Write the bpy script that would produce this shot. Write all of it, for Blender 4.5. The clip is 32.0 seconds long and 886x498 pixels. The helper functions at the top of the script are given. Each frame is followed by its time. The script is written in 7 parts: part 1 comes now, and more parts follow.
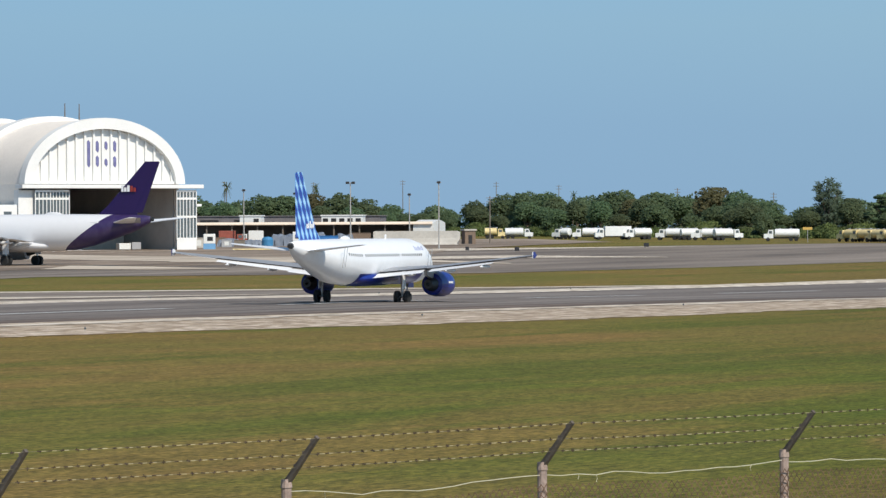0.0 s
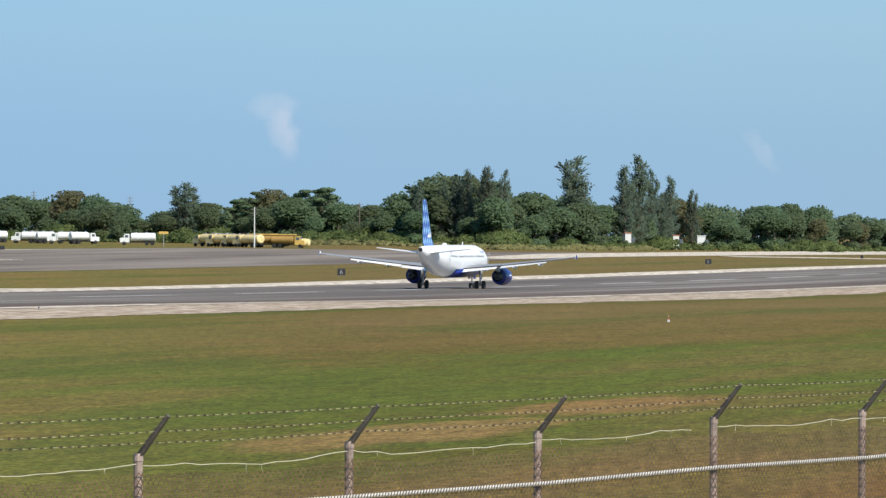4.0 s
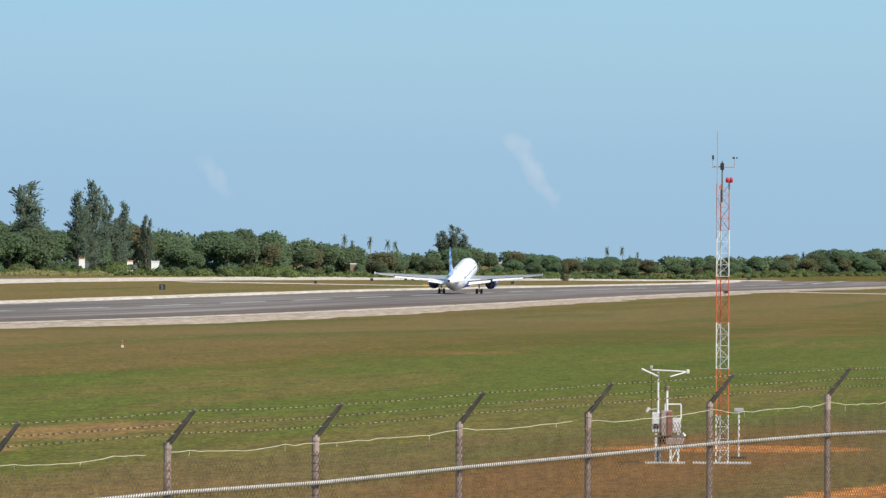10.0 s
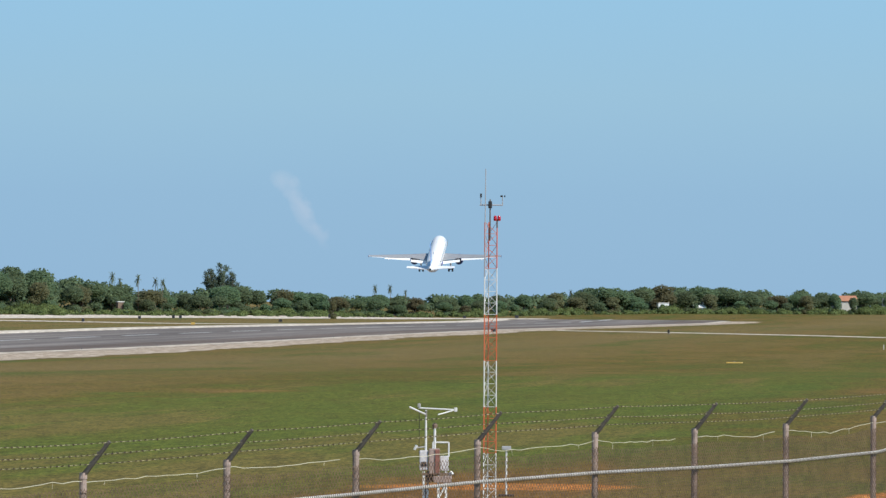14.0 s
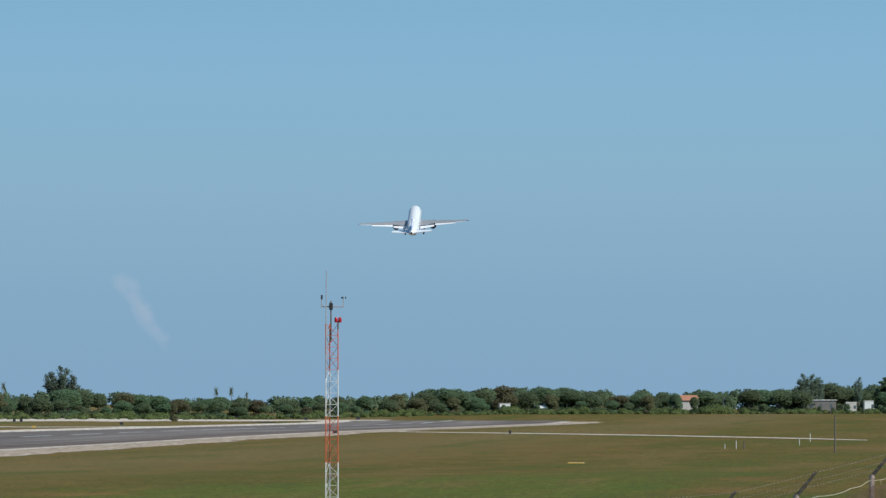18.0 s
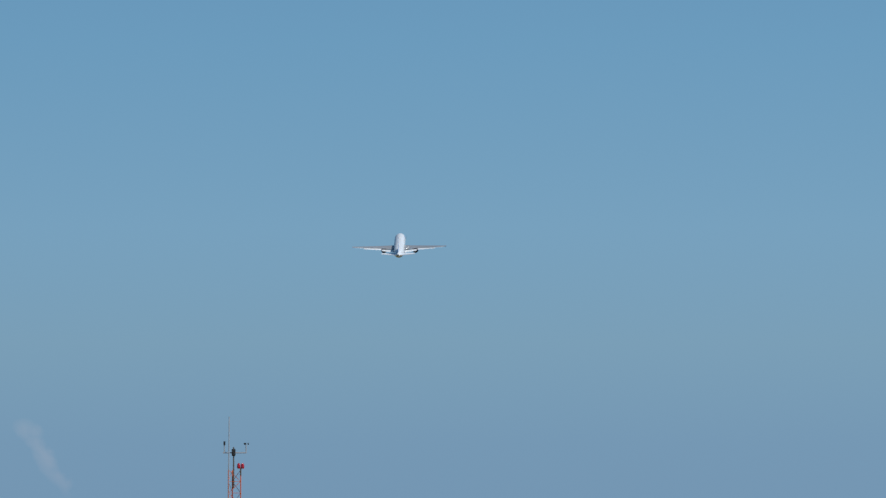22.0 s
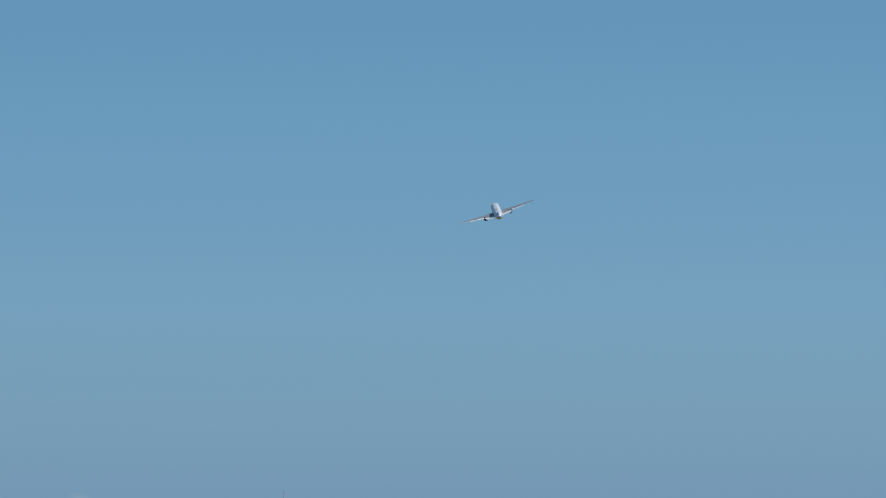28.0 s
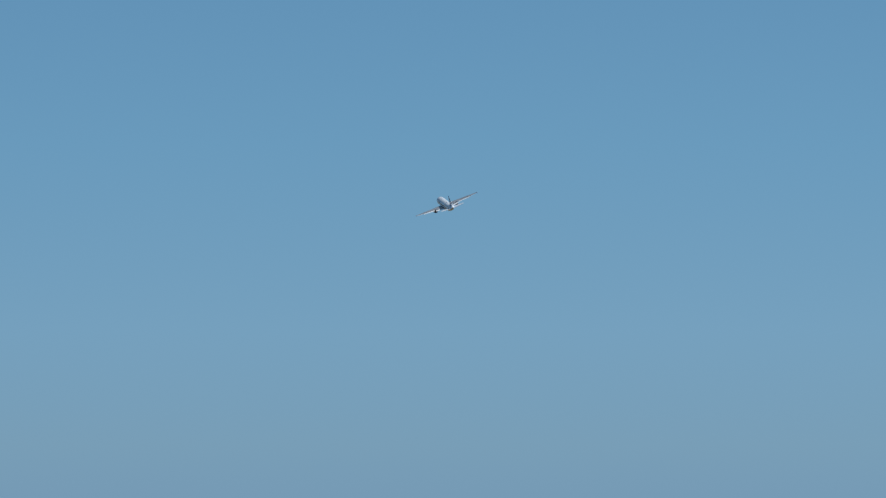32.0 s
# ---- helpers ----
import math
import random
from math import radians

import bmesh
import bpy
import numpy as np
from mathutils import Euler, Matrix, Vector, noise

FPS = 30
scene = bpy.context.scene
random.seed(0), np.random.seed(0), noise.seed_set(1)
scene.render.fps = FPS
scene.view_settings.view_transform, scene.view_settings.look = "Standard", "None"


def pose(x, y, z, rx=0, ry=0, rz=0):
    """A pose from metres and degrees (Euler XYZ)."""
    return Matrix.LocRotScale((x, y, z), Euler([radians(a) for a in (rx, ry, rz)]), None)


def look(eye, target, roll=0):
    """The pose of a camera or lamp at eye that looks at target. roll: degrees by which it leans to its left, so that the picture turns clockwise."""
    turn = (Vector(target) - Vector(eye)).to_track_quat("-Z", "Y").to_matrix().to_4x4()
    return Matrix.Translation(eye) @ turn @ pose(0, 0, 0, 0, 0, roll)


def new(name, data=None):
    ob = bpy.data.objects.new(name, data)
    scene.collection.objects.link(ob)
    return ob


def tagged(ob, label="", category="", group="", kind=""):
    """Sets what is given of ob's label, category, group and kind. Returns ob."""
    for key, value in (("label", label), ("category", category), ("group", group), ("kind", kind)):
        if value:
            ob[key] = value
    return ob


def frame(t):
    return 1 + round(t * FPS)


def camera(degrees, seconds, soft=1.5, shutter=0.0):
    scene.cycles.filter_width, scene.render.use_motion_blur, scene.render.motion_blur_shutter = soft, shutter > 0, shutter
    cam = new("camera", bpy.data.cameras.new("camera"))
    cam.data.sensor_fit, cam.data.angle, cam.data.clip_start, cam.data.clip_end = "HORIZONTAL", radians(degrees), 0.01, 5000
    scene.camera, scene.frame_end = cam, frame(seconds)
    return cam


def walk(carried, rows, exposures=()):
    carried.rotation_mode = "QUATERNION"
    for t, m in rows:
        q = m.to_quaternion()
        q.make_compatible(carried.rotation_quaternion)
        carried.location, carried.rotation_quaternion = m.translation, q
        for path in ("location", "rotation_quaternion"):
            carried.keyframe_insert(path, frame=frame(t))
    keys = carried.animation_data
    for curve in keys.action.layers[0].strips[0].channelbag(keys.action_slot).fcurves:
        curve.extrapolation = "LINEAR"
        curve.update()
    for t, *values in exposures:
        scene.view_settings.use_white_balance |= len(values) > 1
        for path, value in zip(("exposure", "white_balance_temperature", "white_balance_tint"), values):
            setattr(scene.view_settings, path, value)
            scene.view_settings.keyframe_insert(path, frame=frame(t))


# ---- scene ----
EYE = Vector((0.0, 0.0, 6.6))


def aim(bearing, pitch, roll):
    """Pose of the camera on its stand: bearing to the left of the runway's direction, pitch up, roll, in degrees."""
    b, p = radians(bearing), radians(pitch)
    return look(EYE, EYE + Vector((math.cos(b) * math.cos(p), math.sin(b) * math.cos(p), math.sin(p))), roll)


EXPO = [(0.0, -0.06, 6900, 10), (2.5, 0.16, 6850, 10), (4.5, 0.20, 6850, 10), (7.0, 0.28, 7000, 10), (9.0, 0.28, 7050, 10), (11.0, 0.18, 6900, 10), (13.0, 0.13, 6650, 9), (14.5, 0.09, 6600, 9), (16.5, 0.0, 6550, 9), (18.0, -0.22, 6450, 7), (19.5, -0.38, 6325, 7), (21.0, -0.50, 6275, 6), (23.0, -0.59, 6225, 10), (28.0, -0.58, 6175, 7), (32.0, -0.58, 6175, 7)]
cam = camera(8.228, 32.0, soft=1.4)
walk(cam, [
    (0.0, aim(20.508, -0.163, -0.25)), (0.5, aim(19.424, -0.169, -0.62)), (1.0, aim(19.440, -0.131, -0.87)),
    (1.5, aim(17.359, 0.205, -0.60)), (2.0, aim(16.997, -0.080, -0.44)), (2.5, aim(16.114, -0.100, -0.35)),
    (4.5, aim(13.898, 0.007, 0.24)), (5.0, aim(12.967, 0.245, -0.01)), (5.5, aim(12.259, 0.295, -0.21)),
    (6.0, aim(11.870, 0.031, -0.30)), (6.5, aim(11.362, -0.352, -0.60)), (7.0, aim(10.623, -0.452, -0.28)),
    (7.5, aim(10.376, -0.386, -0.01)), (8.0, aim(10.183, -0.477, 0.56)), (8.5, aim(10.505, -0.269, 0.60)),
    (9.0, aim(10.562, -0.119, 0.30)), (9.5, aim(9.916, 0.077, 0.48)), (10.0, aim(9.446, 0.133, 0.27)),
    (10.5, aim(9.192, 0.268, 0.34)), (11.0, aim(8.884, 0.162, 0.19)), (11.5, aim(8.766, 0.012, 0.10)),
    (12.0, aim(8.674, 0.073, 0.07)), (12.5, aim(8.366, 0.154, 0.13)), (13.0, aim(8.120, 0.411, 0.14)),
    (13.5, aim(7.969, 0.500, 0.40)), (14.0, aim(7.290, 0.498, 0.32)), (14.5, aim(6.991, 0.573, 0.50)),
    (16.5, aim(6.280, 0.791, 0.20)), (17.0, aim(6.242, 1.049, 0.16)), (17.5, aim(6.675, 1.265, -0.23)),
    (18.0, aim(5.811, 1.445, -0.02)), (18.5, aim(5.548, 1.676, -0.04)), (19.0, aim(5.616, 1.888, -0.07)),
    (19.5, aim(5.368, 1.906, -0.15)), (20.0, aim(5.200, 1.968, 0.01)), (20.5, aim(5.434, 2.005, -0.03)),
    (21.0, aim(5.105, 2.186, 0.27)), (21.5, aim(4.939, 2.542, -0.01)), (22.0, aim(4.907, 2.804, -0.01)),
    (22.5, aim(5.052, 2.837, -0.00)), (23.0, aim(5.076, 3.033, -0.00)), (23.5, aim(5.188, 2.936, -0.01)),
    (24.0, aim(5.060, 2.942, -0.01)), (24.5, aim(4.965, 2.665, -0.02)), (25.0, aim(4.851, 2.612, 0.00)),
    (25.5, aim(4.940, 3.001, -0.00)), (27.5, aim(5.578, 3.472, -0.00)), (28.0, aim(5.417, 3.491, 0.00)),
    (28.5, aim(5.459, 3.509, -0.00)), (29.0, aim(5.508, 3.514, -0.00)), (29.5, aim(5.226, 3.583, -0.00)),
    (30.0, aim(5.252, 3.639, -0.00)), (30.5, aim(5.369, 3.520, -0.00)), (31.0, aim(5.303, 3.505, -0.00)),
    (31.5, aim(5.764, 3.637, 0.00)), (32.0, aim(5.521, 3.761, 0.00)),
], exposures=EXPO)

# ---- world, sun ----
SUN_FROM = Vector((-0.42, -0.58, 0.70)).normalized()
world = bpy.data.worlds.new("sky")
scene.world = world
world.use_nodes = True
wn = world.node_tree
wn.nodes.clear()
w_out = wn.nodes.new("ShaderNodeOutputWorld")
w_bg = wn.nodes.new("ShaderNodeBackground")
w_sky = wn.nodes.new("ShaderNodeTexSky")
w_sky.sky_type = "NISHITA"
w_sky.sun_disc = False
w_sky.sun_elevation = math.asin(SUN_FROM.z)
w_sky.sun_rotation = math.atan2(SUN_FROM.x, SUN_FROM.y)
w_sky.air_density, w_sky.dust_density, w_sky.ozone_density = 1.0, 0.2, 4.0
w_co = wn.nodes.new("ShaderNodeTexCoord")
w_map = wn.nodes.new("ShaderNodeVectorMath")
w_map.operation = "ADD"
w_map.inputs[1].default_value = (0, 0, 0.16)
w_mul = wn.nodes.new("ShaderNodeMix")
w_mul.data_type, w_mul.blend_type = "RGBA", "MULTIPLY"
w_mul.inputs[0].default_value = 1.0
w_mul.inputs[7].default_value = (1.05, 0.98, 0.845, 1)
wn.links.new(w_co.outputs["Generated"], w_map.inputs[0])
wn.links.new(w_map.outputs[0], w_sky.inputs[0])
wn.links.new(w_sky.outputs[0], w_mul.inputs[6])
w_sep = wn.nodes.new("ShaderNodeSeparateXYZ")
w_ramp = wn.nodes.new("ShaderNodeValToRGB")
w_scale = wn.nodes.new("ShaderNodeMath")
w_scale.operation = "MULTIPLY"
w_scale.inputs[1].default_value = 8.0
for k, (at, col) in enumerate(((0.0, (0.65, 0.70, 0.79)), (0.14, (0.73, 0.787, 0.843)), (0.27, (0.86, 0.922, 0.911)), (0.42, (0.893, 1.023, 1.033)), (0.66, (0.816, 1.05, 1.096)), (1.0, (0.74, 1.0, 1.09)))):
    if k > 1:
        w_ramp.color_ramp.elements.new(at)
    w_ramp.color_ramp.elements[k].position, w_ramp.color_ramp.elements[k].color = at, (*col, 1)
w_haze = wn.nodes.new("ShaderNodeMix")
w_haze.data_type, w_haze.blend_type, w_haze.inputs[0].default_value = "RGBA", "MULTIPLY", 1.0
wn.links.new(w_co.outputs["Generated"], w_sep.inputs[0])
wn.links.new(w_sep.outputs[2], w_scale.inputs[0])
wn.links.new(w_scale.outputs[0], w_ramp.inputs[0])
wn.links.new(w_mul.outputs[2], w_haze.inputs[6])


def w_math(op, a, b=0.0, c=0.0):
    m = wn.nodes.new("ShaderNodeMath")
    m.operation = op
    for k, v in enumerate((a, b, c)):
        if isinstance(v, (int, float)):
            m.inputs[k].default_value = v
        else:
            wn.links.new(v, m.inputs[k])
    return m.outputs[0]


# the sky grows brighter towards the sun's side, and bluer away from it
w_far = w_math("MINIMUM", w_math("MAXIMUM", w_math("MULTIPLY_ADD", w_sep.outputs[1], 5.5, -0.95), 0.0), 1.0)
w_blue = wn.nodes.new("ShaderNodeMix")
w_blue.data_type, w_blue.blend_type = "RGBA", "MULTIPLY"
w_blue.inputs[7].default_value = (0.94, 0.99, 1.06, 1)
wn.links.new(w_far, w_blue.inputs[0])
wn.links.new(w_ramp.outputs[0], w_blue.inputs[6])
w_side = wn.nodes.new("ShaderNodeVectorMath")
w_side.operation = "SCALE"
wn.links.new(w_blue.outputs[2], w_side.inputs[0])
wn.links.new(w_math("MULTIPLY_ADD", w_sep.outputs[1], -0.38, 1.09), w_side.inputs["Scale"])
wn.links.new(w_side.outputs[0], w_haze.inputs[7])
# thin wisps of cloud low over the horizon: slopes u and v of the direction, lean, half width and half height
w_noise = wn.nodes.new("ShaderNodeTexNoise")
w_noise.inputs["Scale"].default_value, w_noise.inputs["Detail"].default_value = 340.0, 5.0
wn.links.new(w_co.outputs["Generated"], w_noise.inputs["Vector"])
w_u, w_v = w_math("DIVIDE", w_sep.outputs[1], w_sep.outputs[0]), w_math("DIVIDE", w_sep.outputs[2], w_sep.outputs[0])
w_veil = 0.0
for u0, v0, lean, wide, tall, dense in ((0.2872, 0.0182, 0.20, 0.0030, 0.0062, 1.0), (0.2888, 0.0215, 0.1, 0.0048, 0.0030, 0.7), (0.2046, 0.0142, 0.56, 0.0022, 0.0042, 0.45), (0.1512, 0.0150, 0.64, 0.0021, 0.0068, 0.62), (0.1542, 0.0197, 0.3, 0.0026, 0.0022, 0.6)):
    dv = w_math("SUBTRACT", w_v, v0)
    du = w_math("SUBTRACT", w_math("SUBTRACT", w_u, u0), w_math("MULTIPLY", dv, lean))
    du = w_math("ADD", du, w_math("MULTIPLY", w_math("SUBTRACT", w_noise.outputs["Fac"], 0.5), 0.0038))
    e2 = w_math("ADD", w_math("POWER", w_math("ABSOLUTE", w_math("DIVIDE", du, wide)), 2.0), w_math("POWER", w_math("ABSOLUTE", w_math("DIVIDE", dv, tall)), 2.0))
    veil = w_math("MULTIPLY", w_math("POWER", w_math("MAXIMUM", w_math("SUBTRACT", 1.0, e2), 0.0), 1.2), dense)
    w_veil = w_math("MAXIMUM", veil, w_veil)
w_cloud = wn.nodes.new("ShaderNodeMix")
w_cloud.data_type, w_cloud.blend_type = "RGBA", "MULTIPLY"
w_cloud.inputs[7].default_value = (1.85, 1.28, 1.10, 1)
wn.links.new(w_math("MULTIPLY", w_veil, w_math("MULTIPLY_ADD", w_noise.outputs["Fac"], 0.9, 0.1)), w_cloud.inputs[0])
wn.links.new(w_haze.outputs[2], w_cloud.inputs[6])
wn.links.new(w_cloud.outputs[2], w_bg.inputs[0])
wn.links.new(w_bg.outputs[0], w_out.inputs[0])
w_bg.inputs[1].default_value = 0.143

sun_data = bpy.data.lights.new("sun", "SUN")
sun_data.energy, sun_data.angle, sun_data.color = 4.2, radians(0.53), (1.0, 0.95, 0.87)
sun = new("sun", sun_data)
sun.matrix_world = look(SUN_FROM * 200, (0, 0, 0))
scene.view_settings.exposure = 0.0


# ---- materials ----
def nodes_of(name):
    m = bpy.data.materials.new(name)
    m.use_nodes = True
    return m, m.node_tree, m.node_tree.nodes["Principled BSDF"]


def coords(nt, scale=(1, 1, 1), world_space=True):
    """Texture coordinates in metres: of the world, or of the object."""
    if world_space:
        src = nt.nodes.new("ShaderNodeNewGeometry").outputs["Position"]
    else:
        src = nt.nodes.new("ShaderNodeTexCoord").outputs["Object"]
    mp = nt.nodes.new("ShaderNodeMapping")
    mp.inputs["Scale"].default_value = scale
    nt.links.new(src, mp.inputs[0])
    return mp.outputs[0]


def noise_of(nt, vec, scale, detail=4.0, rough=0.6):
    n = nt.nodes.new("ShaderNodeTexNoise")
    n.inputs["Scale"].default_value, n.inputs["Detail"].default_value, n.inputs["Roughness"].default_value = scale, detail, rough
    nt.links.new(vec, n.inputs["Vector"])
    return n.outputs["Fac"]


def ramp(nt, fac, stops):
    r = nt.nodes.new("ShaderNodeValToRGB")
    e = r.color_ramp.elements
    while len(e) < len(stops):
        e.new(0.5)
    for k, (at, col) in enumerate(stops):
        e[k].position, e[k].color = at, (*col, 1)
    nt.links.new(fac, r.inputs[0])
    return r.outputs[0]


def mix(nt, fac, a, b, mode="MIX"):
    m = nt.nodes.new("ShaderNodeMix")
    m.data_type, m.blend_type = "RGBA", mode
    for k, v in ((0, fac), (6, a), (7, b)):
        if isinstance(v, (int, float)):
            m.inputs[k].default_value = v
        elif isinstance(v, tuple):
            m.inputs[k].default_value = (*v, 1)
        else:
            nt.links.new(v, m.inputs[k])
    return m.outputs[2]


def calc(nt, op, a, b=0.0, c=0.0):
    m = nt.nodes.new("ShaderNodeMath")
    m.operation = op
    for k, v in enumerate((a, b, c)):
        if isinstance(v, (int, float)):
            m.inputs[k].default_value = v
        else:
            nt.links.new(v, m.inputs[k])
    return m.outputs[0]


def bump(nt, bsdf, height, strength=0.3, dist=0.05):
    b = nt.nodes.new("ShaderNodeBump")
    b.inputs["Strength"].default_value, b.inputs["Distance"].default_value = strength, dist
    nt.links.new(height, b.inputs["Height"])
    nt.links.new(b.outputs[0], bsdf.inputs["Normal"])


def paint(name, col, rough=0.5, metal=0.0, var=0.12, scale=1.5, fine=12.0, relief=0.0, spread=0.0):
    """A coat of colour with stains at a large and a fine scale; spread: variation from piece to piece."""
    m, nt, b = nodes_of(name)
    v = coords(nt, world_space=False)
    big, small = noise_of(nt, v, scale), noise_of(nt, v, fine, 6.0)
    f = calc(nt, "MULTIPLY_ADD", small, 0.4, calc(nt, "MULTIPLY", big, 0.6))
    dark = tuple(c * (1 - 1.6 * var) for c in col)
    light = tuple(min(1, c * (1 + var)) for c in col)
    c = ramp(nt, f, ((0.3, dark), (0.65, light)))
    if spread:
        r = nt.nodes.new("ShaderNodeObjectInfo").outputs["Random"]
        k = calc(nt, "MULTIPLY_ADD", r, 2 * spread, 1 - spread)
        rgb = nt.nodes.new("ShaderNodeCombineColor")
        for s in range(3):
            nt.links.new(k, rgb.inputs[s])
        c = mix(nt, 1.0, c, rgb.outputs[0], "MULTIPLY")
    nt.links.new(c, b.inputs["Base Color"])
    b.inputs["Roughness"].default_value, b.inputs["Metallic"].default_value = rough, metal
    if relief:
        bump(nt, b, small, relief, 0.02)
    return m


def leaves(name, dark, light):
    m, nt, b = nodes_of(name)
    g = nt.nodes.new("ShaderNodeNewGeometry")
    r = nt.nodes.new("ShaderNodeObjectInfo").outputs["Random"]
    v = coords(nt, world_space=False)
    f = calc(nt, "MULTIPLY_ADD", g.outputs["Random Per Island"], 0.45, calc(nt, "MULTIPLY", noise_of(nt, v, 0.35, 3.0), 0.55))
    c = ramp(nt, f, ((0.2, dark), (0.75, light)))
    hue = nt.nodes.new("ShaderNodeHueSaturation")
    nt.links.new(calc(nt, "MULTIPLY_ADD", r, 0.060, 0.478), hue.inputs["Hue"])
    nt.links.new(calc(nt, "MULTIPLY_ADD", r, 0.36, 0.82), hue.inputs["Value"])
    nt.links.new(c, hue.inputs["Color"])
    nt.links.new(hue.outputs[0], b.inputs["Base Color"])
    b.inputs["Roughness"].default_value = 0.7
    b.inputs["Specular IOR Level"].default_value = 0.05
    thin = nt.nodes.new("ShaderNodeBsdfTranslucent")
    nt.links.new(hue.outputs[0], thin.inputs[0])
    both = nt.nodes.new("ShaderNodeMixShader")
    both.inputs[0].default_value = 0.55
    nt.links.new(b.outputs[0], both.inputs[1])
    nt.links.new(thin.outputs[0], both.inputs[2])
    nt.links.new(both.outputs[0], nt.nodes["Material Output"].inputs[0])
    return m


def grass_material():
    """Mown airfield grass: a greener belt, dry and bare stretches, fine tufts."""
    m, nt, b = nodes_of("airfield_grass")
    far, mid = noise_of(nt, coords(nt, (0.012, 0.03, 1)), 1.0, 3.0), noise_of(nt, coords(nt, (0.06, 0.10, 1)), 1.0, 5.0)
    near, fine = noise_of(nt, coords(nt, (0.26, 1.1, 1)), 1.0, 5.0, 0.7), noise_of(nt, coords(nt, (0.9, 4.0, 1)), 1.0, 3.0, 0.65)
    sp = nt.nodes.new("ShaderNodeSeparateXYZ")
    nt.links.new(nt.nodes.new("ShaderNodeNewGeometry").outputs["Position"], sp.inputs[0])
    clamp = lambda v: calc(nt, "MINIMUM", calc(nt, "MAXIMUM", v, 0.0), 1.0)
    wander = calc(nt, "MULTIPLY_ADD", noise_of(nt, coords(nt, (0.035, 0.06, 1)), 1.0, 6.0, 0.68), 5.0, -2.0)
    upper_edge = calc(nt, "SUBTRACT", calc(nt, "MULTIPLY_ADD", sp.outputs[0], -0.09, 107.0), sp.outputs[1])
    belt = calc(nt, "MULTIPLY", clamp(calc(nt, "MULTIPLY_ADD", upper_edge, 0.11, wander)), clamp(calc(nt, "MULTIPLY_ADD", calc(nt, "SUBTRACT", sp.outputs[1], 29.5), 0.14, wander)))
    belt = calc(nt, "MULTIPLY", belt, clamp(calc(nt, "DIVIDE", calc(nt, "SUBTRACT", sp.outputs[0], 120.0), 110.0)))
    f = calc(nt, "MULTIPLY_ADD", far, 0.36, calc(nt, "MULTIPLY_ADD", mid, 0.34, calc(nt, "MULTIPLY", near, 0.30)))
    fade = calc(nt, "MINIMUM", calc(nt, "MAXIMUM", calc(nt, "DIVIDE", calc(nt, "SUBTRACT", 760.0, sp.outputs[0]), 340.0), 0.25), 1.0)
    belt = calc(nt, "MULTIPLY", belt, fade)
    f = calc(nt, "MULTIPLY_ADD", belt, 0.10, f)
    early = calc(nt, "MINIMUM", calc(nt, "MAXIMUM", calc(nt, "DIVIDE", calc(nt, "SUBTRACT", 600.0, sp.outputs[0]), 260.0), 0.0), 1.0)
    early = calc(nt, "MULTIPLY", early, calc(nt, "MINIMUM", calc(nt, "MAXIMUM", calc(nt, "DIVIDE", calc(nt, "SUBTRACT", sp.outputs[1], 70.0), 20.0), 0.0), 1.0))
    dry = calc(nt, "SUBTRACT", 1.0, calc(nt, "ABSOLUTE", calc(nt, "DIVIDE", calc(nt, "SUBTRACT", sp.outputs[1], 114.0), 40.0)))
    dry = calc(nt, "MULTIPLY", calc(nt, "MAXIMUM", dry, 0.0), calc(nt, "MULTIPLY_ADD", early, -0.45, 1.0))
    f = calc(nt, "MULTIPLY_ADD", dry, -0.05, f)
    f = calc(nt, "MULTIPLY_ADD", early, 0.012, calc(nt, "SUBTRACT", f, 0.025))
    c = ramp(nt, f, ((0.36, (0.174, 0.118, 0.050)), (0.44, (0.130, 0.098, 0.029)), (0.53, (0.100, 0.096, 0.023)), (0.64, (0.080, 0.108, 0.021))))
    brown = ramp(nt, noise_of(nt, coords(nt, (0.05, 0.11, 1)), 1.0, 5.0, 0.65), ((0.57, (0, 0, 0)), (0.66, (1, 1, 1))))
    c = mix(nt, calc(nt, "MULTIPLY", calc(nt, "MULTIPLY", brown, 0.42), calc(nt, "SUBTRACT", 1.0, calc(nt, "MULTIPLY", belt, 0.8))), c, (0.25, 0.135, 0.060))
    # straw-coloured grass beyond the runway and by its near edge; paler mottled grass left of a line from the origin
    clump = calc(nt, "MULTIPLY_ADD", mid, 0.8, 0.1)
    beyond = clamp(calc(nt, "DIVIDE", calc(nt, "SUBTRACT", sp.outputs[1], 225.0), 10.0))
    c = mix(nt, calc(nt, "MULTIPLY", beyond, clump), c, (0.205, 0.155, 0.085))
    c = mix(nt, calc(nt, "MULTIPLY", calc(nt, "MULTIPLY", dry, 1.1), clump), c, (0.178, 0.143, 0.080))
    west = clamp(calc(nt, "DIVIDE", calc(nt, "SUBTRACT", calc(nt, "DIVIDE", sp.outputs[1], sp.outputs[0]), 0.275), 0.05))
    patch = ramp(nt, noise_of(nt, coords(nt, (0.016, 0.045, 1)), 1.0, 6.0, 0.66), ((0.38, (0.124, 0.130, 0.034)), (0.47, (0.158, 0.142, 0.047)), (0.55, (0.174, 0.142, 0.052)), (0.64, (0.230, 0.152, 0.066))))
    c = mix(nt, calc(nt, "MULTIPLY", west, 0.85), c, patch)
    # the belt itself, fresh green in tufts
    c = mix(nt, calc(nt, "MULTIPLY", belt, calc(nt, "MULTIPLY_ADD", near, 1.3, -0.05)), c, (0.102, 0.130, 0.027))
    # long mown swathes, drier and greener by turns
    swathe = noise_of(nt, coords(nt, (0.007, 0.085, 1)), 1.0, 5.0, 0.62)
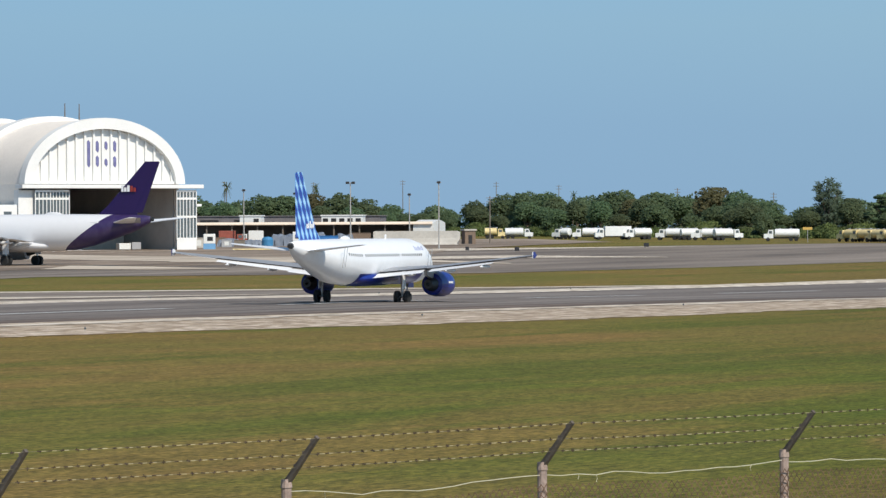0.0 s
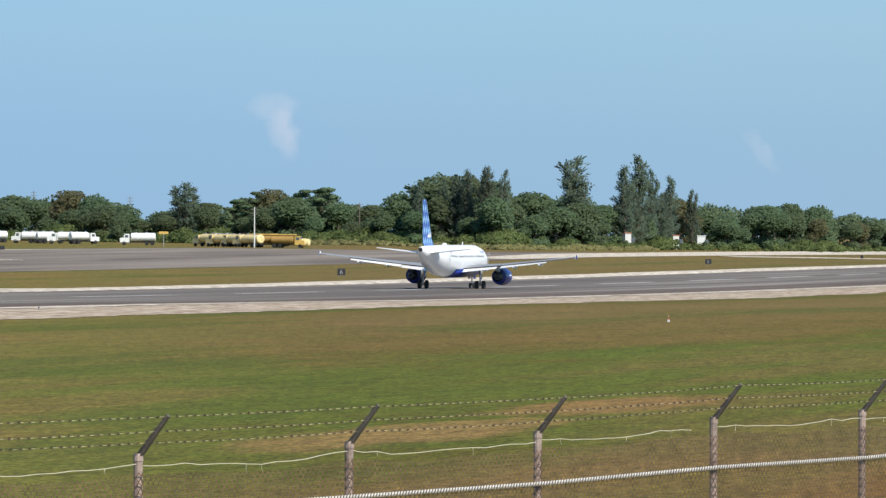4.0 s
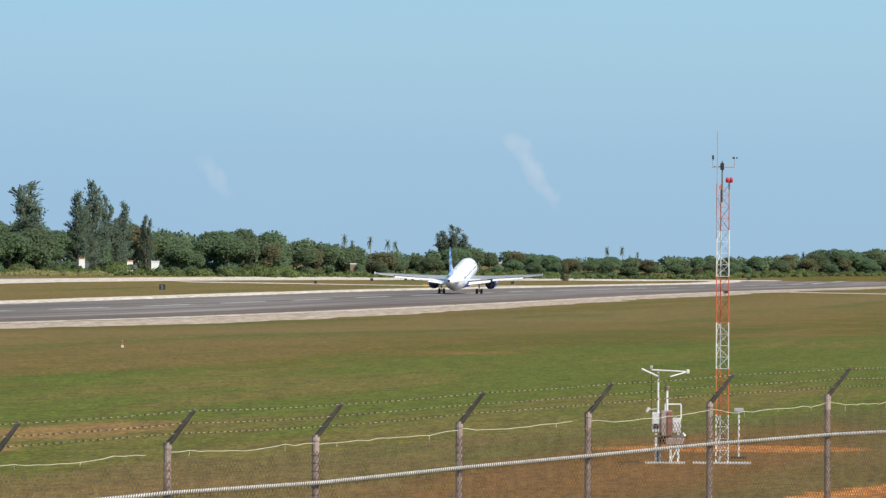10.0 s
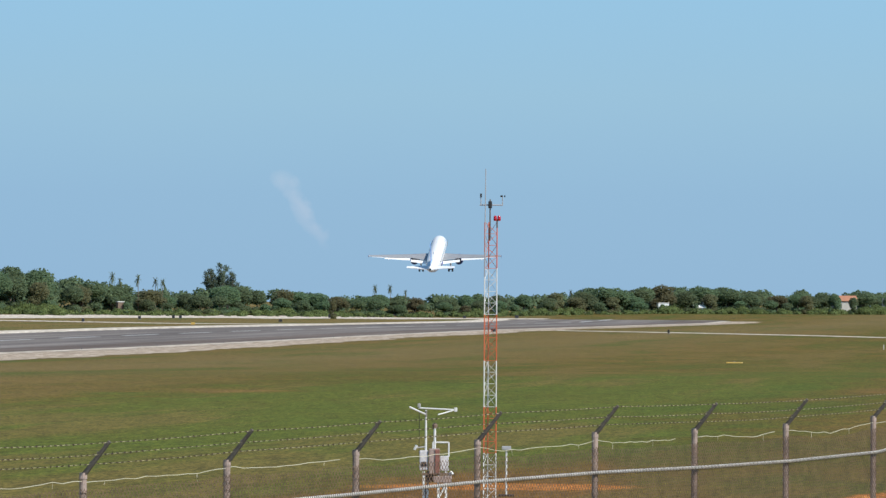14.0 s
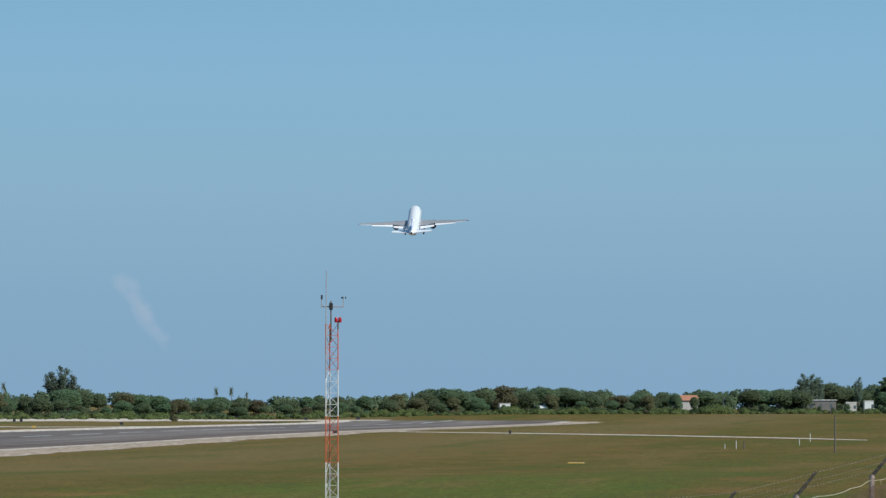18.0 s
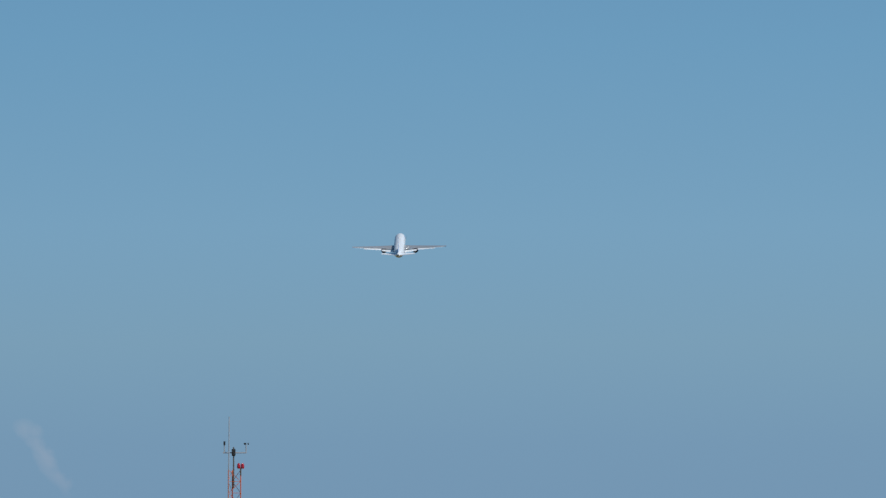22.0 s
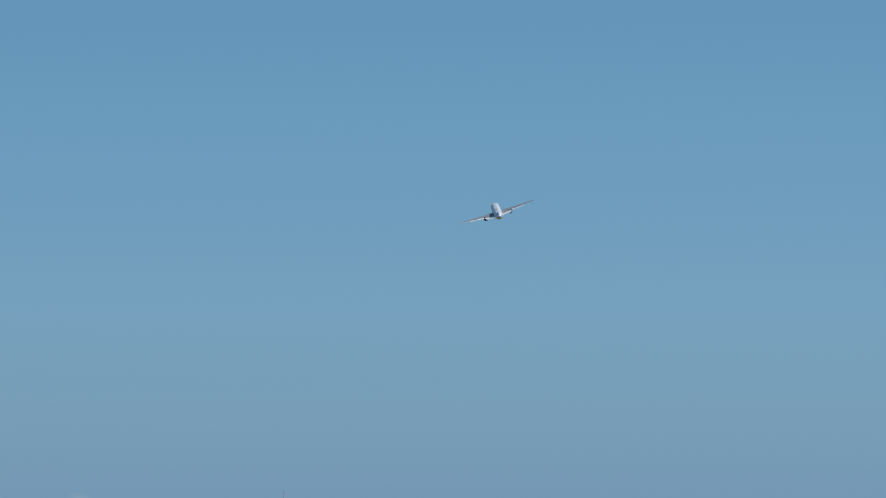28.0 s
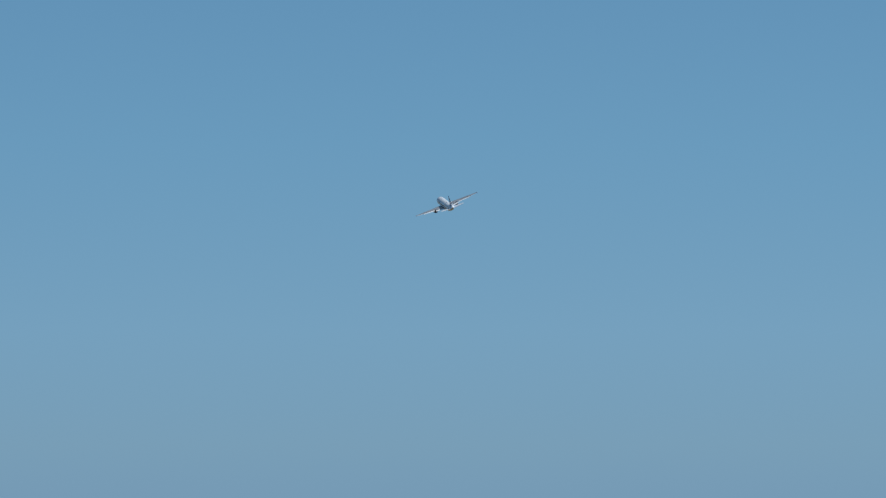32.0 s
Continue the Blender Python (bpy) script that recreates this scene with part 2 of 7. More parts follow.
    c = mix(nt, calc(nt, "MULTIPLY", clamp(calc(nt, "MULTIPLY", calc(nt, "SUBTRACT", swathe, 0.52), 11.0)), 0.6), c, (0.165, 0.120, 0.050))
    c = mix(nt, calc(nt, "MULTIPLY", clamp(calc(nt, "MULTIPLY", calc(nt, "SUBTRACT", 0.46, swathe), 11.0)), 0.55), c, (0.066, 0.100, 0.020))
    # bare brown ground with ragged edges
    jag = noise_of(nt, coords(nt, (0.12, 0.5, 1)), 1.0, 6.0, 0.7)
    for cx, cy, rx, ry, amount, bare in ((223, 51, 18, 3.4, 0.66, (0.285, 0.160, 0.088)), (187, 49.6, 20, 3.4, 0.62, (0.30, 0.180, 0.098)), (186, 25.4, 56, 5.6, 0.66, (0.178, 0.080, 0.018)), (176, 25, 20, 4, 0.5, (0.20, 0.105, 0.04)), (150, 34, 30, 8.0, 0.35, (0.22, 0.13, 0.055)), (166, 65, 30, 8.0, 0.5, (0.235, 0.150, 0.070)), (214, 71, 34, 4.5, 0.4, (0.225, 0.145, 0.066)), (250, 106, 40, 4.0, 0.35, (0.21, 0.140, 0.062))):
        ex = calc(nt, "POWER", calc(nt, "ABSOLUTE", calc(nt, "DIVIDE", calc(nt, "SUBTRACT", sp.outputs[0], cx), rx)), 2.0)
        ey = calc(nt, "POWER", calc(nt, "ABSOLUTE", calc(nt, "DIVIDE", calc(nt, "SUBTRACT", sp.outputs[1], cy), ry)), 2.0)
        e = calc(nt, "ADD", calc(nt, "ADD", ex, ey), calc(nt, "MULTIPLY_ADD", jag, 2.2, -1.1))
        e = calc(nt, "MINIMUM", calc(nt, "MAXIMUM", calc(nt, "MULTIPLY", calc(nt, "SUBTRACT", 1.0, e), 1.6), 0.0), 1.0)
        c = mix(nt, calc(nt, "MULTIPLY", e, amount), c, bare)
    # the red earth track and the worn ground beyond the instruments
    ragged = calc(nt, "MULTIPLY_ADD", noise_of(nt, coords(nt, (0.30, 0.45, 1)), 1.0, 7.0, 0.72), 7.0, -3.5)
    earth = ramp(nt, noise_of(nt, coords(nt, (0.35, 1.4, 1)), 1.0, 6.0, 0.65), ((0.3, (0.34, 0.118, 0.030)), (0.5, (0.47, 0.180, 0.050)), (0.72, (0.58, 0.27, 0.10))))
    upper = calc(nt, "SUBTRACT", calc(nt, "MULTIPLY_ADD", sp.outputs[0], -0.162, 45.1), sp.outputs[1])
    lower = calc(nt, "ADD", calc(nt, "MULTIPLY_ADD", sp.outputs[0], 0.25, -44.0), sp.outputs[1])
    track = calc(nt, "MULTIPLY", calc(nt, "ADD", calc(nt, "MINIMUM", upper, lower), calc(nt, "MULTIPLY", ragged, 0.55)), 2.2)
    c = mix(nt, calc(nt, "MINIMUM", calc(nt, "MAXIMUM", track, 0.0), 1.0), c, earth)
    ex = calc(nt, "POWER", calc(nt, "ABSOLUTE", calc(nt, "DIVIDE", calc(nt, "SUBTRACT", sp.outputs[0], 208.0), 4.6)), 2.0)
    ey = calc(nt, "POWER", calc(nt, "ABSOLUTE", calc(nt, "DIVIDE", calc(nt, "SUBTRACT", sp.outputs[1], 24.6), 5.2)), 2.0)
    worn = calc(nt, "SUBTRACT", calc(nt, "MULTIPLY_ADD", ragged, 0.28, 1.0), calc(nt, "ADD", ex, ey))
    c = mix(nt, calc(nt, "MINIMUM", calc(nt, "MAXIMUM", calc(nt, "MULTIPLY", worn, 1.5), 0.0), 0.85), c, earth)
    tuft = ramp(nt, calc(nt, "MULTIPLY_ADD", near, 0.45, calc(nt, "MULTIPLY", fine, 0.55)), ((0.40, (0.75, 0.73, 0.58)), (0.5, (1.04, 0.99, 0.80)), (0.60, (1.36, 1.25, 0.97))))
    c = mix(nt, 1.0, c, tuft, "MULTIPLY")
    stubble = ramp(nt, noise_of(nt, coords(nt, (2.4, 6.5, 1)), 1.0, 4.0, 0.7), ((0.39, (0.56, 0.60, 0.54)), (0.5, (0.97, 0.97, 0.95)), (0.61, (1.52, 1.44, 1.28))))
    c = mix(nt, 1.0, c, stubble, "MULTIPLY")
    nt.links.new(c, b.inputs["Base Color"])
    b.inputs["Roughness"].default_value = 0.95
    b.inputs["Specular IOR Level"].default_value = 0.1
    bump(nt, b, fine, 0.6, 0.08)
    return m


def asphalt_material(name, base, streak, along=(0.01, 0.35, 1), sharp=0.18):
    m, nt, b = nodes_of(name)
    a, s = noise_of(nt, coords(nt, along), 1.0, 4.0), noise_of(nt, coords(nt, (0.6, 2.0, 1)), 1.0, 6.0)
    f = calc(nt, "MULTIPLY_ADD", a, 0.7, calc(nt, "MULTIPLY", s, 0.3))
    c = ramp(nt, f, ((0.5 - sharp, tuple(k * 0.6 for k in base)), (0.5, base), (0.5 + sharp, streak)))
    nt.links.new(c, b.inputs["Base Color"])
    b.inputs["Roughness"].default_value = 0.85
    b.inputs["Specular IOR Level"].default_value = 0.25
    bump(nt, b, s, 0.2, 0.01)
    return m


M_GRASS = grass_material()
M_ASPHALT = asphalt_material("runway_asphalt", (0.176, 0.146, 0.126), (0.280, 0.243, 0.215), (0.004, 0.20, 1), 0.12)
M_APRON = asphalt_material("apron_asphalt", (0.255, 0.192, 0.142), (0.39, 0.31, 0.24), (0.012, 0.07, 1), 0.12)
M_TAXI = asphalt_material("taxiway_asphalt", (0.212, 0.172, 0.140), (0.300, 0.250, 0.208), (0.006, 0.08, 1), 0.13)
M_SHOULDER = asphalt_material("pale_shoulder", (0.60, 0.505, 0.40), (0.84, 0.76, 0.65), (0.25, 0.9, 1), 0.13)
M_MARK = paint("marking_paint", (0.60, 0.59, 0.57), 0.8, var=0.35, scale=0.4, fine=2.5)
M_WHITE = paint("white_aircraft_paint", (0.86, 0.86, 0.86), 0.32, var=0.03)
M_BLUE = paint("navy_blue_paint", (0.012, 0.030, 0.23), 0.3, var=0.06)
M_GREY = paint("grey_wing_paint", (0.38, 0.385, 0.40), 0.4, var=0.06)
M_WING = paint("pale_grey_wing_paint", (0.31, 0.315, 0.33), 0.4, var=0.1)
M_METAL = paint("bare_metal", (0.45, 0.44, 0.43), 0.35, 0.9, var=0.1)
M_DARK = paint("dark_gap", (0.02, 0.02, 0.022), 0.7)
M_TYRE = paint("tyre_rubber", (0.018, 0.018, 0.018), 0.8)
M_GALV = paint("galvanised_steel", (0.42, 0.41, 0.39), 0.55, 0.3, var=0.2, scale=3, fine=30)
M_RUST = paint("rusted_dark_steel", (0.150, 0.122, 0.098), 0.75, 0.1, var=0.3, scale=8, fine=40)
M_TRUNK = paint("bark", (0.16, 0.12, 0.085), 0.9, var=0.3, relief=0.4)
M_LEAF = leaves("broadleaf_green", (0.142, 0.198, 0.122), (0.222, 0.288, 0.155))
M_PINE = leaves("casuarina_green", (0.125, 0.175, 0.130), (0.205, 0.262, 0.190))
M_PALM = leaves("palm_green", (0.13, 0.165, 0.10), (0.24, 0.275, 0.15))
M_SCRUB = leaves("scrub_green", (0.125, 0.155, 0.060), (0.245, 0.285, 0.112))
M_STRAW = leaves("straw_green_grass", (0.27, 0.245, 0.115), (0.42, 0.37, 0.19))
M_CONCRETE = paint("pale_concrete", (0.50, 0.47, 0.42), 0.85, var=0.15, scale=0.3, fine=3)
M_HANGAR = paint("white_hangar_paint", (0.80, 0.79, 0.76), 0.6, var=0.05, scale=0.15, fine=2)
M_ROOF = paint("cream_hangar_roof", (0.92, 0.83, 0.73), 0.7, var=0.06, scale=0.1, fine=1.5)

M_SAND = asphalt_material("pale_sand", (0.50, 0.41, 0.32), (0.66, 0.57, 0.46), (0.006, 0.07, 1), 0.14)
M_VERGE = asphalt_material("stony_verge", (0.42, 0.315, 0.220), (0.70, 0.585, 0.47), (0.45, 0.9, 1), 0.10)
M_MARGIN = asphalt_material("dark_runway_margin", (0.142, 0.104, 0.082), (0.215, 0.168, 0.138), (0.006, 0.5, 1), 0.12)
M_DRYLEAF = leaves("dry_brown_leaf", (0.165, 0.165, 0.088), (0.250, 0.240, 0.140))

# ---- mesh helpers ----
def mesh_of(bm, name, material, smooth=False):
    bmesh.ops.recalc_face_normals(bm, faces=bm.faces[:])
    me = bpy.data.meshes.new(name)
    bm.to_mesh(me)
    bm.free()
    if smooth:
        for p in me.polygons:
            p.use_smooth = True
        me.set_sharp_from_angle(angle=radians(38))
    me.materials.append(material)
    return me


def part(name, bm, material, parent=None, label="", smooth=False, at=None):
    """One mesh object, under a thing or under a part."""
    ob = new(name, bm if isinstance(bm, bpy.types.Mesh) else mesh_of(bm, name, material, smooth))
    if parent:
        ob.parent = parent
    if at is not None:
        ob.matrix_basis = at
    if label:
        ob["label"] = label
    return ob


def thing(name, m, label, category, group="", kind=""):
    ob = new(name)
    ob.empty_display_size = 0.3
    ob.matrix_basis = m
    return tagged(ob, label, category, group, kind)


def quad_loft(bm, rings, cap=True, closed=True):
    """Skin over rings of equal length."""
    vs = [[bm.verts.new(p) for p in ring] for ring in rings]
    n = len(vs[0])
    for a, b in zip(vs, vs[1:]):
        for k in range(n if closed else n - 1):
            j = (k + 1) % n
            bm.faces.new((a[k], a[j], b[j], b[k]))
    if cap and closed:
        bm.faces.new(vs[0][::-1])
        bm.faces.new(vs[-1])
    return bm


def box(bm, x0, x1, y0, y1, z0, z1, bevel=0.0):
    vs = [bm.verts.new(p) for p in ((x0, y0, z0), (x1, y0, z0), (x1, y1, z0), (x0, y1, z0), (x0, y0, z1), (x1, y0, z1), (x1, y1, z1), (x0, y1, z1))]
    fs = [bm.faces.new([vs[k] for k in f]) for f in ((3, 2, 1, 0), (4, 5, 6, 7), (0, 1, 5, 4), (1, 2, 6, 5), (2, 3, 7, 6), (3, 0, 4, 7))]
    if bevel:
        es = list({e for f in fs for e in f.edges})
        bmesh.ops.bevel(bm, geom=es, offset=bevel, segments=2, affect="EDGES", profile=0.5)
    return bm


def tube(bm, a, b, ra, rb=None, n=8):
    """A round bar from a to b."""
    rb = ra if rb is None else rb
    a, b = Vector(a), Vector(b)
    d = (b - a).normalized()
    u = d.orthogonal().normalized()
    w = d.cross(u)
    ring = lambda c, r: [c + r * (math.cos(2 * math.pi * k / n) * u + math.sin(2 * math.pi * k / n) * w) for k in range(n)]
    return quad_loft(bm, [ring(a, ra), ring(b, rb)])


def lathe(bm, profile, axis="X", n=20, centre=(0, 0, 0)):
    """Rings (along, radius) turned about an axis."""
    rings = []
    for s, r in profile:
        ring = []
        for k in range(n):
            c, q = r * math.cos(2 * math.pi * k / n), r * math.sin(2 * math.pi * k / n)
            p = {"X": (s, c, q), "Y": (c, s, q), "Z": (c, q, s)}[axis]
            ring.append(Vector(p) + Vector(centre))
        rings.append(ring)
    return quad_loft(bm, rings)


def bmn():
    return bmesh.new()


def boxed(*a, bevel=0.0):
    return box(bmn(), *a, bevel=bevel)


# ---- the lie of the land ----
RUNWAY_Y = 200.0


def ease(v):
    v = min(1.0, max(0.0, v))
    return v * v * (3 - 2 * v)


def ground_z(x, y):
    """Height of the ground: a shallow dip along the runway, a slow rise behind it, a bank at the fence."""
    a, b = min(0.97, max(0.0, (790 - x) / 275)), ease((x - 790) / 600)
    d, s = math.hypot(x, y), ease((y - 255) / 160)
    far = min(d, 2250.0)
    z = -0.4 + (0.8 - 0.14 * ease((y - 110) / 60)) * a * a + b + 0.0034 * max(0.0, far - 520) * s + 0.0065 * max(0.0, far - 1900) * (1 - s)
    beyond = (x - 39.87) * 0.294 + (y - 15.86) * 0.956
    return z + 3.1 * (1 - ease((beyond - 1) / 17)) * (1 - ease((d - 100) / 120))


def sheet(name, xs, ys, lift, material, inside=None, wobble=None):
    """A sheet that follows the ground over a grid of x and y."""
    bm = bmn()
    grid = []
    for i, x in enumerate(xs):
        row = []
        for j, y in enumerate(ys):
            yy = y + (wobble(x, j) if wobble else 0.0)
            row.append(bm.verts.new((x, yy, ground_z(x, yy) + (lift(x, j) if callable(lift) else lift))))
        grid.append(row)
    for i in range(len(xs) - 1):
        for j in range(len(ys) - 1):
            bm.faces.new((grid[i][j], grid[i + 1][j], grid[i + 1][j + 1], grid[i][j + 1]))
    return part(name, bm, material, smooth=True)


def steps(a, b, n):
    return [a + (b - a) * k / n for k in range(n + 1)]



# ---- ground, runway, apron ----
def ribbon(name, left, right, lift, material, label, category, step=12.0, rag=0.6):
    """A strip of ground cover between two lines of (x, y) points, given in pairs."""
    bm = bmn()
    rows = []
    pairs = list(zip(left, right))
    for (a, b), (c, d) in zip(pairs, pairs[1:]):
        n = max(1, int(max(math.dist(a, c), math.dist(b, d)) / step))
        for k in range(n + (c == left[-1])):
            q = k / n
            p0, p1 = Vector(a).lerp(Vector(c), q), Vector(b).lerp(Vector(d), q)
            m = max(1, min(12, int((p1 - p0).length / 12)))
            rows.append([p0.lerp(p1, j / m) for j in range(m + 1)])
    m = max(len(r) for r in rows)
    rows = [[r[0].lerp(r[-1], j / (m - 1)) for j in range(m)] for r in rows]
    vs = []
    for i, r in enumerate(rows):
        w = rag * (noise.noise(Vector((i * step * 0.19, lift * 90, 1.7))) + 0.6 * noise.noise(Vector((i * step * 0.8, lift * 90, 5.7))))
        vs.append([bm.verts.new((p.x, p.y + (w if j in (0, m - 1) else 0), ground_z(p.x, p.y) + lift)) for j, p in enumerate(r)])
    for a, b in zip(vs, vs[1:]):
        for j in range(m - 1):
            bm.faces.new((a[j], b[j], b[j + 1], a[j + 1]))
    return tagged(part(name, bm, material, smooth=True), label, category, kind="structure")


def land():
    xs = [-600, -300, -100, -40] + steps(-20, 130, 50) + steps(140, 2400, 113) + [2500, 2700, 3000, 3500, 4200, 5000, 7000]
    ys = [-2500, -1200, -600, -300, -150, -80] + steps(-40, 50, 30) + steps(58, 100, 4) + steps(110, 460, 35) + steps(490, 1300, 27) + [1500, 2000, 3000, 5000]
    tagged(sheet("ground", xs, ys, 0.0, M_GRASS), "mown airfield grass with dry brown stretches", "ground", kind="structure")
    wob = lambda amp, ln, seed: (lambda x, j: amp * noise.noise(Vector((x / ln, j * 7.3 + seed, 0.5))) + 0.5 * amp * noise.noise(Vector((x / ln * 5, j * 3.1 + seed, 2.5))))
    long = steps(-200, 1960, 320)
    fine = steps(-200, 1960, 1400)
    bend = lambda x, j: 16.0 * ease((560 - x) / 170) if j == 2 else 9.0 * ease((430 - x) / 80) if j == 0 else 10.0 * ease((560 - x) / 200)
    tagged(sheet("shoulder_near", fine, [147.5, 149.5, 161.5], lambda x, j: 0.03 if j == 0 else 0.04 + 0.10 * ease((620 - x) / 60), M_VERGE, wobble=lambda x, j: bend(x, j) + (-8.5 * math.exp(-((x - 630) / 230) ** 2) + wob(3, 70, 1)(x, j) + wob(1.6, 5, 3)(x, j) if j == 0 else wob(1.0, 9, 6)(x, j) * ease((620 - x) / 60))), "pale crushed-stone strip along the runway", "shoulder", kind="structure")
    tagged(sheet("shoulder_kerb", fine, [157.6, 161.6], lambda x, j: 0.09 + 0.09 * ease((620 - x) / 60), M_SHOULDER, wobble=lambda x, j: 13.0 * ease((560 - x) / 185) + (wob(1.6, 14, 12)(x, j) + wob(1.2, 4, 15)(x, j) if j == 0 else wob(0.4, 5, 17)(x, j))), "bright crushed-stone edge beside the runway asphalt", "shoulder", kind="structure")
    tagged(sheet("shoulder_far", fine, [228.6, 230.2, 236.5, 238.5], lambda x, j: 0.06 if j in (0, 3) else min(0.34, max(0.09, 0.09 + (x - 480) / 1500)), M_SHOULDER, wobble=lambda x, j: (wob(1.6, 40, 5)(x, j) if j > 1 else wob(0.5, 6, 4)(x, j))), "pale crushed-stone strip along the runway", "shoulder", kind="structure")
    tagged(sheet("runway", steps(-200, 1990, 220), steps(161, 229, 7), 0.08, M_ASPHALT), "worn grey asphalt runway", "runway", kind="structure")
    tagged(sheet("runway_margin", long, [161.2, 166, 173.5], 0.10, M_MARGIN, wobble=lambda x, j: (wob(1.6, 60, 8)(x, j) + 12.0 * ease((560 - x) / 170) if j == 2 else 0.0)), "dark brown asphalt margin of the runway", "runway edge", kind="structure")
    # parallel taxiway and apron
    ribbon("taxiway", [(-100, 316), (700, 340), (790, 356), (880, 322), (1000, 317), (1220, 315), (1330, 317), (1480, 330)],
           [(-100, 420), (700, 420), (790, 430), (900, 440), (1150, 452), (1330, 402), (1390, 356), (1482, 341)], 0.05, M_TAXI, "wide grey asphalt taxiway", "taxiway")
    ribbon("apron", [(300, 395), (800, 388), (930, 386), (1075, 405), (1150, 436)], [(300, 900), (900, 860), (1400, 760), (1560, 560), (1400, 480)], 0.10, M_APRON, "pale dusty concrete apron", "apron")
    ribbon("apron_edge", [(1100, 436), (1190, 418), (1250, 407)], [(1180, 462), (1215, 430), (1252, 409)], 0.13, M_SHOULDER, "pale worn edge of the apron", "apron edge")
    ribbon("apron_edge", [(1000, 388), (1050, 372), (1075, 358)], [(1010, 402), (1072, 388), (1080, 360)], 0.13, M_SHOULDER, "pale worn edge of the apron", "apron edge")
    ribbon("gravel_verge", [(1290, 319), (1400, 321), (1540, 318), (1690, 311), (1840, 301), (1930, 282), (1975, 250), (1990, 222)],
           [(1292, 329), (1402, 340), (1560, 338), (1740, 330), (1880, 322), (1985, 294), (2015, 262), (2020, 222)], 0.07, M_SHOULDER, "pale gravel verge beyond the runway", "verge")
    ribbon("gravel_verge", [(1490, 311), (1545, 290), (1575, 265), (1640, 240), (1700, 234)], [(1500, 318), (1562, 298), (1600, 272), (1670, 247), (1720, 239)], 0.07, M_SHOULDER, "thin pale gravel line across the grass", "verge")
    ribbon("gravel_verge", [(560, 300), (620, 290), (676, 268), (730, 240)], [(560, 308), (630, 297), (690, 274), (745, 242)], 0.07, M_SHOULDER, "pale gravel edge of a taxiway fillet", "verge")
    ribbon("fillet", [(300, 234), (560, 234), (640, 234), (725, 234)], [(300, 300), (560, 300), (630, 285), (728, 238)], 0.06, M_TAXI, "asphalt fillet between runway and taxiway", "taxiway")
    ribbon("gravel_verge", [(480, 246), (560, 250), (610, 246)], [(480, 262), (560, 262), (612, 248)], 0.10, M_SHOULDER, "pale gravel tongue on a taxiway fillet", "verge")
    ribbon("sandy_strip", [(1010, 460), (985, 432), (959, 407), (953, 390), (965, 379), (985, 371.5), (972, 351)], [(1110, 510), (1075, 478), (1041, 442), (1033, 422.6), (1012, 398), (1008, 380), (984, 356)], 0.14, M_SAND, "pale sandy strip worn across the apron", "apron", 6.0, 1.6)
    ribbon("sandy_strip", [(862, 388), (868, 371), (881, 365)], [(905, 402), (898, 383), (890, 369)], 0.13, M_SAND, "faint sandy strip on the apron", "apron", 5.0, 1.2)
    ribbon("sandy_strip", [(1164, 480), (1163, 459), (1146, 428)], [(1206, 494), (1192, 470), (1164, 435)], 0.14, M_SAND, "narrow sandy strip before the cargo shed", "apron", 6.0, 1.2)
    ribbon("service_track", [(1330, 146), (1282, 119), (1213, 83), (1135, 50), (1100, 36)], [(1350, 147), (1302, 119.5), (1232, 83.5), (1152, 50.2), (1110, 36)], 0.05, M_SHOULDER, "narrow pale track across the grass", "track")


land()

# broken white centre line
def centre_line():
    for k in range(30):
        x = 190 + 61 * k
        bm = bmn()
        vs = [[bm.verts.new((xx, yy, ground_z(xx, yy) + 0.11)) for yy in (199.3, 200.7)] for xx in steps(x, x + 36, 3)]
        for a, b in zip(vs, vs[1:]):
            bm.faces.new((a[0], b[0], b[1], a[1]))
        tagged(part("centre_line_dash", bm, M_MARK), "worn white painted runway dash", "marking", "runway dashes", "structure")


centre_line()


# ---- aircraft ----
def fin_tiles_material():
    """Columns of navy and sky-blue lozenges."""
    m, nt, b = nodes_of("tiled_blue_fin_paint")
    v = coords(nt, world_space=False)
    sp = nt.nodes.new("ShaderNodeSeparateXYZ")
    nt.links.new(v, sp.inputs[0])
    across = calc(nt, "MULTIPLY_ADD", sp.outputs[2], 0.62, sp.outputs[0])
    u = calc(nt, "ABSOLUTE", calc(nt, "SUBTRACT", calc(nt, "FRACT", calc(nt, "MULTIPLY", across, 0.95)), 0.5))
    w = calc(nt, "ABSOLUTE", calc(nt, "SUBTRACT", calc(nt, "FRACT", calc(nt, "MULTIPLY", sp.outputs[2], 0.72)), 0.5))
    d = calc(nt, "ADD", u, calc(nt, "MULTIPLY", w, 0.62))
    c = ramp(nt, d, ((0.18, (0.42, 0.70, 0.92)), (0.30, (0.13, 0.38, 0.76)), (0.46, (0.015, 0.060, 0.36))))
    nt.links.new(c, b.inputs["Base Color"])
    b.inputs["Roughness"].default_value = 0.3
    return m


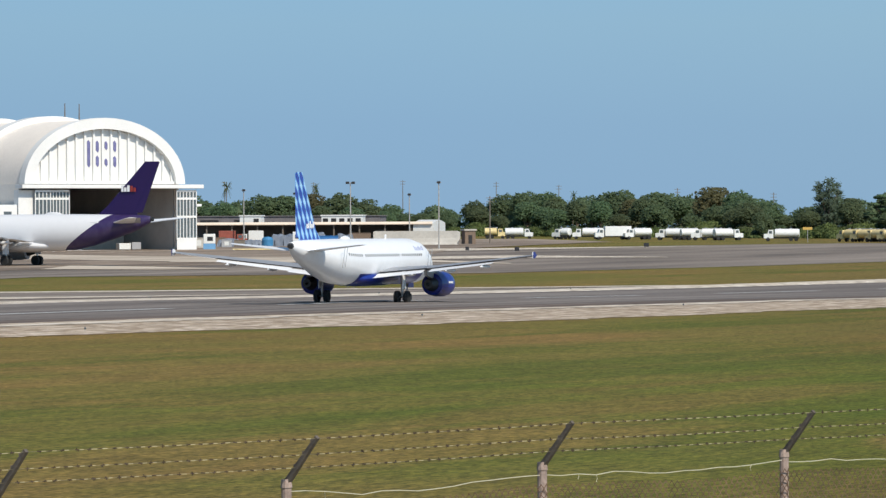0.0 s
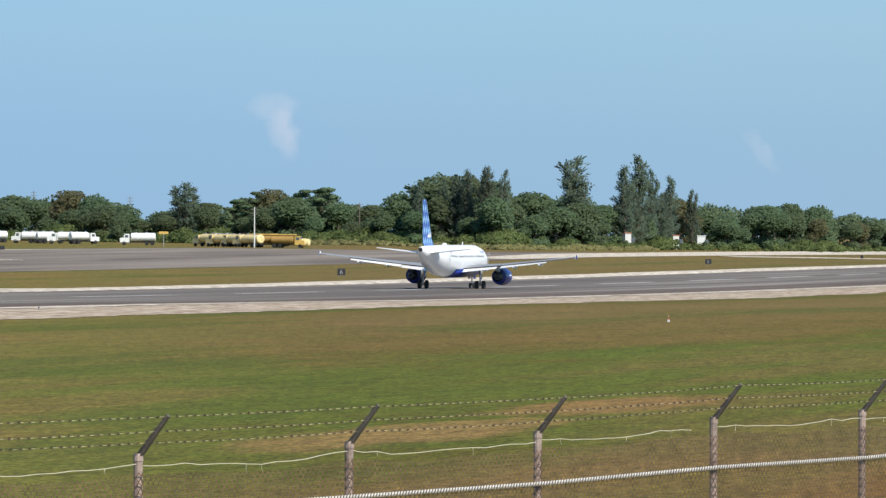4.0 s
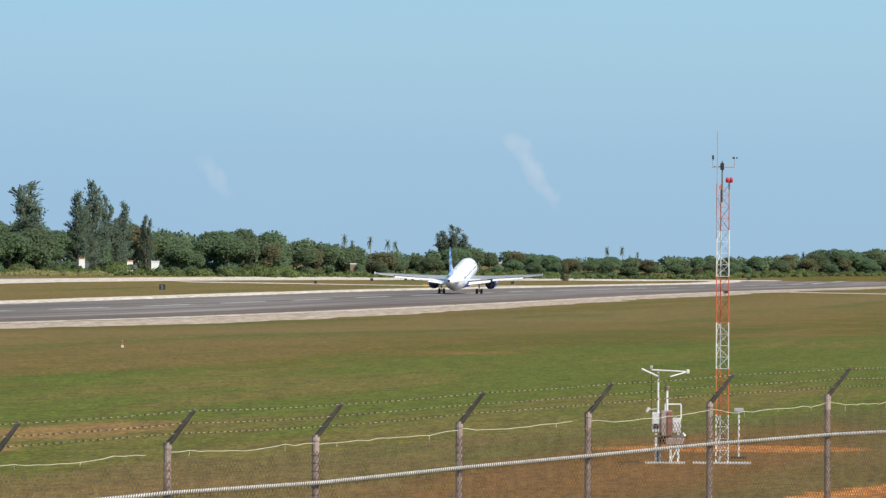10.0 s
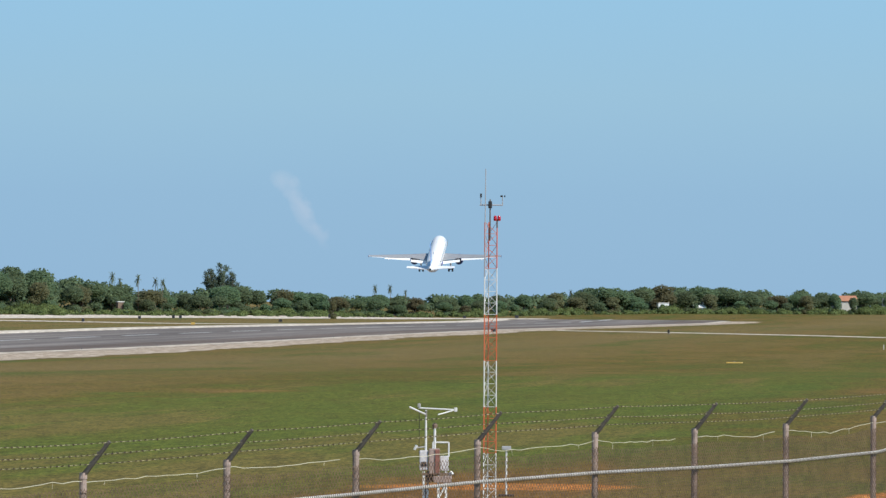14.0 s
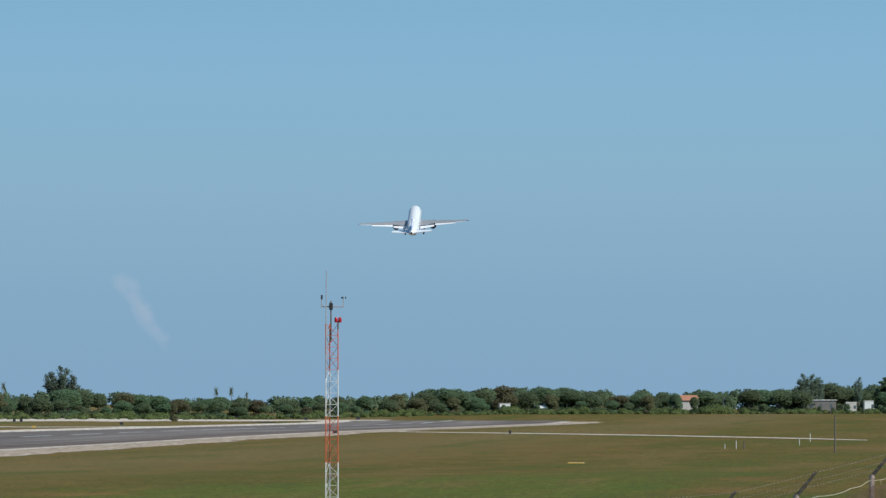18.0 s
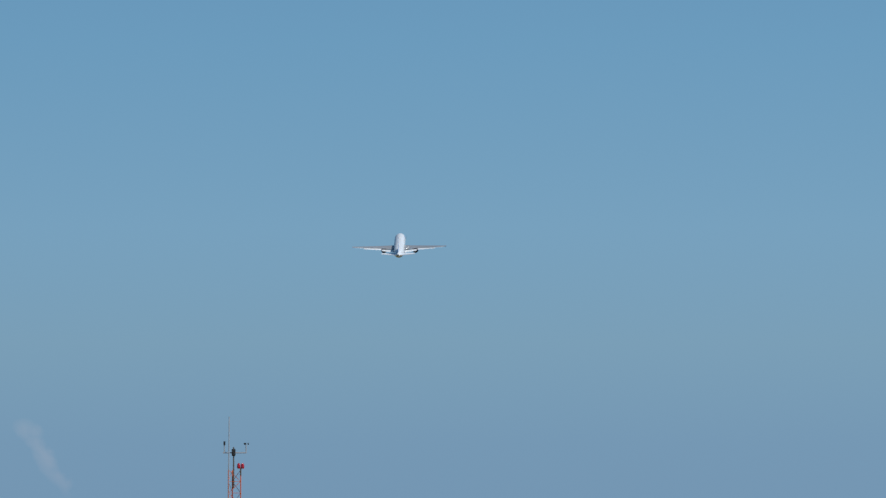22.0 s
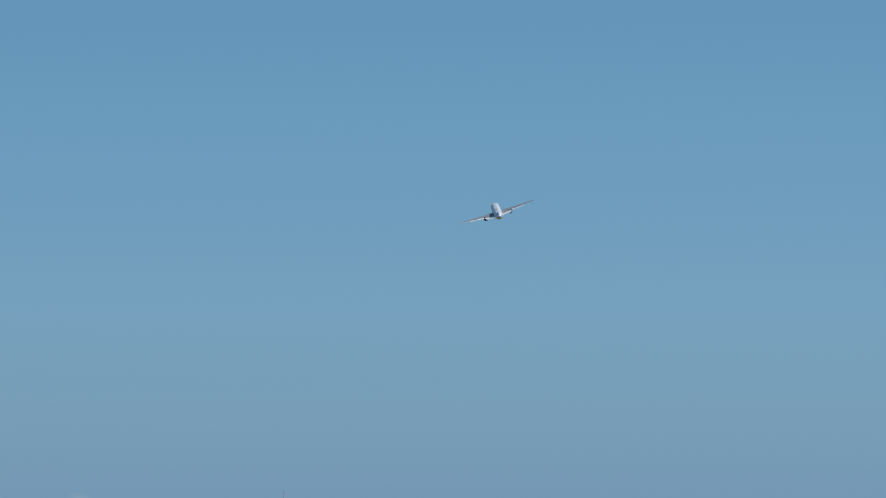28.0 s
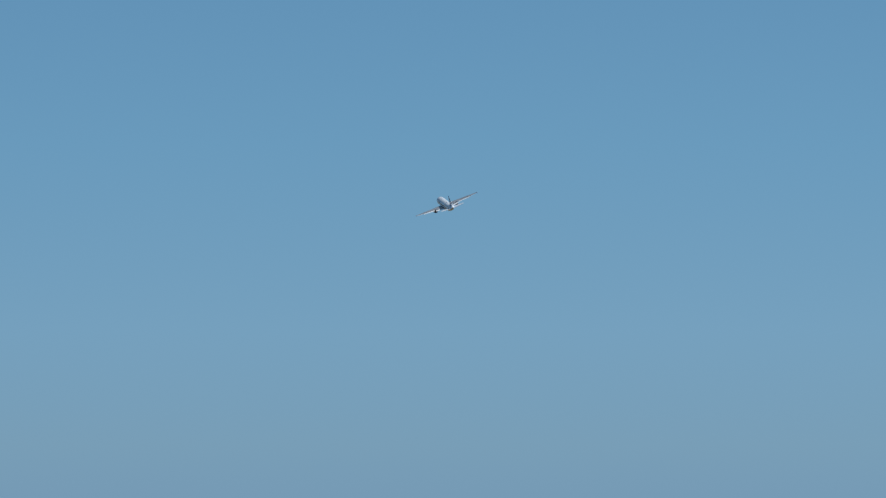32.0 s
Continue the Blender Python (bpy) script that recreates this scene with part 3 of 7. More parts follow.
def two_tone_material():
    """White fuselage, purple behind a slanting line."""
    m, nt, b = nodes_of("white_and_purple_paint")
    v = coords(nt, world_space=False)
    sp = nt.nodes.new("ShaderNodeSeparateXYZ")
    nt.links.new(v, sp.inputs[0])
    edge = calc(nt, "ADD", sp.outputs[0], calc(nt, "MULTIPLY", sp.outputs[2], 1.69))
    f = calc(nt, "GREATER_THAN", edge, -3.77)
    c = mix(nt, f, (0.024, 0.008, 0.080), (0.76, 0.76, 0.77))
    # light weathering
    dirt = noise_of(nt, v, 1.2, 5.0)
    c = mix(nt, 0.04, c, ramp(nt, dirt, ((0.3, (0.2, 0.18, 0.16)), (0.7, (0.8, 0.8, 0.8)))))
    nt.links.new(c, b.inputs["Base Color"])
    b.inputs["Roughness"].default_value = 0.35
    return m


M_TITLE = paint("blue_grey_title_paint", (0.33, 0.37, 0.56), 0.4)
# nozzle metal darkened to stand for the engine's shadowed rear
M_NOZZLE_SHADE = paint("shade_dark_nozzle_metal", (0.06, 0.058, 0.056), 0.5, 0.5)
M_FIN = fin_tiles_material()
M_TWOTONE = two_tone_material()
M_PURPLE = paint("purple_paint", (0.020, 0.007, 0.070), 0.35, var=0.06)

FUSE = ((17.7, 0.06, 0.06, 3.10), (17.45, 0.5, 0.48, 3.12), (17.0, 0.88, 0.86, 3.18), (16.2, 1.25, 1.28, 3.32), (15.2, 1.55, 1.62, 3.48), (13.8, 1.82, 1.92, 3.62),
        (12.0, 1.97, 2.06, 3.70), (8.0, 1.975, 2.07, 3.70), (0.0, 1.975, 2.07, 3.70), (-5.5, 1.975, 2.07, 3.70), (-8.5, 1.93, 1.97, 3.80), (-11.0, 1.75, 1.72, 4.02),
        (-13.5, 1.42, 1.38, 4.34), (-16.0, 1.02, 1.02, 4.66), (-17.8, 0.62, 0.66, 4.96), (-18.75, 0.34, 0.38, 5.14), (-19.0, 0.18, 0.20, 5.18))


def fuse_at(x):
    for a, b in zip(FUSE, FUSE[1:]):
        if b[0] <= x <= a[0]:
            k = (a[0] - x) / (a[0] - b[0])
            return [a[i] + (b[i] - a[i]) * k for i in (1, 2, 3)]
    return FUSE[-1][1:]


def shell(x0, x1, a0, a1, grow, n=14, m=12):
    """A strip of the fuselage's skin between two angles (degrees, 0 = left side, 90 = top), lifted off it."""
    bm = bmn()
    rows = []
    for i in range(m + 1):
        x = x0 + (x1 - x0) * i / m
        hw, hh, zc = fuse_at(x)
        rows.append([bm.verts.new((x, (hw + grow) * math.cos(radians(a0 + (a1 - a0) * k / n)), zc + (hh + grow) * math.sin(radians(a0 + (a1 - a0) * k / n)))) for k in range(n + 1)])
    for a, b in zip(rows, rows[1:]):
        for k in range(n):
            bm.faces.new((a[k], b[k], b[k + 1], a[k + 1]))
    return bm


def foil(le, chord, thick, n=9):
    """A closed section in x and z that starts at its leading edge."""
    up = [(k / n) ** 1.6 for k in range(n + 1)]
    prof = lambda c: 2.6 * (0.2969 * math.sqrt(c) - 0.126 * c - 0.3516 * c * c + 0.2843 * c ** 3 - 0.1036 * c ** 4) * 2
    top = [(le[0] - c * chord, le[1], le[2] + thick * prof(c) * 0.62) for c in up]
    low = [(le[0] - c * chord, le[1], le[2] - thick * prof(c) * 0.38) for c in up[1:-1]]
    return top + low[::-1]


def surface(sections, side=1):
    bm = bmn()
    quad_loft(bm, [[Vector((p[0], p[1] * side, p[2])) for p in foil(*s)] for s in sections])
    return bm


def wing_le(y):
    return 5.9 - (y - 1.6) * 0.505


def wing_z(y):
    return 2.75 + (y - 1.6) * 0.092 + 0.0016 * max(0, y - 5) ** 2


def wheel(name, parent, x, y, z, r, w):
    t = part(name, lathe(bmn(), ((-w / 2, r * 0.6), (-w / 2, r * 0.9), (-w * 0.32, r), (w * 0.32, r), (w / 2, r * 0.9), (w / 2, r * 0.6)), "Y", 18, (x, y, z)), M_TYRE, parent, smooth=True)
    part("rim", lathe(bmn(), ((-w * 0.42, r * 0.58), (-w * 0.3, r * 0.3), (w * 0.3, r * 0.3), (w * 0.42, r * 0.58)), "Y", 14, (x, y, z)), M_METAL, t, "grey metal hub")
    return t


def aircraft(m, label, body_mat, belly_mat, fin_mat, engine_mat, windows=True, flap=6.0, rake=0.0):
    """A twin-engined airliner; its origin lies on the ground between the main wheels, nose towards +x."""
    a = thing("airliner", m, label, "airplane")
    bm = bmn()
    quad_loft(bm, [[Vector((x, hw * math.cos(2 * math.pi * k / 36), zc + hh * math.sin(2 * math.pi * k / 36))) for k in range(36)] for x, hw, hh, zc in FUSE])
    part("fuselage", bm, body_mat, a, smooth=True)
    if belly_mat:
        part("belly", shell(12.0, -5.5, -150, -30, 0.02, 12, 1), belly_mat, a, "navy blue painted underside", smooth=True)
    part("wing_fairing", quad_loft(bmn(), [[Vector((x, w * math.cos(t), 2.25 + hgt * math.sin(t))) for t in [2 * math.pi * k / 20 for k in range(20)]]
         for x, w, hgt in ((7.6, 0.3, 0.2), (6.2, 1.5, 0.55), (4.0, 2.05, 0.72), (-2.0, 2.1, 0.74), (-4.4, 1.6, 0.55), (-6.4, 0.3, 0.2))]), belly_mat or body_mat, a, smooth=True)
    part("tail_cone", lathe(bmn(), ((-18.9, 0.27), (-19.22, 0.24), (-19.23, 0.05)), "X", 14, (0, 0, 5.18)), M_DARK, a, "dark exhaust of the auxiliary engine")
    part("cockpit_glass", shell(16.7, 15.55, 32, 148, 0.02, 10, 4), M_DARK, a, "dark cockpit windows", smooth=True)
    part("antenna_dome", lathe(bmn(), ((0, 0.02), (0.5, 0.17), (1.3, 0.24), (2.1, 0.17), (2.6, 0.02)), "X", 12, (-6.0, 0, 5.80)), body_mat, a, smooth=True)
    part("blade_antenna", boxed(6.2, 6.6, -0.02, 0.02, 5.7, 6.15), body_mat, a)
    for s in (1, -1):
        n = part("wing", surface([((wing_le(1.4), 1.4, wing_z(1.4)), 6.9, 1.45), ((wing_le(6.4), 6.4, wing_z(6.4)), 3.45, 0.78), ((wing_le(17.0), 17.0, wing_z(17.0)), 1.30, 0.30)], s), M_WING, a, smooth=True)
        part("slat", surface([((wing_le(2.4) + 0.30, 2.4, wing_z(2.4) - 0.12), 0.85, 0.12), ((wing_le(16.6) + 0.18, 16.6, wing_z(16.6) - 0.06), 0.40, 0.07)], s), M_WHITE, n, smooth=True)
        fl = surface([((0, 1.9, 0), 1.65, 0.10), ((0, 6.3, 0), 1.25, 0.08)], s)
        for v in fl.verts:
            y = abs(v.co.y)
            v.co = Vector((-1.15 + 0.10 * (y - 1.9) / 4.4, v.co.y, wing_z(y) - 0.14)) + Matrix.Rotation(radians(-flap), 3, "Y") @ Vector((v.co.x, 0, v.co.z))
        part("inner_flap", fl, M_WHITE, n, smooth=True)
        # dark strips put in for the shaded slot between the wing and its flaps, and the spoiler line before it
        for y0, y1, off, th in ((2.0, 6.4, 0.0, 0.07), (6.6, 13.0, 0.0, 0.06), (13.1, 16.4, 0.0, 0.035)):
            slot = bmn()
            back = lambda y: (-0.98 + 0.10 * (y - 1.9) / 4.4) if y < 6.5 else wing_le(y) - (3.15 - (y - 6.6) * 0.205)
            quad_loft(slot, [[Vector((back(y) + dx, y * s, wing_z(y) + dz)) for dx, dz in ((0.10, 0.02), (-0.22, 0.0), (-0.22, -th), (0.10, -th))] for y in (y0, (y0 + y1) / 2, y1)])
            part("slot_shade", slot, M_DARK, n, "dark strip for the shaded gap before the flaps")
        fl = surface([((0, 6.6, 0), 1.2, 0.08), ((0, 13.0, 0), 0.72, 0.05)], s)
        for v in fl.verts:
            y = abs(v.co.y)
            v.co = Vector((wing_le(y) - (3.35 - (y - 6.6) * 0.205), v.co.y, wing_z(y) - 0.10)) + Matrix.Rotation(radians(-flap), 3, "Y") @ Vector((v.co.x, 0, v.co.z))
        part("outer_flap", fl, M_WHITE, n, smooth=True)
        ai = surface([((0, 13.2, 0), 0.62, 0.045), ((0, 16.2, 0), 0.42, 0.03)], s)
        for v in ai.verts:
            y = abs(v.co.y)
            v.co += Vector((wing_le(y) - (1.98 - (y - 13.2) * 0.24), 0, wing_z(y) - 0.01))
        part("aileron", ai, M_WHITE, n, smooth=True)
        for y in (4.6, 8.4, 12.0):
            x = wing_le(y) - (4.4 if y < 6 else 3.05 - (y - 6.6) * 0.2)
            part("flap_track_fairing", lathe(bmn(), ((1.5, 0.02), (0.9, 0.15), (0.0, 0.20), (-0.9, 0.15), (-1.5, 0.03)), "X", 10, (x, y * s, wing_z(y) - 0.42)), M_WHITE, n, smooth=True)
        wt = bmn()
        yt = 17.05
        quad_loft(wt, [[Vector((x, (yt + o) * s, z)) for x, z in ((wing_le(yt) + 0.1, wing_z(yt)), (wing_le(yt) - 0.75, wing_z(yt) + 0.28), (wing_le(yt) - 1.25, wing_z(yt) + 0.28), (wing_le(yt) - 1.35, wing_z(yt)), (wing_le(yt) - 1.25, wing_z(yt) - 0.22), (wing_le(yt) - 0.85, wing_z(yt) - 0.22))] for o in (-0.04, 0.04)])
        for v in wt.verts:
            v.co.z = wing_z(yt) + (v.co.z - wing_z(yt)) * 1.15
            v.co.x = wing_le(yt) - 0.95 + (v.co.x - wing_le(yt) + 0.95) * 0.6
        plate = wt.copy()
        part("wingtip_fence", wt, engine_mat, n, "blue wingtip fence")
        for v in plate.verts:
            v.co.y -= 0.085 * s
        part("wingtip_rib", plate, M_WHITE, n, "white inner face of the wingtip")
        e = part("engine", lathe(bmn(), ((2.5, 0.70), (2.6, 0.98), (3.6, 1.10), (5.2, 1.14), (6.0, 1.05), (6.3, 0.92), (6.2, 0.82), (5.6, 0.80)), "X", 26, (0, 5.75 * s, 1.72)), engine_mat, a, smooth=True)
        if windows:
            part("nacelle_word", boxed(4.0, 5.1, s * 6.875 - 0.03, s * 6.875 + 0.03, 1.80, 1.98, bevel=0.01), M_WHITE, e, "white word on the engine, drawn as a bar")
        part("fan", lathe(bmn(), ((5.5, 0.80), (5.55, 0.28), (5.95, 0.02)), "X", 18, (0, 5.75 * s, 1.72)), M_DARK, e)
        part("exhaust_nozzle", lathe(bmn(), ((1.35, 0.38), (1.6, 0.46), (2.55, 0.66), (2.6, 0.5), (1.4, 0.3)), "X", 18, (0, 5.75 * s, 1.72)), M_NOZZLE_SHADE, e, "metal exhaust nozzle darkened for shade", smooth=True)
        part("exhaust_plug", lathe(bmn(), ((0.95, 0.02), (1.4, 0.18), (2.0, 0.28)), "X", 12, (0, 5.75 * s, 1.72)), M_DARK, e)
        py = bmn()
        quad_loft(py, [[Vector((x, 5.75 * s + o, z)) for x, z in ((5.4, 2.75), (3.6, 3.12), (0.6, 3.0), (0.9, 2.5), (2.4, 2.2), (5.0, 2.6))] for o in (-0.16, 0.16)])
        part("pylon", py, M_GREY, a)
        st = part("stabiliser", surface([((-13.6, 0.7, 4.75), 3.3, 0.50), ((-16.4 - 1.3 * rake, 6.1, 5.32), 1.35, 0.18)], s), M_WHITE, a, smooth=True)
        el = surface([((-16.95, 0.9, 4.74), 0.95, 0.05), ((-17.78 - 1.3 * rake, 6.0, 5.31), 0.45, 0.03)], s)
        part("elevator", el, M_GREY, st, smooth=True)
        if windows:
            hw, hh, zc = fuse_at(0)
            zw = 0.60
            yw = hw * math.sqrt(1 - (zw / hh) ** 2) + 0.012
            wm = mesh_of(boxed(-0.10, 0.10, -0.012, 0.012, -0.125, 0.125, bevel=0.01), "cabin_window", M_DARK)
            for k in range(38):
                x = 11.0 - 0.533 * k
                if k not in (11, 30):
                    hw, hh, zc = fuse_at(x)
                    part("cabin_window", wm, None, a, at=pose(x, s * (hw * math.sqrt(1 - (zw / hh) ** 2) + 0.004), zc + zw, s * 17))
            title = [mesh_of(boxed(-0.10, 0.10, -0.012, 0.012, -0.17, high, bevel=0.01), "title_bar", M_TITLE) for high in (0.16, 0.28)]
            for k in range(6):
                x = 12.0 - 0.42 * k
                hw, hh, zc = fuse_at(x)
                zt = 1.15
                part("title_bar", title[k in (0, 2, 5)], None, a, "blue-grey title, drawn as bars", at=pose(x, s * (hw * math.sqrt(1 - (zt / hh) ** 2) + 0.004), zc + zt, s * 34))
            for x in (12.6, -10.6):
                hw, hh, zc = fuse_at(x)
                d = bmn()
                for b4 in ((-0.42, -0.39, -0.95, 0.95), (0.39, 0.42, -0.95, 0.95), (-0.42, 0.42, 0.92, 0.95), (-0.42, 0.42, -0.95, -0.92)):
                    box(d, b4[0], b4[1], -0.02, 0.02, b4[2], b4[3])
                for v in d.verts:
                    lift = min(0.97, abs(v.co.z + 0.2) / fuse_at(x + v.co.x)[1])
                    v.co.y += (math.sqrt(1 - lift * lift) - 1) * hw
                part("cabin_door", d, M_GREY, a, "outline of a cabin door", at=pose(x, s * (hw + 0.0), zc + 0.2))
    fin = bmn()
    quad_loft(fin, [[Vector((p[0], p[2], z)) for p in foil((le, z, 0), ch, th)] for z, le, ch, th in ((5.35, -10.7, 6.2, 0.22), (6.6, -12.5, 4.6, 0.20), (11.6, -16.1 - rake, 1.65 + 0.2 * rake, 0.10))])
    fin_o = part("fin", fin, fin_mat, a, smooth=True)
    if windows:
        for s in (1, -1):
            for x0, z0, z1 in ((-13.35, 6.75, 7.3), (-13.75, 6.7, 7.1), (-14.15, 6.75, 7.35), (-14.6, 6.7, 7.15), (-15.0, 6.7, 7.1)):
                part("fin_word", boxed(x0 - 0.14, x0 + 0.14, s * 0.075 - 0.015, s * 0.075 + 0.015, z0, z1, bevel=0.01), M_WHITE, fin_o, "white word on the fin, drawn as bars")
    rd = bmn()
    quad_loft(rd, [[Vector((p[0], p[2], z)) for p in foil((le, z, 0), ch, th)] for z, le, ch, th in ((5.9, -16.35, 1.35, 0.07), (11.5, -17.45 - 1.1 * rake, 0.55, 0.04))])
    part("rudder", rd, fin_mat, fin_o, smooth=True)
    gears = []
    for s in (1, -1):
        g = part("main_gear", tube(tube(bmn(), (0, 0, 0), (0, 0, -2.35), 0.14, 0.11, 10), (0, 0, -1.2), (0.9, -s * 0.5, -0.1), 0.07, None, 8), M_METAL, a, at=pose(0, 3.8 * s, 2.95))
        part("gear_door", boxed(-0.45, 0.45, 0.14 * s, 0.19 * s, -1.65, 0.0), body_mat if not belly_mat else M_WHITE, g)
        part("axle", tube(bmn(), (0, -0.62, -2.37), (0, 0.62, -2.37), 0.08), M_METAL, g)
        for o in (-0.46, 0.46):
            wheel("main_wheel", g, 0, o, -2.37, 0.58, 0.40)
        gears.append(g)
    g = part("nose_gear", tube(bmn(), (0, 0, 0.3), (0, 0, -1.75), 0.10, 0.08, 10), M_METAL, a, at=pose(12.64, 0, 2.13))
    for s in (1, -1):
        part("nose_gear_door", boxed(-0.7, 0.7, 0.34 * s, 0.38 * s, -0.85, -0.2), belly_mat or body_mat, g)
        wheel("nose_wheel", g, 0, 0.25 * s, -1.75, 0.38, 0.22)
    gears.append(g)
    return a, gears


airliner, airliner_gears = aircraft(pose(517, 200, 0.4), "white twin-engined airliner with navy engines and a tiled blue fin", M_WHITE, M_BLUE, M_FIN, M_BLUE, flap=13.0)

# ---- trees ----
SKYLINE = ((23.6, 0.25), (22.5, 0.29), (21.9, 0.30), (21.5, 0.31), (20.9, 0.20), (20.0, 0.28), (19.65, 0.375), (19.1, 0.305), (18.84, 0.40), (18.4, 0.335), (18.05, 0.365), (17.6, 0.32), (17.34, 0.15),
           (17.1, 0.27), (16.5, 0.31), (15.7, 0.41), (15.4, 0.33), (14.9, 0.34), (14.2, 0.56), (13.7, 0.41), (13.0, 0.36), (12.3, 0.38), (11.95, 0.28), (11.1, 0.30), (10.5, 0.17), (10.0, 0.09),
           (9.2, 0.14), (8.4, 0.06), (7.0, 0.07), (6.3, 0.085), (5.7, 0.13), (5.3, 0.15), (5.0, 0.14), (4.6, 0.13), (4.0, 0.12), (3.3, 0.11), (2.2, 0.15), (1.7, 0.19), (0.5, 0.21))
# bearing of each house and the height of the bushes before it
HOUSES = {5.235: 4.2, 4.90: 4.0, 3.544: 8.3, 3.16: 7.0, 2.30: 3.2, 2.02: 4.6, 1.855: 2.6, 12.80: 2.6, 12.355: 2.6, 12.12: 2.4, 10.27: 4.4}
WOODS = ((23.6, 1900), (20, 1850), (17.5, 1640), (14, 1530), (11, 1740), (9, 1960), (7, 2090), (5, 2300), (2, 2420), (0.5, 2450))


def along(table, b):
    """Value of a table of (bearing, value) that falls with the bearing."""
    for (b0, v0), (b1, v1) in zip(table, table[1:]):
        if b1 <= b <= b0:
            return v0 + (v1 - v0) * (b0 - b) / (b0 - b1)
    return table[0][1] if b > table[0][0] else table[-1][1]


def spot(b, d):
    x, y = d * math.cos(radians(b)), d * math.sin(radians(b))
    return x, y, ground_z(x, y)


def leaf_patch(vs, fs, c, r, rng, flat=0.0):
    """One small bent clump of leaves."""
    u = Vector((rng.gauss(0, 1), rng.gauss(0, 1), rng.gauss(0, 1 - flat))).normalized()
    w = u.orthogonal().normalized()
    w.rotate(Matrix.Rotation(rng.uniform(0, 6.28), 3, u))
    t = u.cross(w)
    k = len(vs)
    vs += [c + r * w, c + r * 0.7 * t + r * 0.3 * u, c - r * w * rng.uniform(0.6, 1.1), c - r * 0.8 * t + r * 0.25 * u]
    fs += [(k, k + 1, k + 2), (k, k + 2, k + 3)]


def lump(vs, fs, c, rx, rz, rng, n=7, m=5):
    """An uneven core of foliage."""
    k0 = len(vs)
    for i in range(m + 1):
        th = math.pi * i / m
        for j in range(n):
            ph = 2 * math.pi * j / n + i * 0.4
            q = rng.uniform(0.78, 1.05)
            vs.append(c + Vector((rx * q * math.sin(th) * math.cos(ph), rx * q * math.sin(th) * math.sin(ph), rz * q * math.cos(th))))
    for i in range(m):
        for j in range(n):
            a, b = k0 + i * n + j, k0 + i * n + (j + 1) % n
            fs += [(a, b, b + n), (a, b + n, a + n)]


def raw_mesh(name, vs, fs, material, lobes=None):
    """A mesh from points and faces. lobes: (first point, centre) of the clumps that its leaves are turned outward from."""
    me = bpy.data.meshes.new(name)
    if lobes:
        spans = [(first, last, c) for (first, c), (last, _) in zip(lobes, lobes[1:] + [(len(vs), None)])]
        owner = [c for first, last, c in spans for _ in range(first, last)]
        turned = []
        for f in fs:
            a, b, c = vs[f[0]], vs[f[1]], vs[f[2]]
            turned.append(f if (b - a).cross(c - a).dot(a - owner[f[0]]) > 0 else f[::-1])
        fs = turned
    me.from_pydata([tuple(v) for v in vs], [], fs)
    me.materials.append(material)
    if lobes:
        ns = []
        rng = random.Random(len(vs))
        for first, last, c in spans:
            for v in vs[first:last]:
                n = (v - c).normalized() + Vector((rng.gauss(0, 0.34), rng.gauss(0, 0.34), rng.gauss(0.15, 0.34)))
                ns.append(n.normalized())
        for p in me.polygons:
            p.use_smooth = True
        me.normals_split_custom_set_from_vertices(ns)
    return me


def foliage(vs, fs, lobe, c, rx, rz, rng, size, thick=1.0, heart=None):
    """A rounded mass of leaves whose surface swells and sinks; heart: the point its leaves face away from."""
    shift = Vector((rng.uniform(-9, 9), rng.uniform(-9, 9), rng.uniform(-9, 9)))
    lobe.append((len(vs), heart or c - Vector((0, 0, rz * 1.2))))
    lump(vs, fs, c, rx * 0.70, rz * 0.70, rng, 9, 6)
    for _ in range(int(thick * 14 * rx * (rx + rz) / 2 / (size * size * 1.2))):
        d = Vector((rng.gauss(0, 1), rng.gauss(0, 1), rng.gauss(0.25, 1))).normalized()
        r = 0.94 + 0.22 * noise.noise(d * 1.6 + shift) + 0.17 * noise.noise(d * 3.7 + shift) + 0.10 * noise.noise(d * 8.0 + shift)
        r *= rng.uniform(0.84, 1.05)
        leaf_patch(vs, fs, c + Vector((d.x * rx * r, d.y * rx * r, d.z * rz * r)), size * rng.uniform(0.5, 1.3), rng, 0.25)


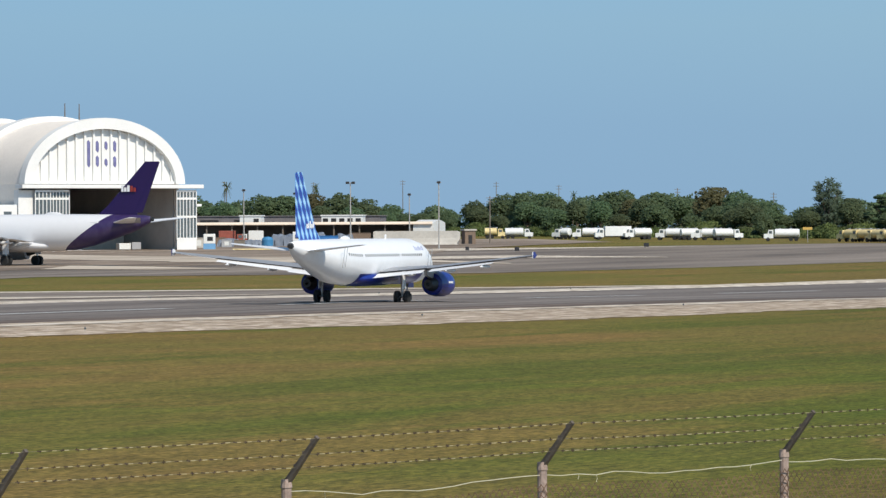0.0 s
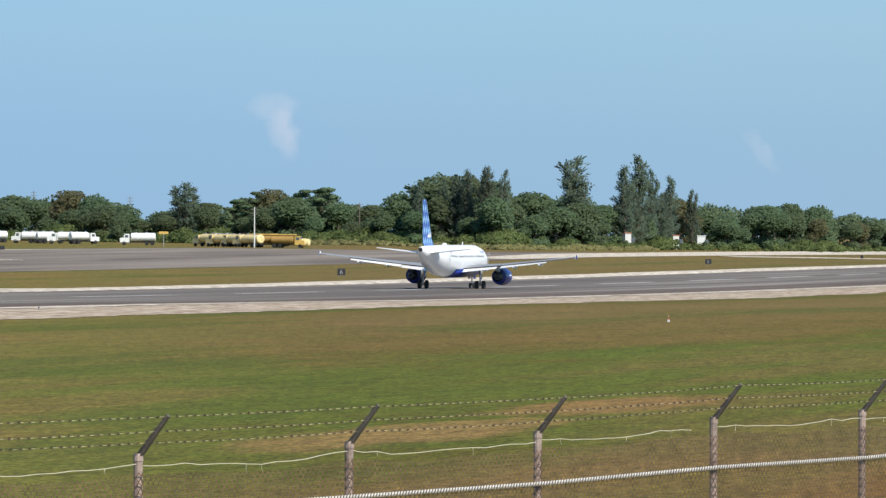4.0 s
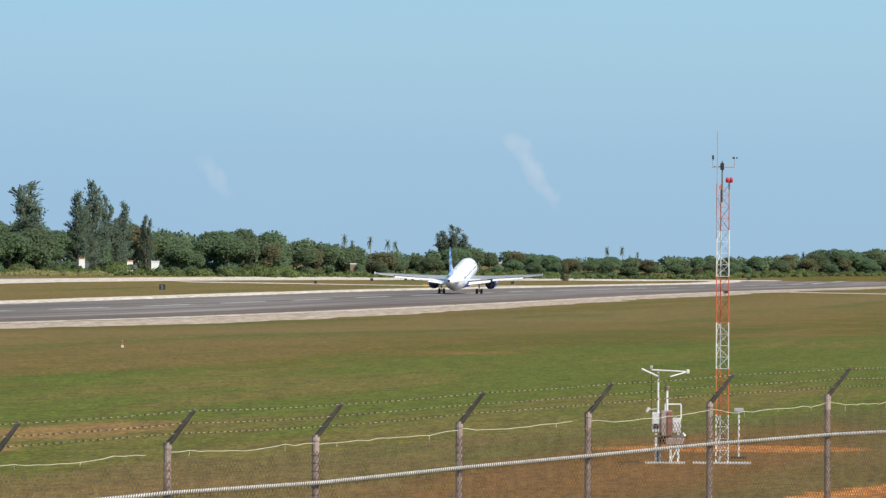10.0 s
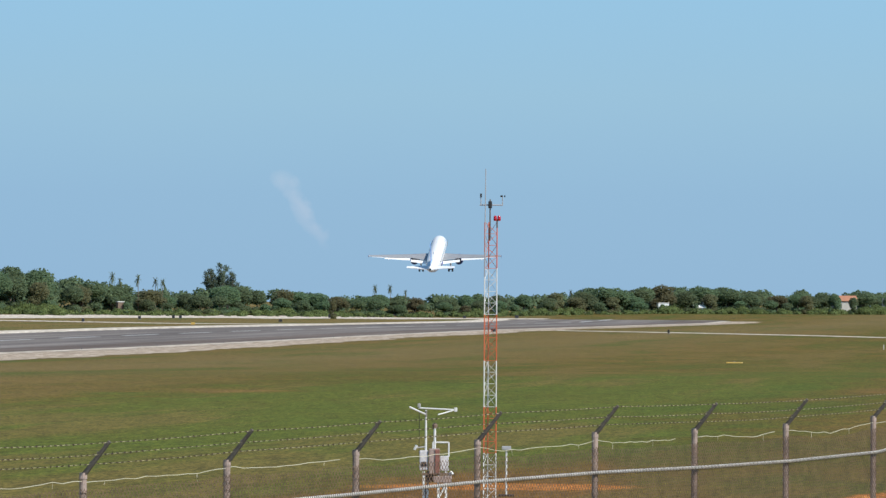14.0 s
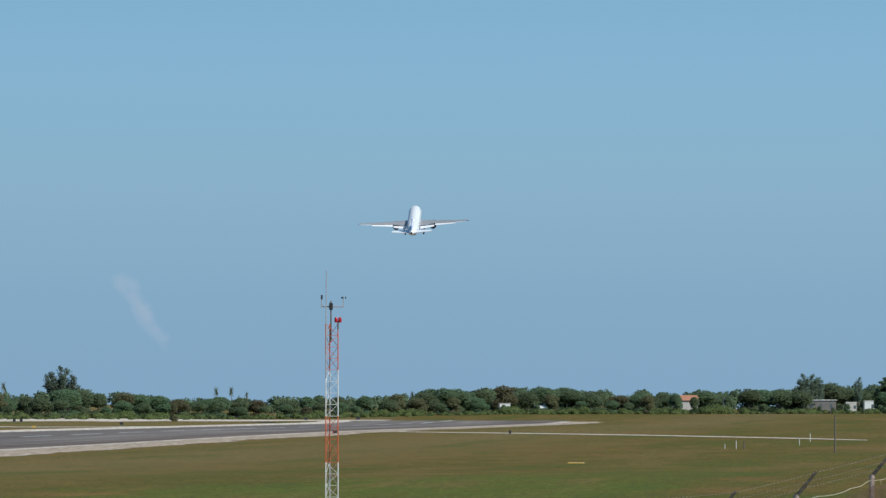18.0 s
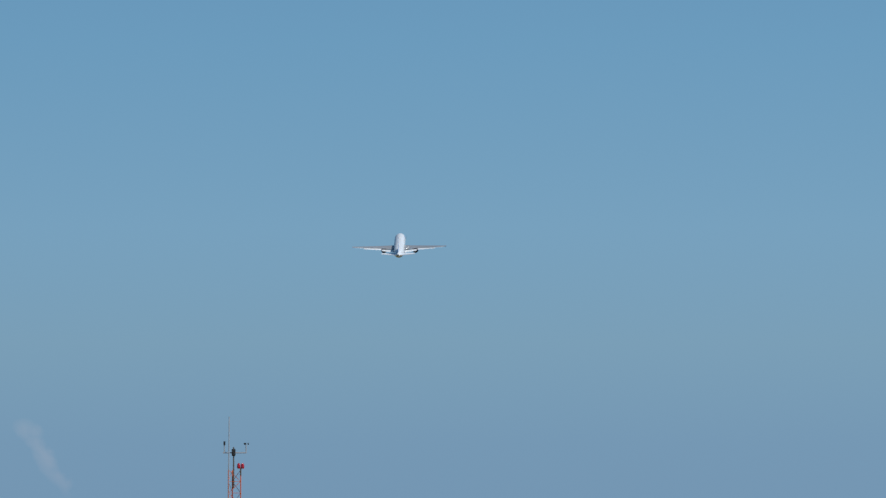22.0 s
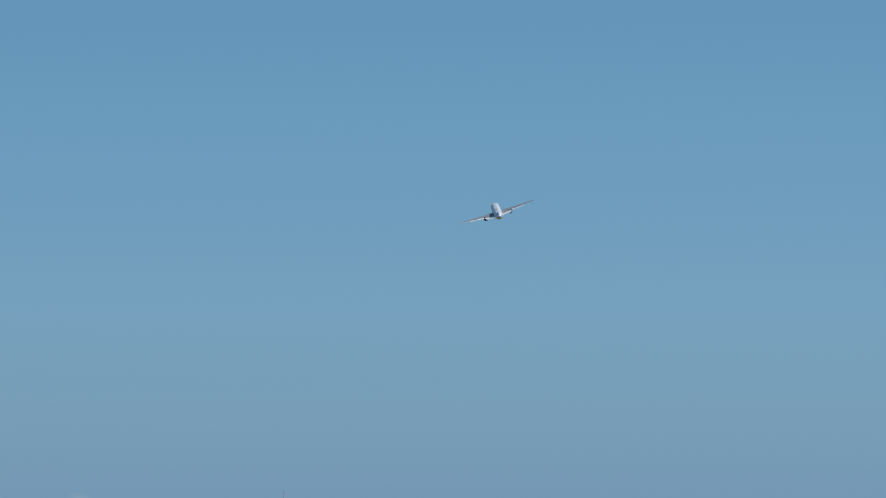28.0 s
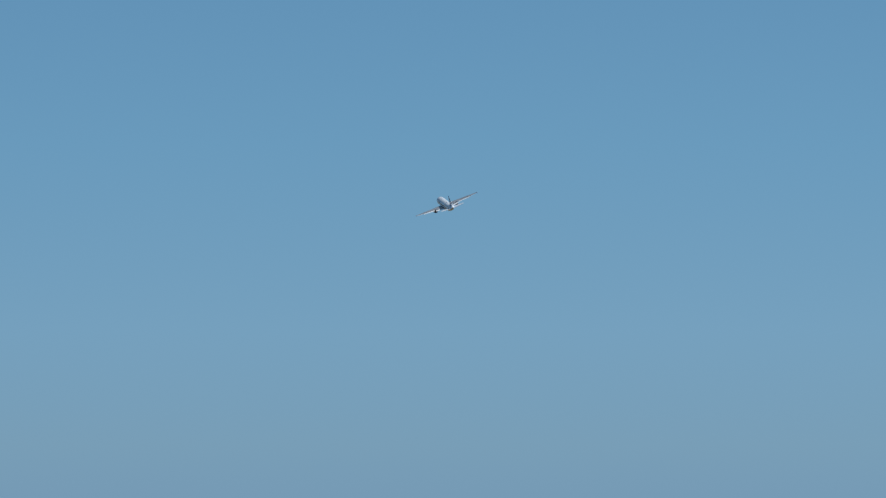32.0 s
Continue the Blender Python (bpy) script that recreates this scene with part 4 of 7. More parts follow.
def broadleaf_meshes(seed, spread, domes, low=3.0, leaf=None, size=0.25, thick=0.8):
    """Trunk with limbs, and an uneven crown that reaches low, of a tree 10 m high."""
    rng = random.Random(seed)
    bm = bmn()
    tube(bm, (0, 0, -0.3), (0.1, 0.05, 3.4), 0.30, 0.2, 7)
    vs, fs, lobe = [], [], []
    for k in range(domes):
        a, q = 2.4 * k + rng.uniform(-0.5, 0.5), math.sqrt(k / domes)
        rad = spread * q * rng.uniform(0.7, 1.0)
        r = rng.uniform(1.9, 2.7) * (1.15 - 0.45 * q)
        top = 10.0 - (10.0 - low - 2.6) * q ** 1.5 * rng.uniform(0.5, 1.1)
        c = Vector((rad * math.cos(a), rad * math.sin(a), top - 0.95 * r))
        tube(bm, (0.1, 0.05, 2.6), tuple(c - Vector((0, 0, 0.4 * r))), 0.13, 0.05, 5)
        foliage(vs, fs, lobe, c, r, r * rng.uniform(0.85, 1.1), rng, size, thick, Vector((c.x * 0.5, c.y * 0.5, c.z - 2.6 * r)))
    # low leafage that hides the trunk
    for k in range(3):
        a, r = 2.1 * k + rng.uniform(-0.6, 0.6), rng.uniform(1.3, 1.9)
        c = Vector((spread * 0.6 * math.cos(a), spread * 0.6 * math.sin(a), rng.uniform(0.8, 0.6 + low * 0.6)))
        foliage(vs, fs, lobe, c, r, r * 0.9, rng, size, thick * 0.8, c - Vector((0, 0, 2.0)))
    return mesh_of(bm, "trunk", M_TRUNK), raw_mesh("crown", vs, fs, leaf or M_LEAF, lobe)


def tiered_meshes(seed):
    """A tree 10 m high whose leaves lie in flat layers on open limbs."""
    rng = random.Random(seed)
    bm = bmn()
    tube(bm, (0, 0, -0.3), (0.2, 0.1, 5.0), 0.24, 0.16, 7)
    vs, fs, lobe = [], [], []
    for k in range(9):
        a = 2.4 * k + rng.uniform(-0.4, 0.4)
        z = 4.2 + 5.2 * k / 8 + rng.uniform(-0.3, 0.3)
        rad = (2.3 - 1.7 * k / 8) * rng.uniform(0.7, 1.2)
        c = Vector((rad * math.cos(a), rad * math.sin(a), z))
        tube(bm, (0.2, 0.1, max(2.5, z - 2.2)), tuple(c), 0.10, 0.04, 5)
        foliage(vs, fs, lobe, c, rng.uniform(0.9, 1.45), rng.uniform(0.28, 0.42), rng, 0.15)
    for k in range(3):
        foliage(vs, fs, lobe, Vector((rng.gauss(0, 1.2), rng.gauss(0, 1.2), rng.uniform(1.0, 3.0))), 1.3, 1.1, rng, 0.2)
    return mesh_of(bm, "trunk", M_TRUNK), raw_mesh("crown", vs, fs, M_LEAF, lobe)


def needle(vs, fs, c, d, length, width, rng):
    """One drooping spray of needles along d."""
    u = (d + Vector((rng.gauss(0, 0.35), rng.gauss(0, 0.35), rng.gauss(0, 0.25)))).normalized()
    w = u.orthogonal().normalized()
    w.rotate(Matrix.Rotation(rng.uniform(0, 6.28), 3, u))
    k = len(vs)
    vs += [c, c + u * length * 0.55 + w * width, c + u * length - Vector((0, 0, 0.12 * length)), c + u * length * 0.5 - w * width]
    fs += [(k, k + 1, k + 2), (k, k + 2, k + 3)]


def casuarina_meshes(seed, leaders=4, wide=1.0):
    """A tall feathery tree 10 m high: a few leaders with rising plumes of needles and open gaps."""
    rng = random.Random(seed)
    bm = bmn()
    tube(bm, (0, 0, -0.3), (0.05, 0, 4.0), 0.2, 0.13, 7)
    vs, fs, lobe = [], [], []
    for n in range(leaders):
        a = 2.4 * n + seed
        off = 0.0 if n == 0 else rng.uniform(0.55, 1.15) * wide
        top = 9.7 if n == 0 else rng.uniform(6.8, 9.2)
        foot, head = Vector((0.05, 0, rng.uniform(0.9, 2.6))), Vector((off * math.cos(a), off * math.sin(a), top))
        tube(bm, foot, head, 0.10, 0.02, 5)
        m = int(21 * (top - 1.0) / 8)
        for k in range(m):
            q = k / (m - 1)
            if rng.random() < 0.14:
                continue
            c = foot.lerp(head, 0.02 + 0.96 * q) - Vector((0, 0, 0.9 * (1 - q)))
            b = rng.uniform(0, 6.28)
            reach = wide * (0.22 + 1.15 * (1 - q) ** 0.8) * rng.uniform(0.45, 1.15)
            e = c + Vector((reach * math.cos(b), reach * math.sin(b), 0.55 + 0.45 * reach))
            d = (e - c).normalized()
            lobe.append((len(vs), c - Vector((0, 0, 0.5))))
            tube(bm, c, e, 0.03, 0.01, 4)
            for _ in range(58):
                f = rng.uniform(0.15, 1.05)
                spread = 0.20 * (1.15 - 0.5 * f)
                needle(vs, fs, c.lerp(e, f) + Vector((rng.gauss(0, spread), rng.gauss(0, spread), rng.gauss(0, 0.16))), d, rng.uniform(0.28, 0.6), rng.uniform(0.035, 0.075), rng)
    return mesh_of(bm, "trunk", M_TRUNK), raw_mesh("crown", vs, fs, M_PINE, lobe)


def palm_meshes(seed):
    """A palm 10 m high with a round head of drooping fronds, the lowest of them dry."""
    rng = random.Random(seed)
    bm = bmn()
    lean = rng.uniform(-0.6, 0.6)
    pts = [Vector((lean * (k / 5) ** 2, 0, -0.2 + 8.9 * k / 5)) for k in range(6)]
    for a, b in zip(pts, pts[1:]):
        tube(bm, a, b, 0.13, 0.11, 7)
    vs, fs = [], []
    for k in range(30):
        a, up = rng.uniform(0, 6.28), rng.uniform(-0.9, 2.2)
        reach = rng.uniform(1.0, 1.5)
        p = pts[-1].copy()
        for s in range(6):
            q = (s + 1) / 6
            n = pts[-1] + Vector((math.cos(a) * reach * q, math.sin(a) * reach * q, up * 1.1 * q - 1.2 * q * q))
            side = Vector((-math.sin(a), math.cos(a), -0.7)) * (0.17 * (1 - q * 0.5))
            other = Vector((math.sin(a), -math.cos(a), -0.7)) * (0.17 * (1 - q * 0.5))
            i = len(vs)
            vs += [p, n, n + side, p + side, n + other, p + other]
            fs += [(i, i + 1, i + 2), (i, i + 2, i + 3), (i, i + 1, i + 4), (i, i + 4, i + 5)]
            p = n
    return mesh_of(bm, "trunk", M_TRUNK), raw_mesh("crown", vs, fs, M_PALM)


def plant(name, meshes, b, d, height, width, turn, label, group):
    x, y, z = spot(b, d)
    t = thing(name, pose(x, y, z, 0, 0, turn) @ Matrix.Diagonal((width, width, height / 10, 1)), label, "tree", group)
    part("trunk", meshes[0], None, t)
    part("crown", meshes[1], None, t)
    return t


def woods():
    rng = random.Random(4)
    kinds = [broadleaf_meshes(11, 2.0, 3, 3.2), broadleaf_meshes(12, 3.0, 5, 2.6), broadleaf_meshes(13, 1.5, 2, 3.4), broadleaf_meshes(14, 3.4, 6, 2.8), broadleaf_meshes(15, 2.6, 4, 2.2, None, 0.28, 0.8), broadleaf_meshes(16, 2.0, 4, 2.0), broadleaf_meshes(17, 2.8, 3, 4.0)]
    dry = [broadleaf_meshes(18, 2.4, 4, 2.2, M_DRYLEAF, 0.24, 0.65), broadleaf_meshes(19, 3.0, 5, 2.0, M_DRYLEAF, 0.24, 0.55)]
    pines = [casuarina_meshes(21), casuarina_meshes(22, 5, 1.15), casuarina_meshes(23, 3, 0.8)]
    tiers = [tiered_meshes(41), tiered_meshes(42)]
    palms = [palm_meshes(31), palm_meshes(32)]
    b = 23.6
    while b > 0.6:
        for row in range(2):
            near = [hb for hb in HOUSES if row == 0 and abs(b - hb) < 0.16]
            d = along(WOODS, b) + (8 + 26 * row) + rng.uniform(-6, 8)
            if near:
                # low bushes before a house
                if abs(b - near[0]) < 0.11:
                    hgt = HOUSES[near[0]] * rng.uniform(0.8, 1.1)
                    plant("broadleaf_tree", rng.choice(kinds), b, along(WOODS, b) - 2, hgt, hgt / 10 * 0.9, rng.uniform(0, 360), "low bushy green tree before a house", "trees of the woods")
                continue
            x, y, z = spot(b, d)
            top = EYE.z + d * math.tan(radians(along(SKYLINE, b))) - z
            hgt = top * (rng.uniform(0.80, 1.16) if row else rng.uniform(0.40, 0.92))
            wid = max(0.62, hgt / 10 * rng.uniform(1.1, 1.7) * (1.25 if b < 10 else 1.0))
            bare = rng.random() < (0.15 if b < 7.6 else 0.11 if b < 12 or b > 20 else 0.08)
            plant("broadleaf_tree", rng.choice(dry if bare else kinds), b + rng.uniform(-0.08, 0.08), d, max(3.5, hgt), wid, rng.uniform(0, 360), "dry brownish tree at the edge of the woods" if bare else "dense dark green broadleaf tree at the edge of the woods", "trees of the woods")
        b -= math.degrees(rng.uniform(4.5, 8.0) / d) * (1.0 if b > 10 else 1.1)
    for b, e, w in ((16.92, 0.455, 1.35), (14.75, 0.45, 0.55), (14.52, 0.50, 0.5), (14.30, 0.58, 0.6), (14.12, 0.61, 0.6), (13.95, 0.58, 0.55), (13.30, 0.70, 1.25), (12.83, 0.62, 0.8), (12.70, 0.715, 0.8), (12.58, 0.59, 0.55), (12.42, 0.53, 0.62), (12.21, 0.41, 0.55), (14.40, 0.50, 0.9), (2.46, 0.265, 1.0), (2.39, 0.26, 1.1), (2.33, 0.235, 1.0), (1.95, 0.235, 0.8), (12.76, 0.42, 1.0), (12.50, 0.38, 1.0)):
        d = along(WOODS, b) + 14
        x, y, z = spot(b, d)
        hgt = EYE.z + d * math.tan(radians(e)) - z
        plant("casuarina_tree", rng.choice(pines), b, d, hgt, hgt / 10 * 1.55 * w, rng.uniform(0, 360), "tall feathery grey-green casuarina standing above the woods", "casuarinas")
    for b, e in ((22.53, 0.485), (21.70, 0.462), (21.87, 0.37), (21.50, 0.37), (19.30, 0.38), (11.90, 0.285), (10.37, 0.275), (10.29, 0.22), (10.12, 0.255), (9.96, 0.225), (9.90, 0.215), (7.93, 0.17), (7.77, 0.17), (7.63, 0.12), (6.1, 0.13)):
        d = along(WOODS, b) + 40
        x, y, z = spot(b, d)
        hgt = EYE.z + d * math.tan(radians(e)) - z
        plant("palm_tree", rng.choice(palms), b, d, hgt, min(1.35, hgt / 15), rng.uniform(0, 360), "slim palm with a drooping head above the woods", "palms")
    for b, e, w in ((16.70, 0.31, 1.3), (16.44, 0.345, 1.2), (16.24, 0.42, 1.0), (15.81, 0.44, 1.25), (15.64, 0.465, 1.1), (1.685, 0.268, 0.8), (1.71, 0.25, 0.9)):
        d = along(WOODS, b) + 30
        x, y, z = spot(b, d)
        hgt = EYE.z + d * math.tan(radians(e)) - z
        plant("broadleaf_tree", tiers[int(b * 100) % 2], b, d, hgt, hgt / 10 * w, rng.uniform(0, 360), "flat-topped dark tree standing above the woods", "trees of the woods")
    b, d = 9.35, 1990
    x, y, z = spot(b, d)
    for o, q in ((0.0, 1.0), (0.10, 0.88), (-0.09, 0.84), (0.03, 0.7), (-0.15, 0.62)):
        hgt = (EYE.z + d * math.tan(radians(0.335)) - z) * q
        plant("casuarina_tree", pines[int(abs(o) * 100) % 3], b + o, d, hgt, hgt / 10 * 1.5, 40 + 900 * o, "tall dark many-headed tree above the woods", "casuarinas")
    plant("broadleaf_tree", dry[0], 8.312, 1946, 6.4, 0.42, 30, "scrubby brownish tree beside the end of the runway", "trees of the woods")
    # the depth of the woods, too dense to count
    vs, fs, lobe = [], [], []
    b = 23.9
    while b > 0.5:
        d = along(WOODS, b) + rng.uniform(44, 75)
        x, y, z = spot(b, d)
        top = (EYE.z + d * math.tan(radians(along(SKYLINE, b))) - z) * (rng.uniform(0.74, 0.98) if b > 10 else rng.uniform(0.88, 1.04))
        for k in range(2):
            r = top * rng.uniform(0.30, 0.42)
            foliage(vs, fs, lobe, Vector((x + rng.gauss(0, 3), y + rng.gauss(0, 3), z + (top - r * 0.8) * (1 - 0.35 * k))), r * 1.25, r * 0.9, rng, 0.5, 0.42)
        b -= math.degrees(4.2 / d)
    tagged(part("far_woods", raw_mesh("far_woods", vs, fs, M_LEAF, lobe), None), "deep dark green woods behind the airfield", "woods", kind="stuff")
    # undergrowth, too dense to count
    vs, fs, lobe = [], [], []
    b = 23.8
    while b > 0.5:
        d0 = along(WOODS, b)
        for k in range(3):
            d = d0 - 12 + k * 8 + rng.uniform(-5, 5)
            x, y, z = spot(b + rng.uniform(-0.08, 0.08), d)
            swell = max(0.0, noise.noise(Vector((b * 1.7, k * 3.1, 4.2))) + 0.2)
            hh = (0.9 + (3.6 if b > 10 else 2.2) * swell) * rng.uniform(0.6, 1.3) * (0.7, 1.0, 1.35)[k]
            if b < 10 and k == 1 and any(abs(b - hb) < 0.14 for hb in HOUSES):
                hh *= 1.6
            if b > 10 and any(abs(b - hb) < 0.10 for hb in HOUSES):
                hh = min(hh, 2.2)
            foliage(vs, fs, lobe, Vector((x, y, z + hh * 0.3)), hh * rng.uniform(0.8, 1.5), hh * 0.62, rng, 0.33, 0.42)
        b -= math.degrees(2.9 / d0)
    tagged(part("undergrowth", raw_mesh("undergrowth", vs, fs, M_SCRUB, lobe), None), "thick green scrub along the foot of the woods", "undergrowth", kind="stuff")
    vs, fs, lobe = [], [], []
    b = 16.2
    while b > 12.55:
        d0 = along(WOODS, b)
        for k in range(4):
            x, y, z = spot(b + rng.uniform(-0.05, 0.05), d0 - 27 + 4 * k + rng.uniform(-2, 2))
            hh = rng.uniform(0.5, 1.3) * (0.6 + 0.5 * k / 3) * (1.0 + 0.6 * noise.noise(Vector((b * 3.0, 7.7, k))))
            foliage(vs, fs, lobe, Vector((x, y, z + hh * 0.2)), hh * 1.8, hh * 0.62, rng, 0.26, 0.5)
        b -= math.degrees(1.2 / d0)
    tagged(part("tall_grass", raw_mesh("tall_grass", vs, fs, M_STRAW, lobe), None), "tall straw-green grass before the woods", "grass", kind="stuff")


woods()

# ---- hangar and parked freighter ----
def stand(b, d, turn=0.0, lift=0.0):
    """Pose on the ground at a bearing and distance: x to the right as seen from the stand, y away, z up."""
    x, y, z = spot(b, d)
    return pose(x, y, z + lift, 0, 0, b - 90 + turn)


M_GLASS = paint("dull_window_glass", (0.10, 0.12, 0.13), 0.2, var=0.2)
# dark tone that stands for the shade inside the open sheds
M_SHED_SHADE = paint("shed_shade_dark", (0.17, 0.155, 0.145), 0.9)
M_LINING = paint("grey_hangar_lining", (0.52, 0.49, 0.46), 0.85, var=0.15, scale=0.2)
M_NAVY = paint("faded_navy_lettering", (0.16, 0.16, 0.33), 0.6, var=0.3)
M_ORANGE = paint("orange_paint", (0.30, 0.04, 0.03), 0.5)
M_YELLOW = paint("yellow_truck_paint", (0.66, 0.42, 0.11), 0.45, var=0.2, scale=0.6)
M_CREAM = paint("pale_yellow_truck_paint", (0.84, 0.66, 0.33), 0.45, var=0.2, scale=0.6)
M_TANK = paint("white_tank_paint", (0.82, 0.82, 0.80), 0.4, var=0.08)
M_BROWN = paint("brown_hut_paint", (0.20, 0.14, 0.10), 0.8, var=0.15)
M_TEAL = paint("teal_blue_paint", (0.05, 0.22, 0.42), 0.5, var=0.1)
M_RED = paint("signal_red_orange_paint", (0.62, 0.13, 0.05), 0.55, var=0.12, scale=4)
M_WHITEP = paint("weathered_white_paint", (0.72, 0.72, 0.69), 0.6, var=0.12, scale=4)
M_TILE = paint("terracotta_roof", (0.42, 0.19, 0.11), 0.8, var=0.15)
M_BEACON = paint("red_lamp_glass", (0.42, 0.012, 0.025), 0.15)
M_BLACK = paint("black_sign_face", (0.03, 0.03, 0.035), 0.6)
M_DULLRED = paint("dull_red_paint", (0.30, 0.075, 0.05), 0.6, var=0.2)
M_WOOD = paint("weathered_pole_wood", (0.20, 0.17, 0.14), 0.85, var=0.2)


def ellipse_arc(a, h, z0, n=28):
    return [(a * math.cos(math.pi * k / n), z0 + h * math.sin(math.pi * k / n)) for k in range(n + 1)]


def arch(bm, a, h, ta, th, y0, y1, z0, n=28):
    """A ring over a half ellipse, with thickness."""
    outer, inner = ellipse_arc(a, h, z0, n), ellipse_arc(a - ta, h - th, z0, n)
    quad_loft(bm, [[Vector((outer[k][0], y0, outer[k][1])), Vector((outer[k][0], y1, outer[k][1])), Vector((inner[k][0], y1, inner[k][1])), Vector((inner[k][0], y0, inner[k][1]))] for k in range(n + 1)])
    return bm


def hangar():
    t = thing("hangar", stand(23.66, 1280, 31), "white arched concrete hangar with a cream ribbed roof and open doors", "hangar")
    z0 = 13.9
    part("front_arch", arch(bmn(), 19.4, 13.7, 2.2, 2.3, -0.8, 1.4, z0), M_HANGAR, t, "broad white arch over the doors", smooth=True)
    for k, y in enumerate((22, 46, 70)):
        part("roof_rib", arch(bmn(), 20.4, 14.4, 2.4, 2.0, y - 1.6, y + 1.6, z0), M_HANGAR, t, smooth=True)
        for s in (-1, 1):
            part("buttress", boxed(s * 20.4 - 1.2, s * 20.4 + 1.2, y - 1.6, y + 1.6, 0, z0), M_HANGAR, t)
    part("roof", arch(bmn(), 19.2, 13.3, 0.5, 0.5, 1.4, 82, z0), M_ROOF, t, "cream shell roof", smooth=True)
    for s in (-1, 1):
        part("side_wall", boxed(s * 19 - 0.3, s * 19 + 0.3, 1.6, 82, 0, z0), M_ROOF, t)
    part("back_wall", boxed(-18.6, 18.6, 60, 60.5, 0, 26), M_LINING, t)
    part("roof_lining", arch(bmn(), 18.55, 12.65, 0.2, 0.2, 2.2, 59.8, z0), M_LINING, t, "dim inside of the roof", smooth=True)
    for s in (-1, 1):
        part("wall_lining", boxed(s * 18.5 - 0.12, s * 18.5 + 0.12, 2.4, 59.8, 0.15, z0), M_LINING, t)
    part("hangar_floor", boxed(-18.6, 18.6, 0.5, 60, 0.02, 0.14), M_LINING, t)
    # gable of upright panels between mullions
    xs = steps(-16.8, 16.8, 16)
    inner = lambda x: z0 + 11.3 * math.sqrt(max(0.0, 1 - (x / 17.2) ** 2))
    for x0, x1 in zip(xs, xs[1:]):
        bm = bmn()
        top = [(x, inner(x)) for x in steps(x0 + 0.22, x1 - 0.22, 4)]
        ring = [(x0 + 0.22, z0)] + top + [(x1 - 0.22, z0)]
        quad_loft(bm, [[Vector((x, y, z)) for x, z in ring] for y in (0.75, 1.0)])
        part("gable_panel", bm, M_HANGAR, t)
    for x in xs:
        part("mullion", boxed(x - 0.22, x + 0.22, 0.25, 1.05, z0, max(z0 + 0.4, inner(x) + 0.2)), M_HANGAR, t)
    part("gable_sill", boxed(-17, 17, -0.4, 0.8, z0, z0 + 0.5), M_HANGAR, t)
    part("lintel", boxed(-20.5, 23.4, -1.8, 1.2, z0 - 0.95, z0 - 0.15, bevel=0.08), M_HANGAR, t, "deep white beam over the doorway")
    # what is left of the lettering: upright strokes
    for x, spans in ((-3.15, ((17.3, 23.0),)), (-1.05, ((17.4, 19.8), (20.4, 22.9))), (1.05, ((17.5, 19.2), (20.9, 22.8))), (3.15, ((17.3, 19.7), (20.5, 22.9)))):
        for za, zb in spans:
            stroke = bmn()
            ring = [(x - 0.36, za + 0.5), (x + 0.1, za), (x + 0.36, za + 0.4), (x + 0.36, zb - 0.5), (x, zb), (x - 0.36, zb - 0.3)]
            quad_loft(stroke, [[Vector((px, py, pz)) for px, pz in ring] for py in (0.64, 0.74)])
            part("letter_bar", stroke, M_NAVY, t, "faded navy lettering stroke")
    part("pier", boxed(-20.3, -13.6, 0.2, 2.0, 0, z0 - 1.3), M_HANGAR, t)
    part("annex", boxed(-31, -20.4, 0.5, 14, 0, 9.6, bevel=0.1), M_HANGAR, t, "low white side building")
    for k in range(3):
        part("annex_window", boxed(-29.6 + 3 * k, -27.8 + 3 * k, 0.42, 0.6, 6.4, 8.2), M_GLASS, t)
    # sliding door leaves
    for x0, x1, y in ((-16.8, -13.2, -0.6), (-13.0, -8.4, -0.1), (17.2, 22.0, -0.9)):
        leaf = part("door_leaf", boxed(x0, x1, y, y + 0.25, 0.1, z0 - 1.3), M_GLASS, t, "tall glazed sliding door leaf")
        for z in (0.1, 2.2, 6.8, 10.6, 12.2):
            part("door_rail", boxed(x0, x1, y - 0.14, y - 0.003, z, z + (0.45 if z else 0.9)), M_HANGAR, leaf)
        part("door_panel", boxed(x0, x1, y - 0.12, y - 0.004, 0.55, 2.2), M_HANGAR, leaf)
        n = int((x1 - x0) / 0.75)
        for k in range(n + 1):
            x = x0 + (x1 - x0) * k / n
            part("door_stile", boxed(x - 0.09, x + 0.09, y - 0.17, y - 0.003, 2.2, 12.4), M_HANGAR, leaf)
    part("gallery", boxed(21.9, 23.2, -1.2, 0.4, 9.2, 9.7), M_HANGAR, t)
    part("mezzanine", boxed(4.0, 15, 30, 36, 0, 6.2), M_CONCRETE, t, "pale inner room of the hangar")
    part("mezzanine_window", boxed(8.4, 10.4, 29.9, 30.0, 3.6, 5.4), M_DARK, t)
    part("inner_wall", boxed(-6, 17, 20, 20.4, 0, 4.6), M_CONCRETE, t)
    part("inner_door", boxed(3.0, 5.2, 19.9, 19.99, 0, 2.6), M_DARK, t)
    for x, y, hgt in ((3.8, 22, 3.0), (7.3, 22, 3.6)):
        part("roof_mast", tube(bmn(), (x, y, z0 + 14.4 * math.sqrt(1 - (x / 20.4) ** 2) - 0.3), (x, y, z0 + 14.4 * math.sqrt(1 - (x / 20.4) ** 2) + hgt), 0.15, 0.10, 6), M_RUST, t)
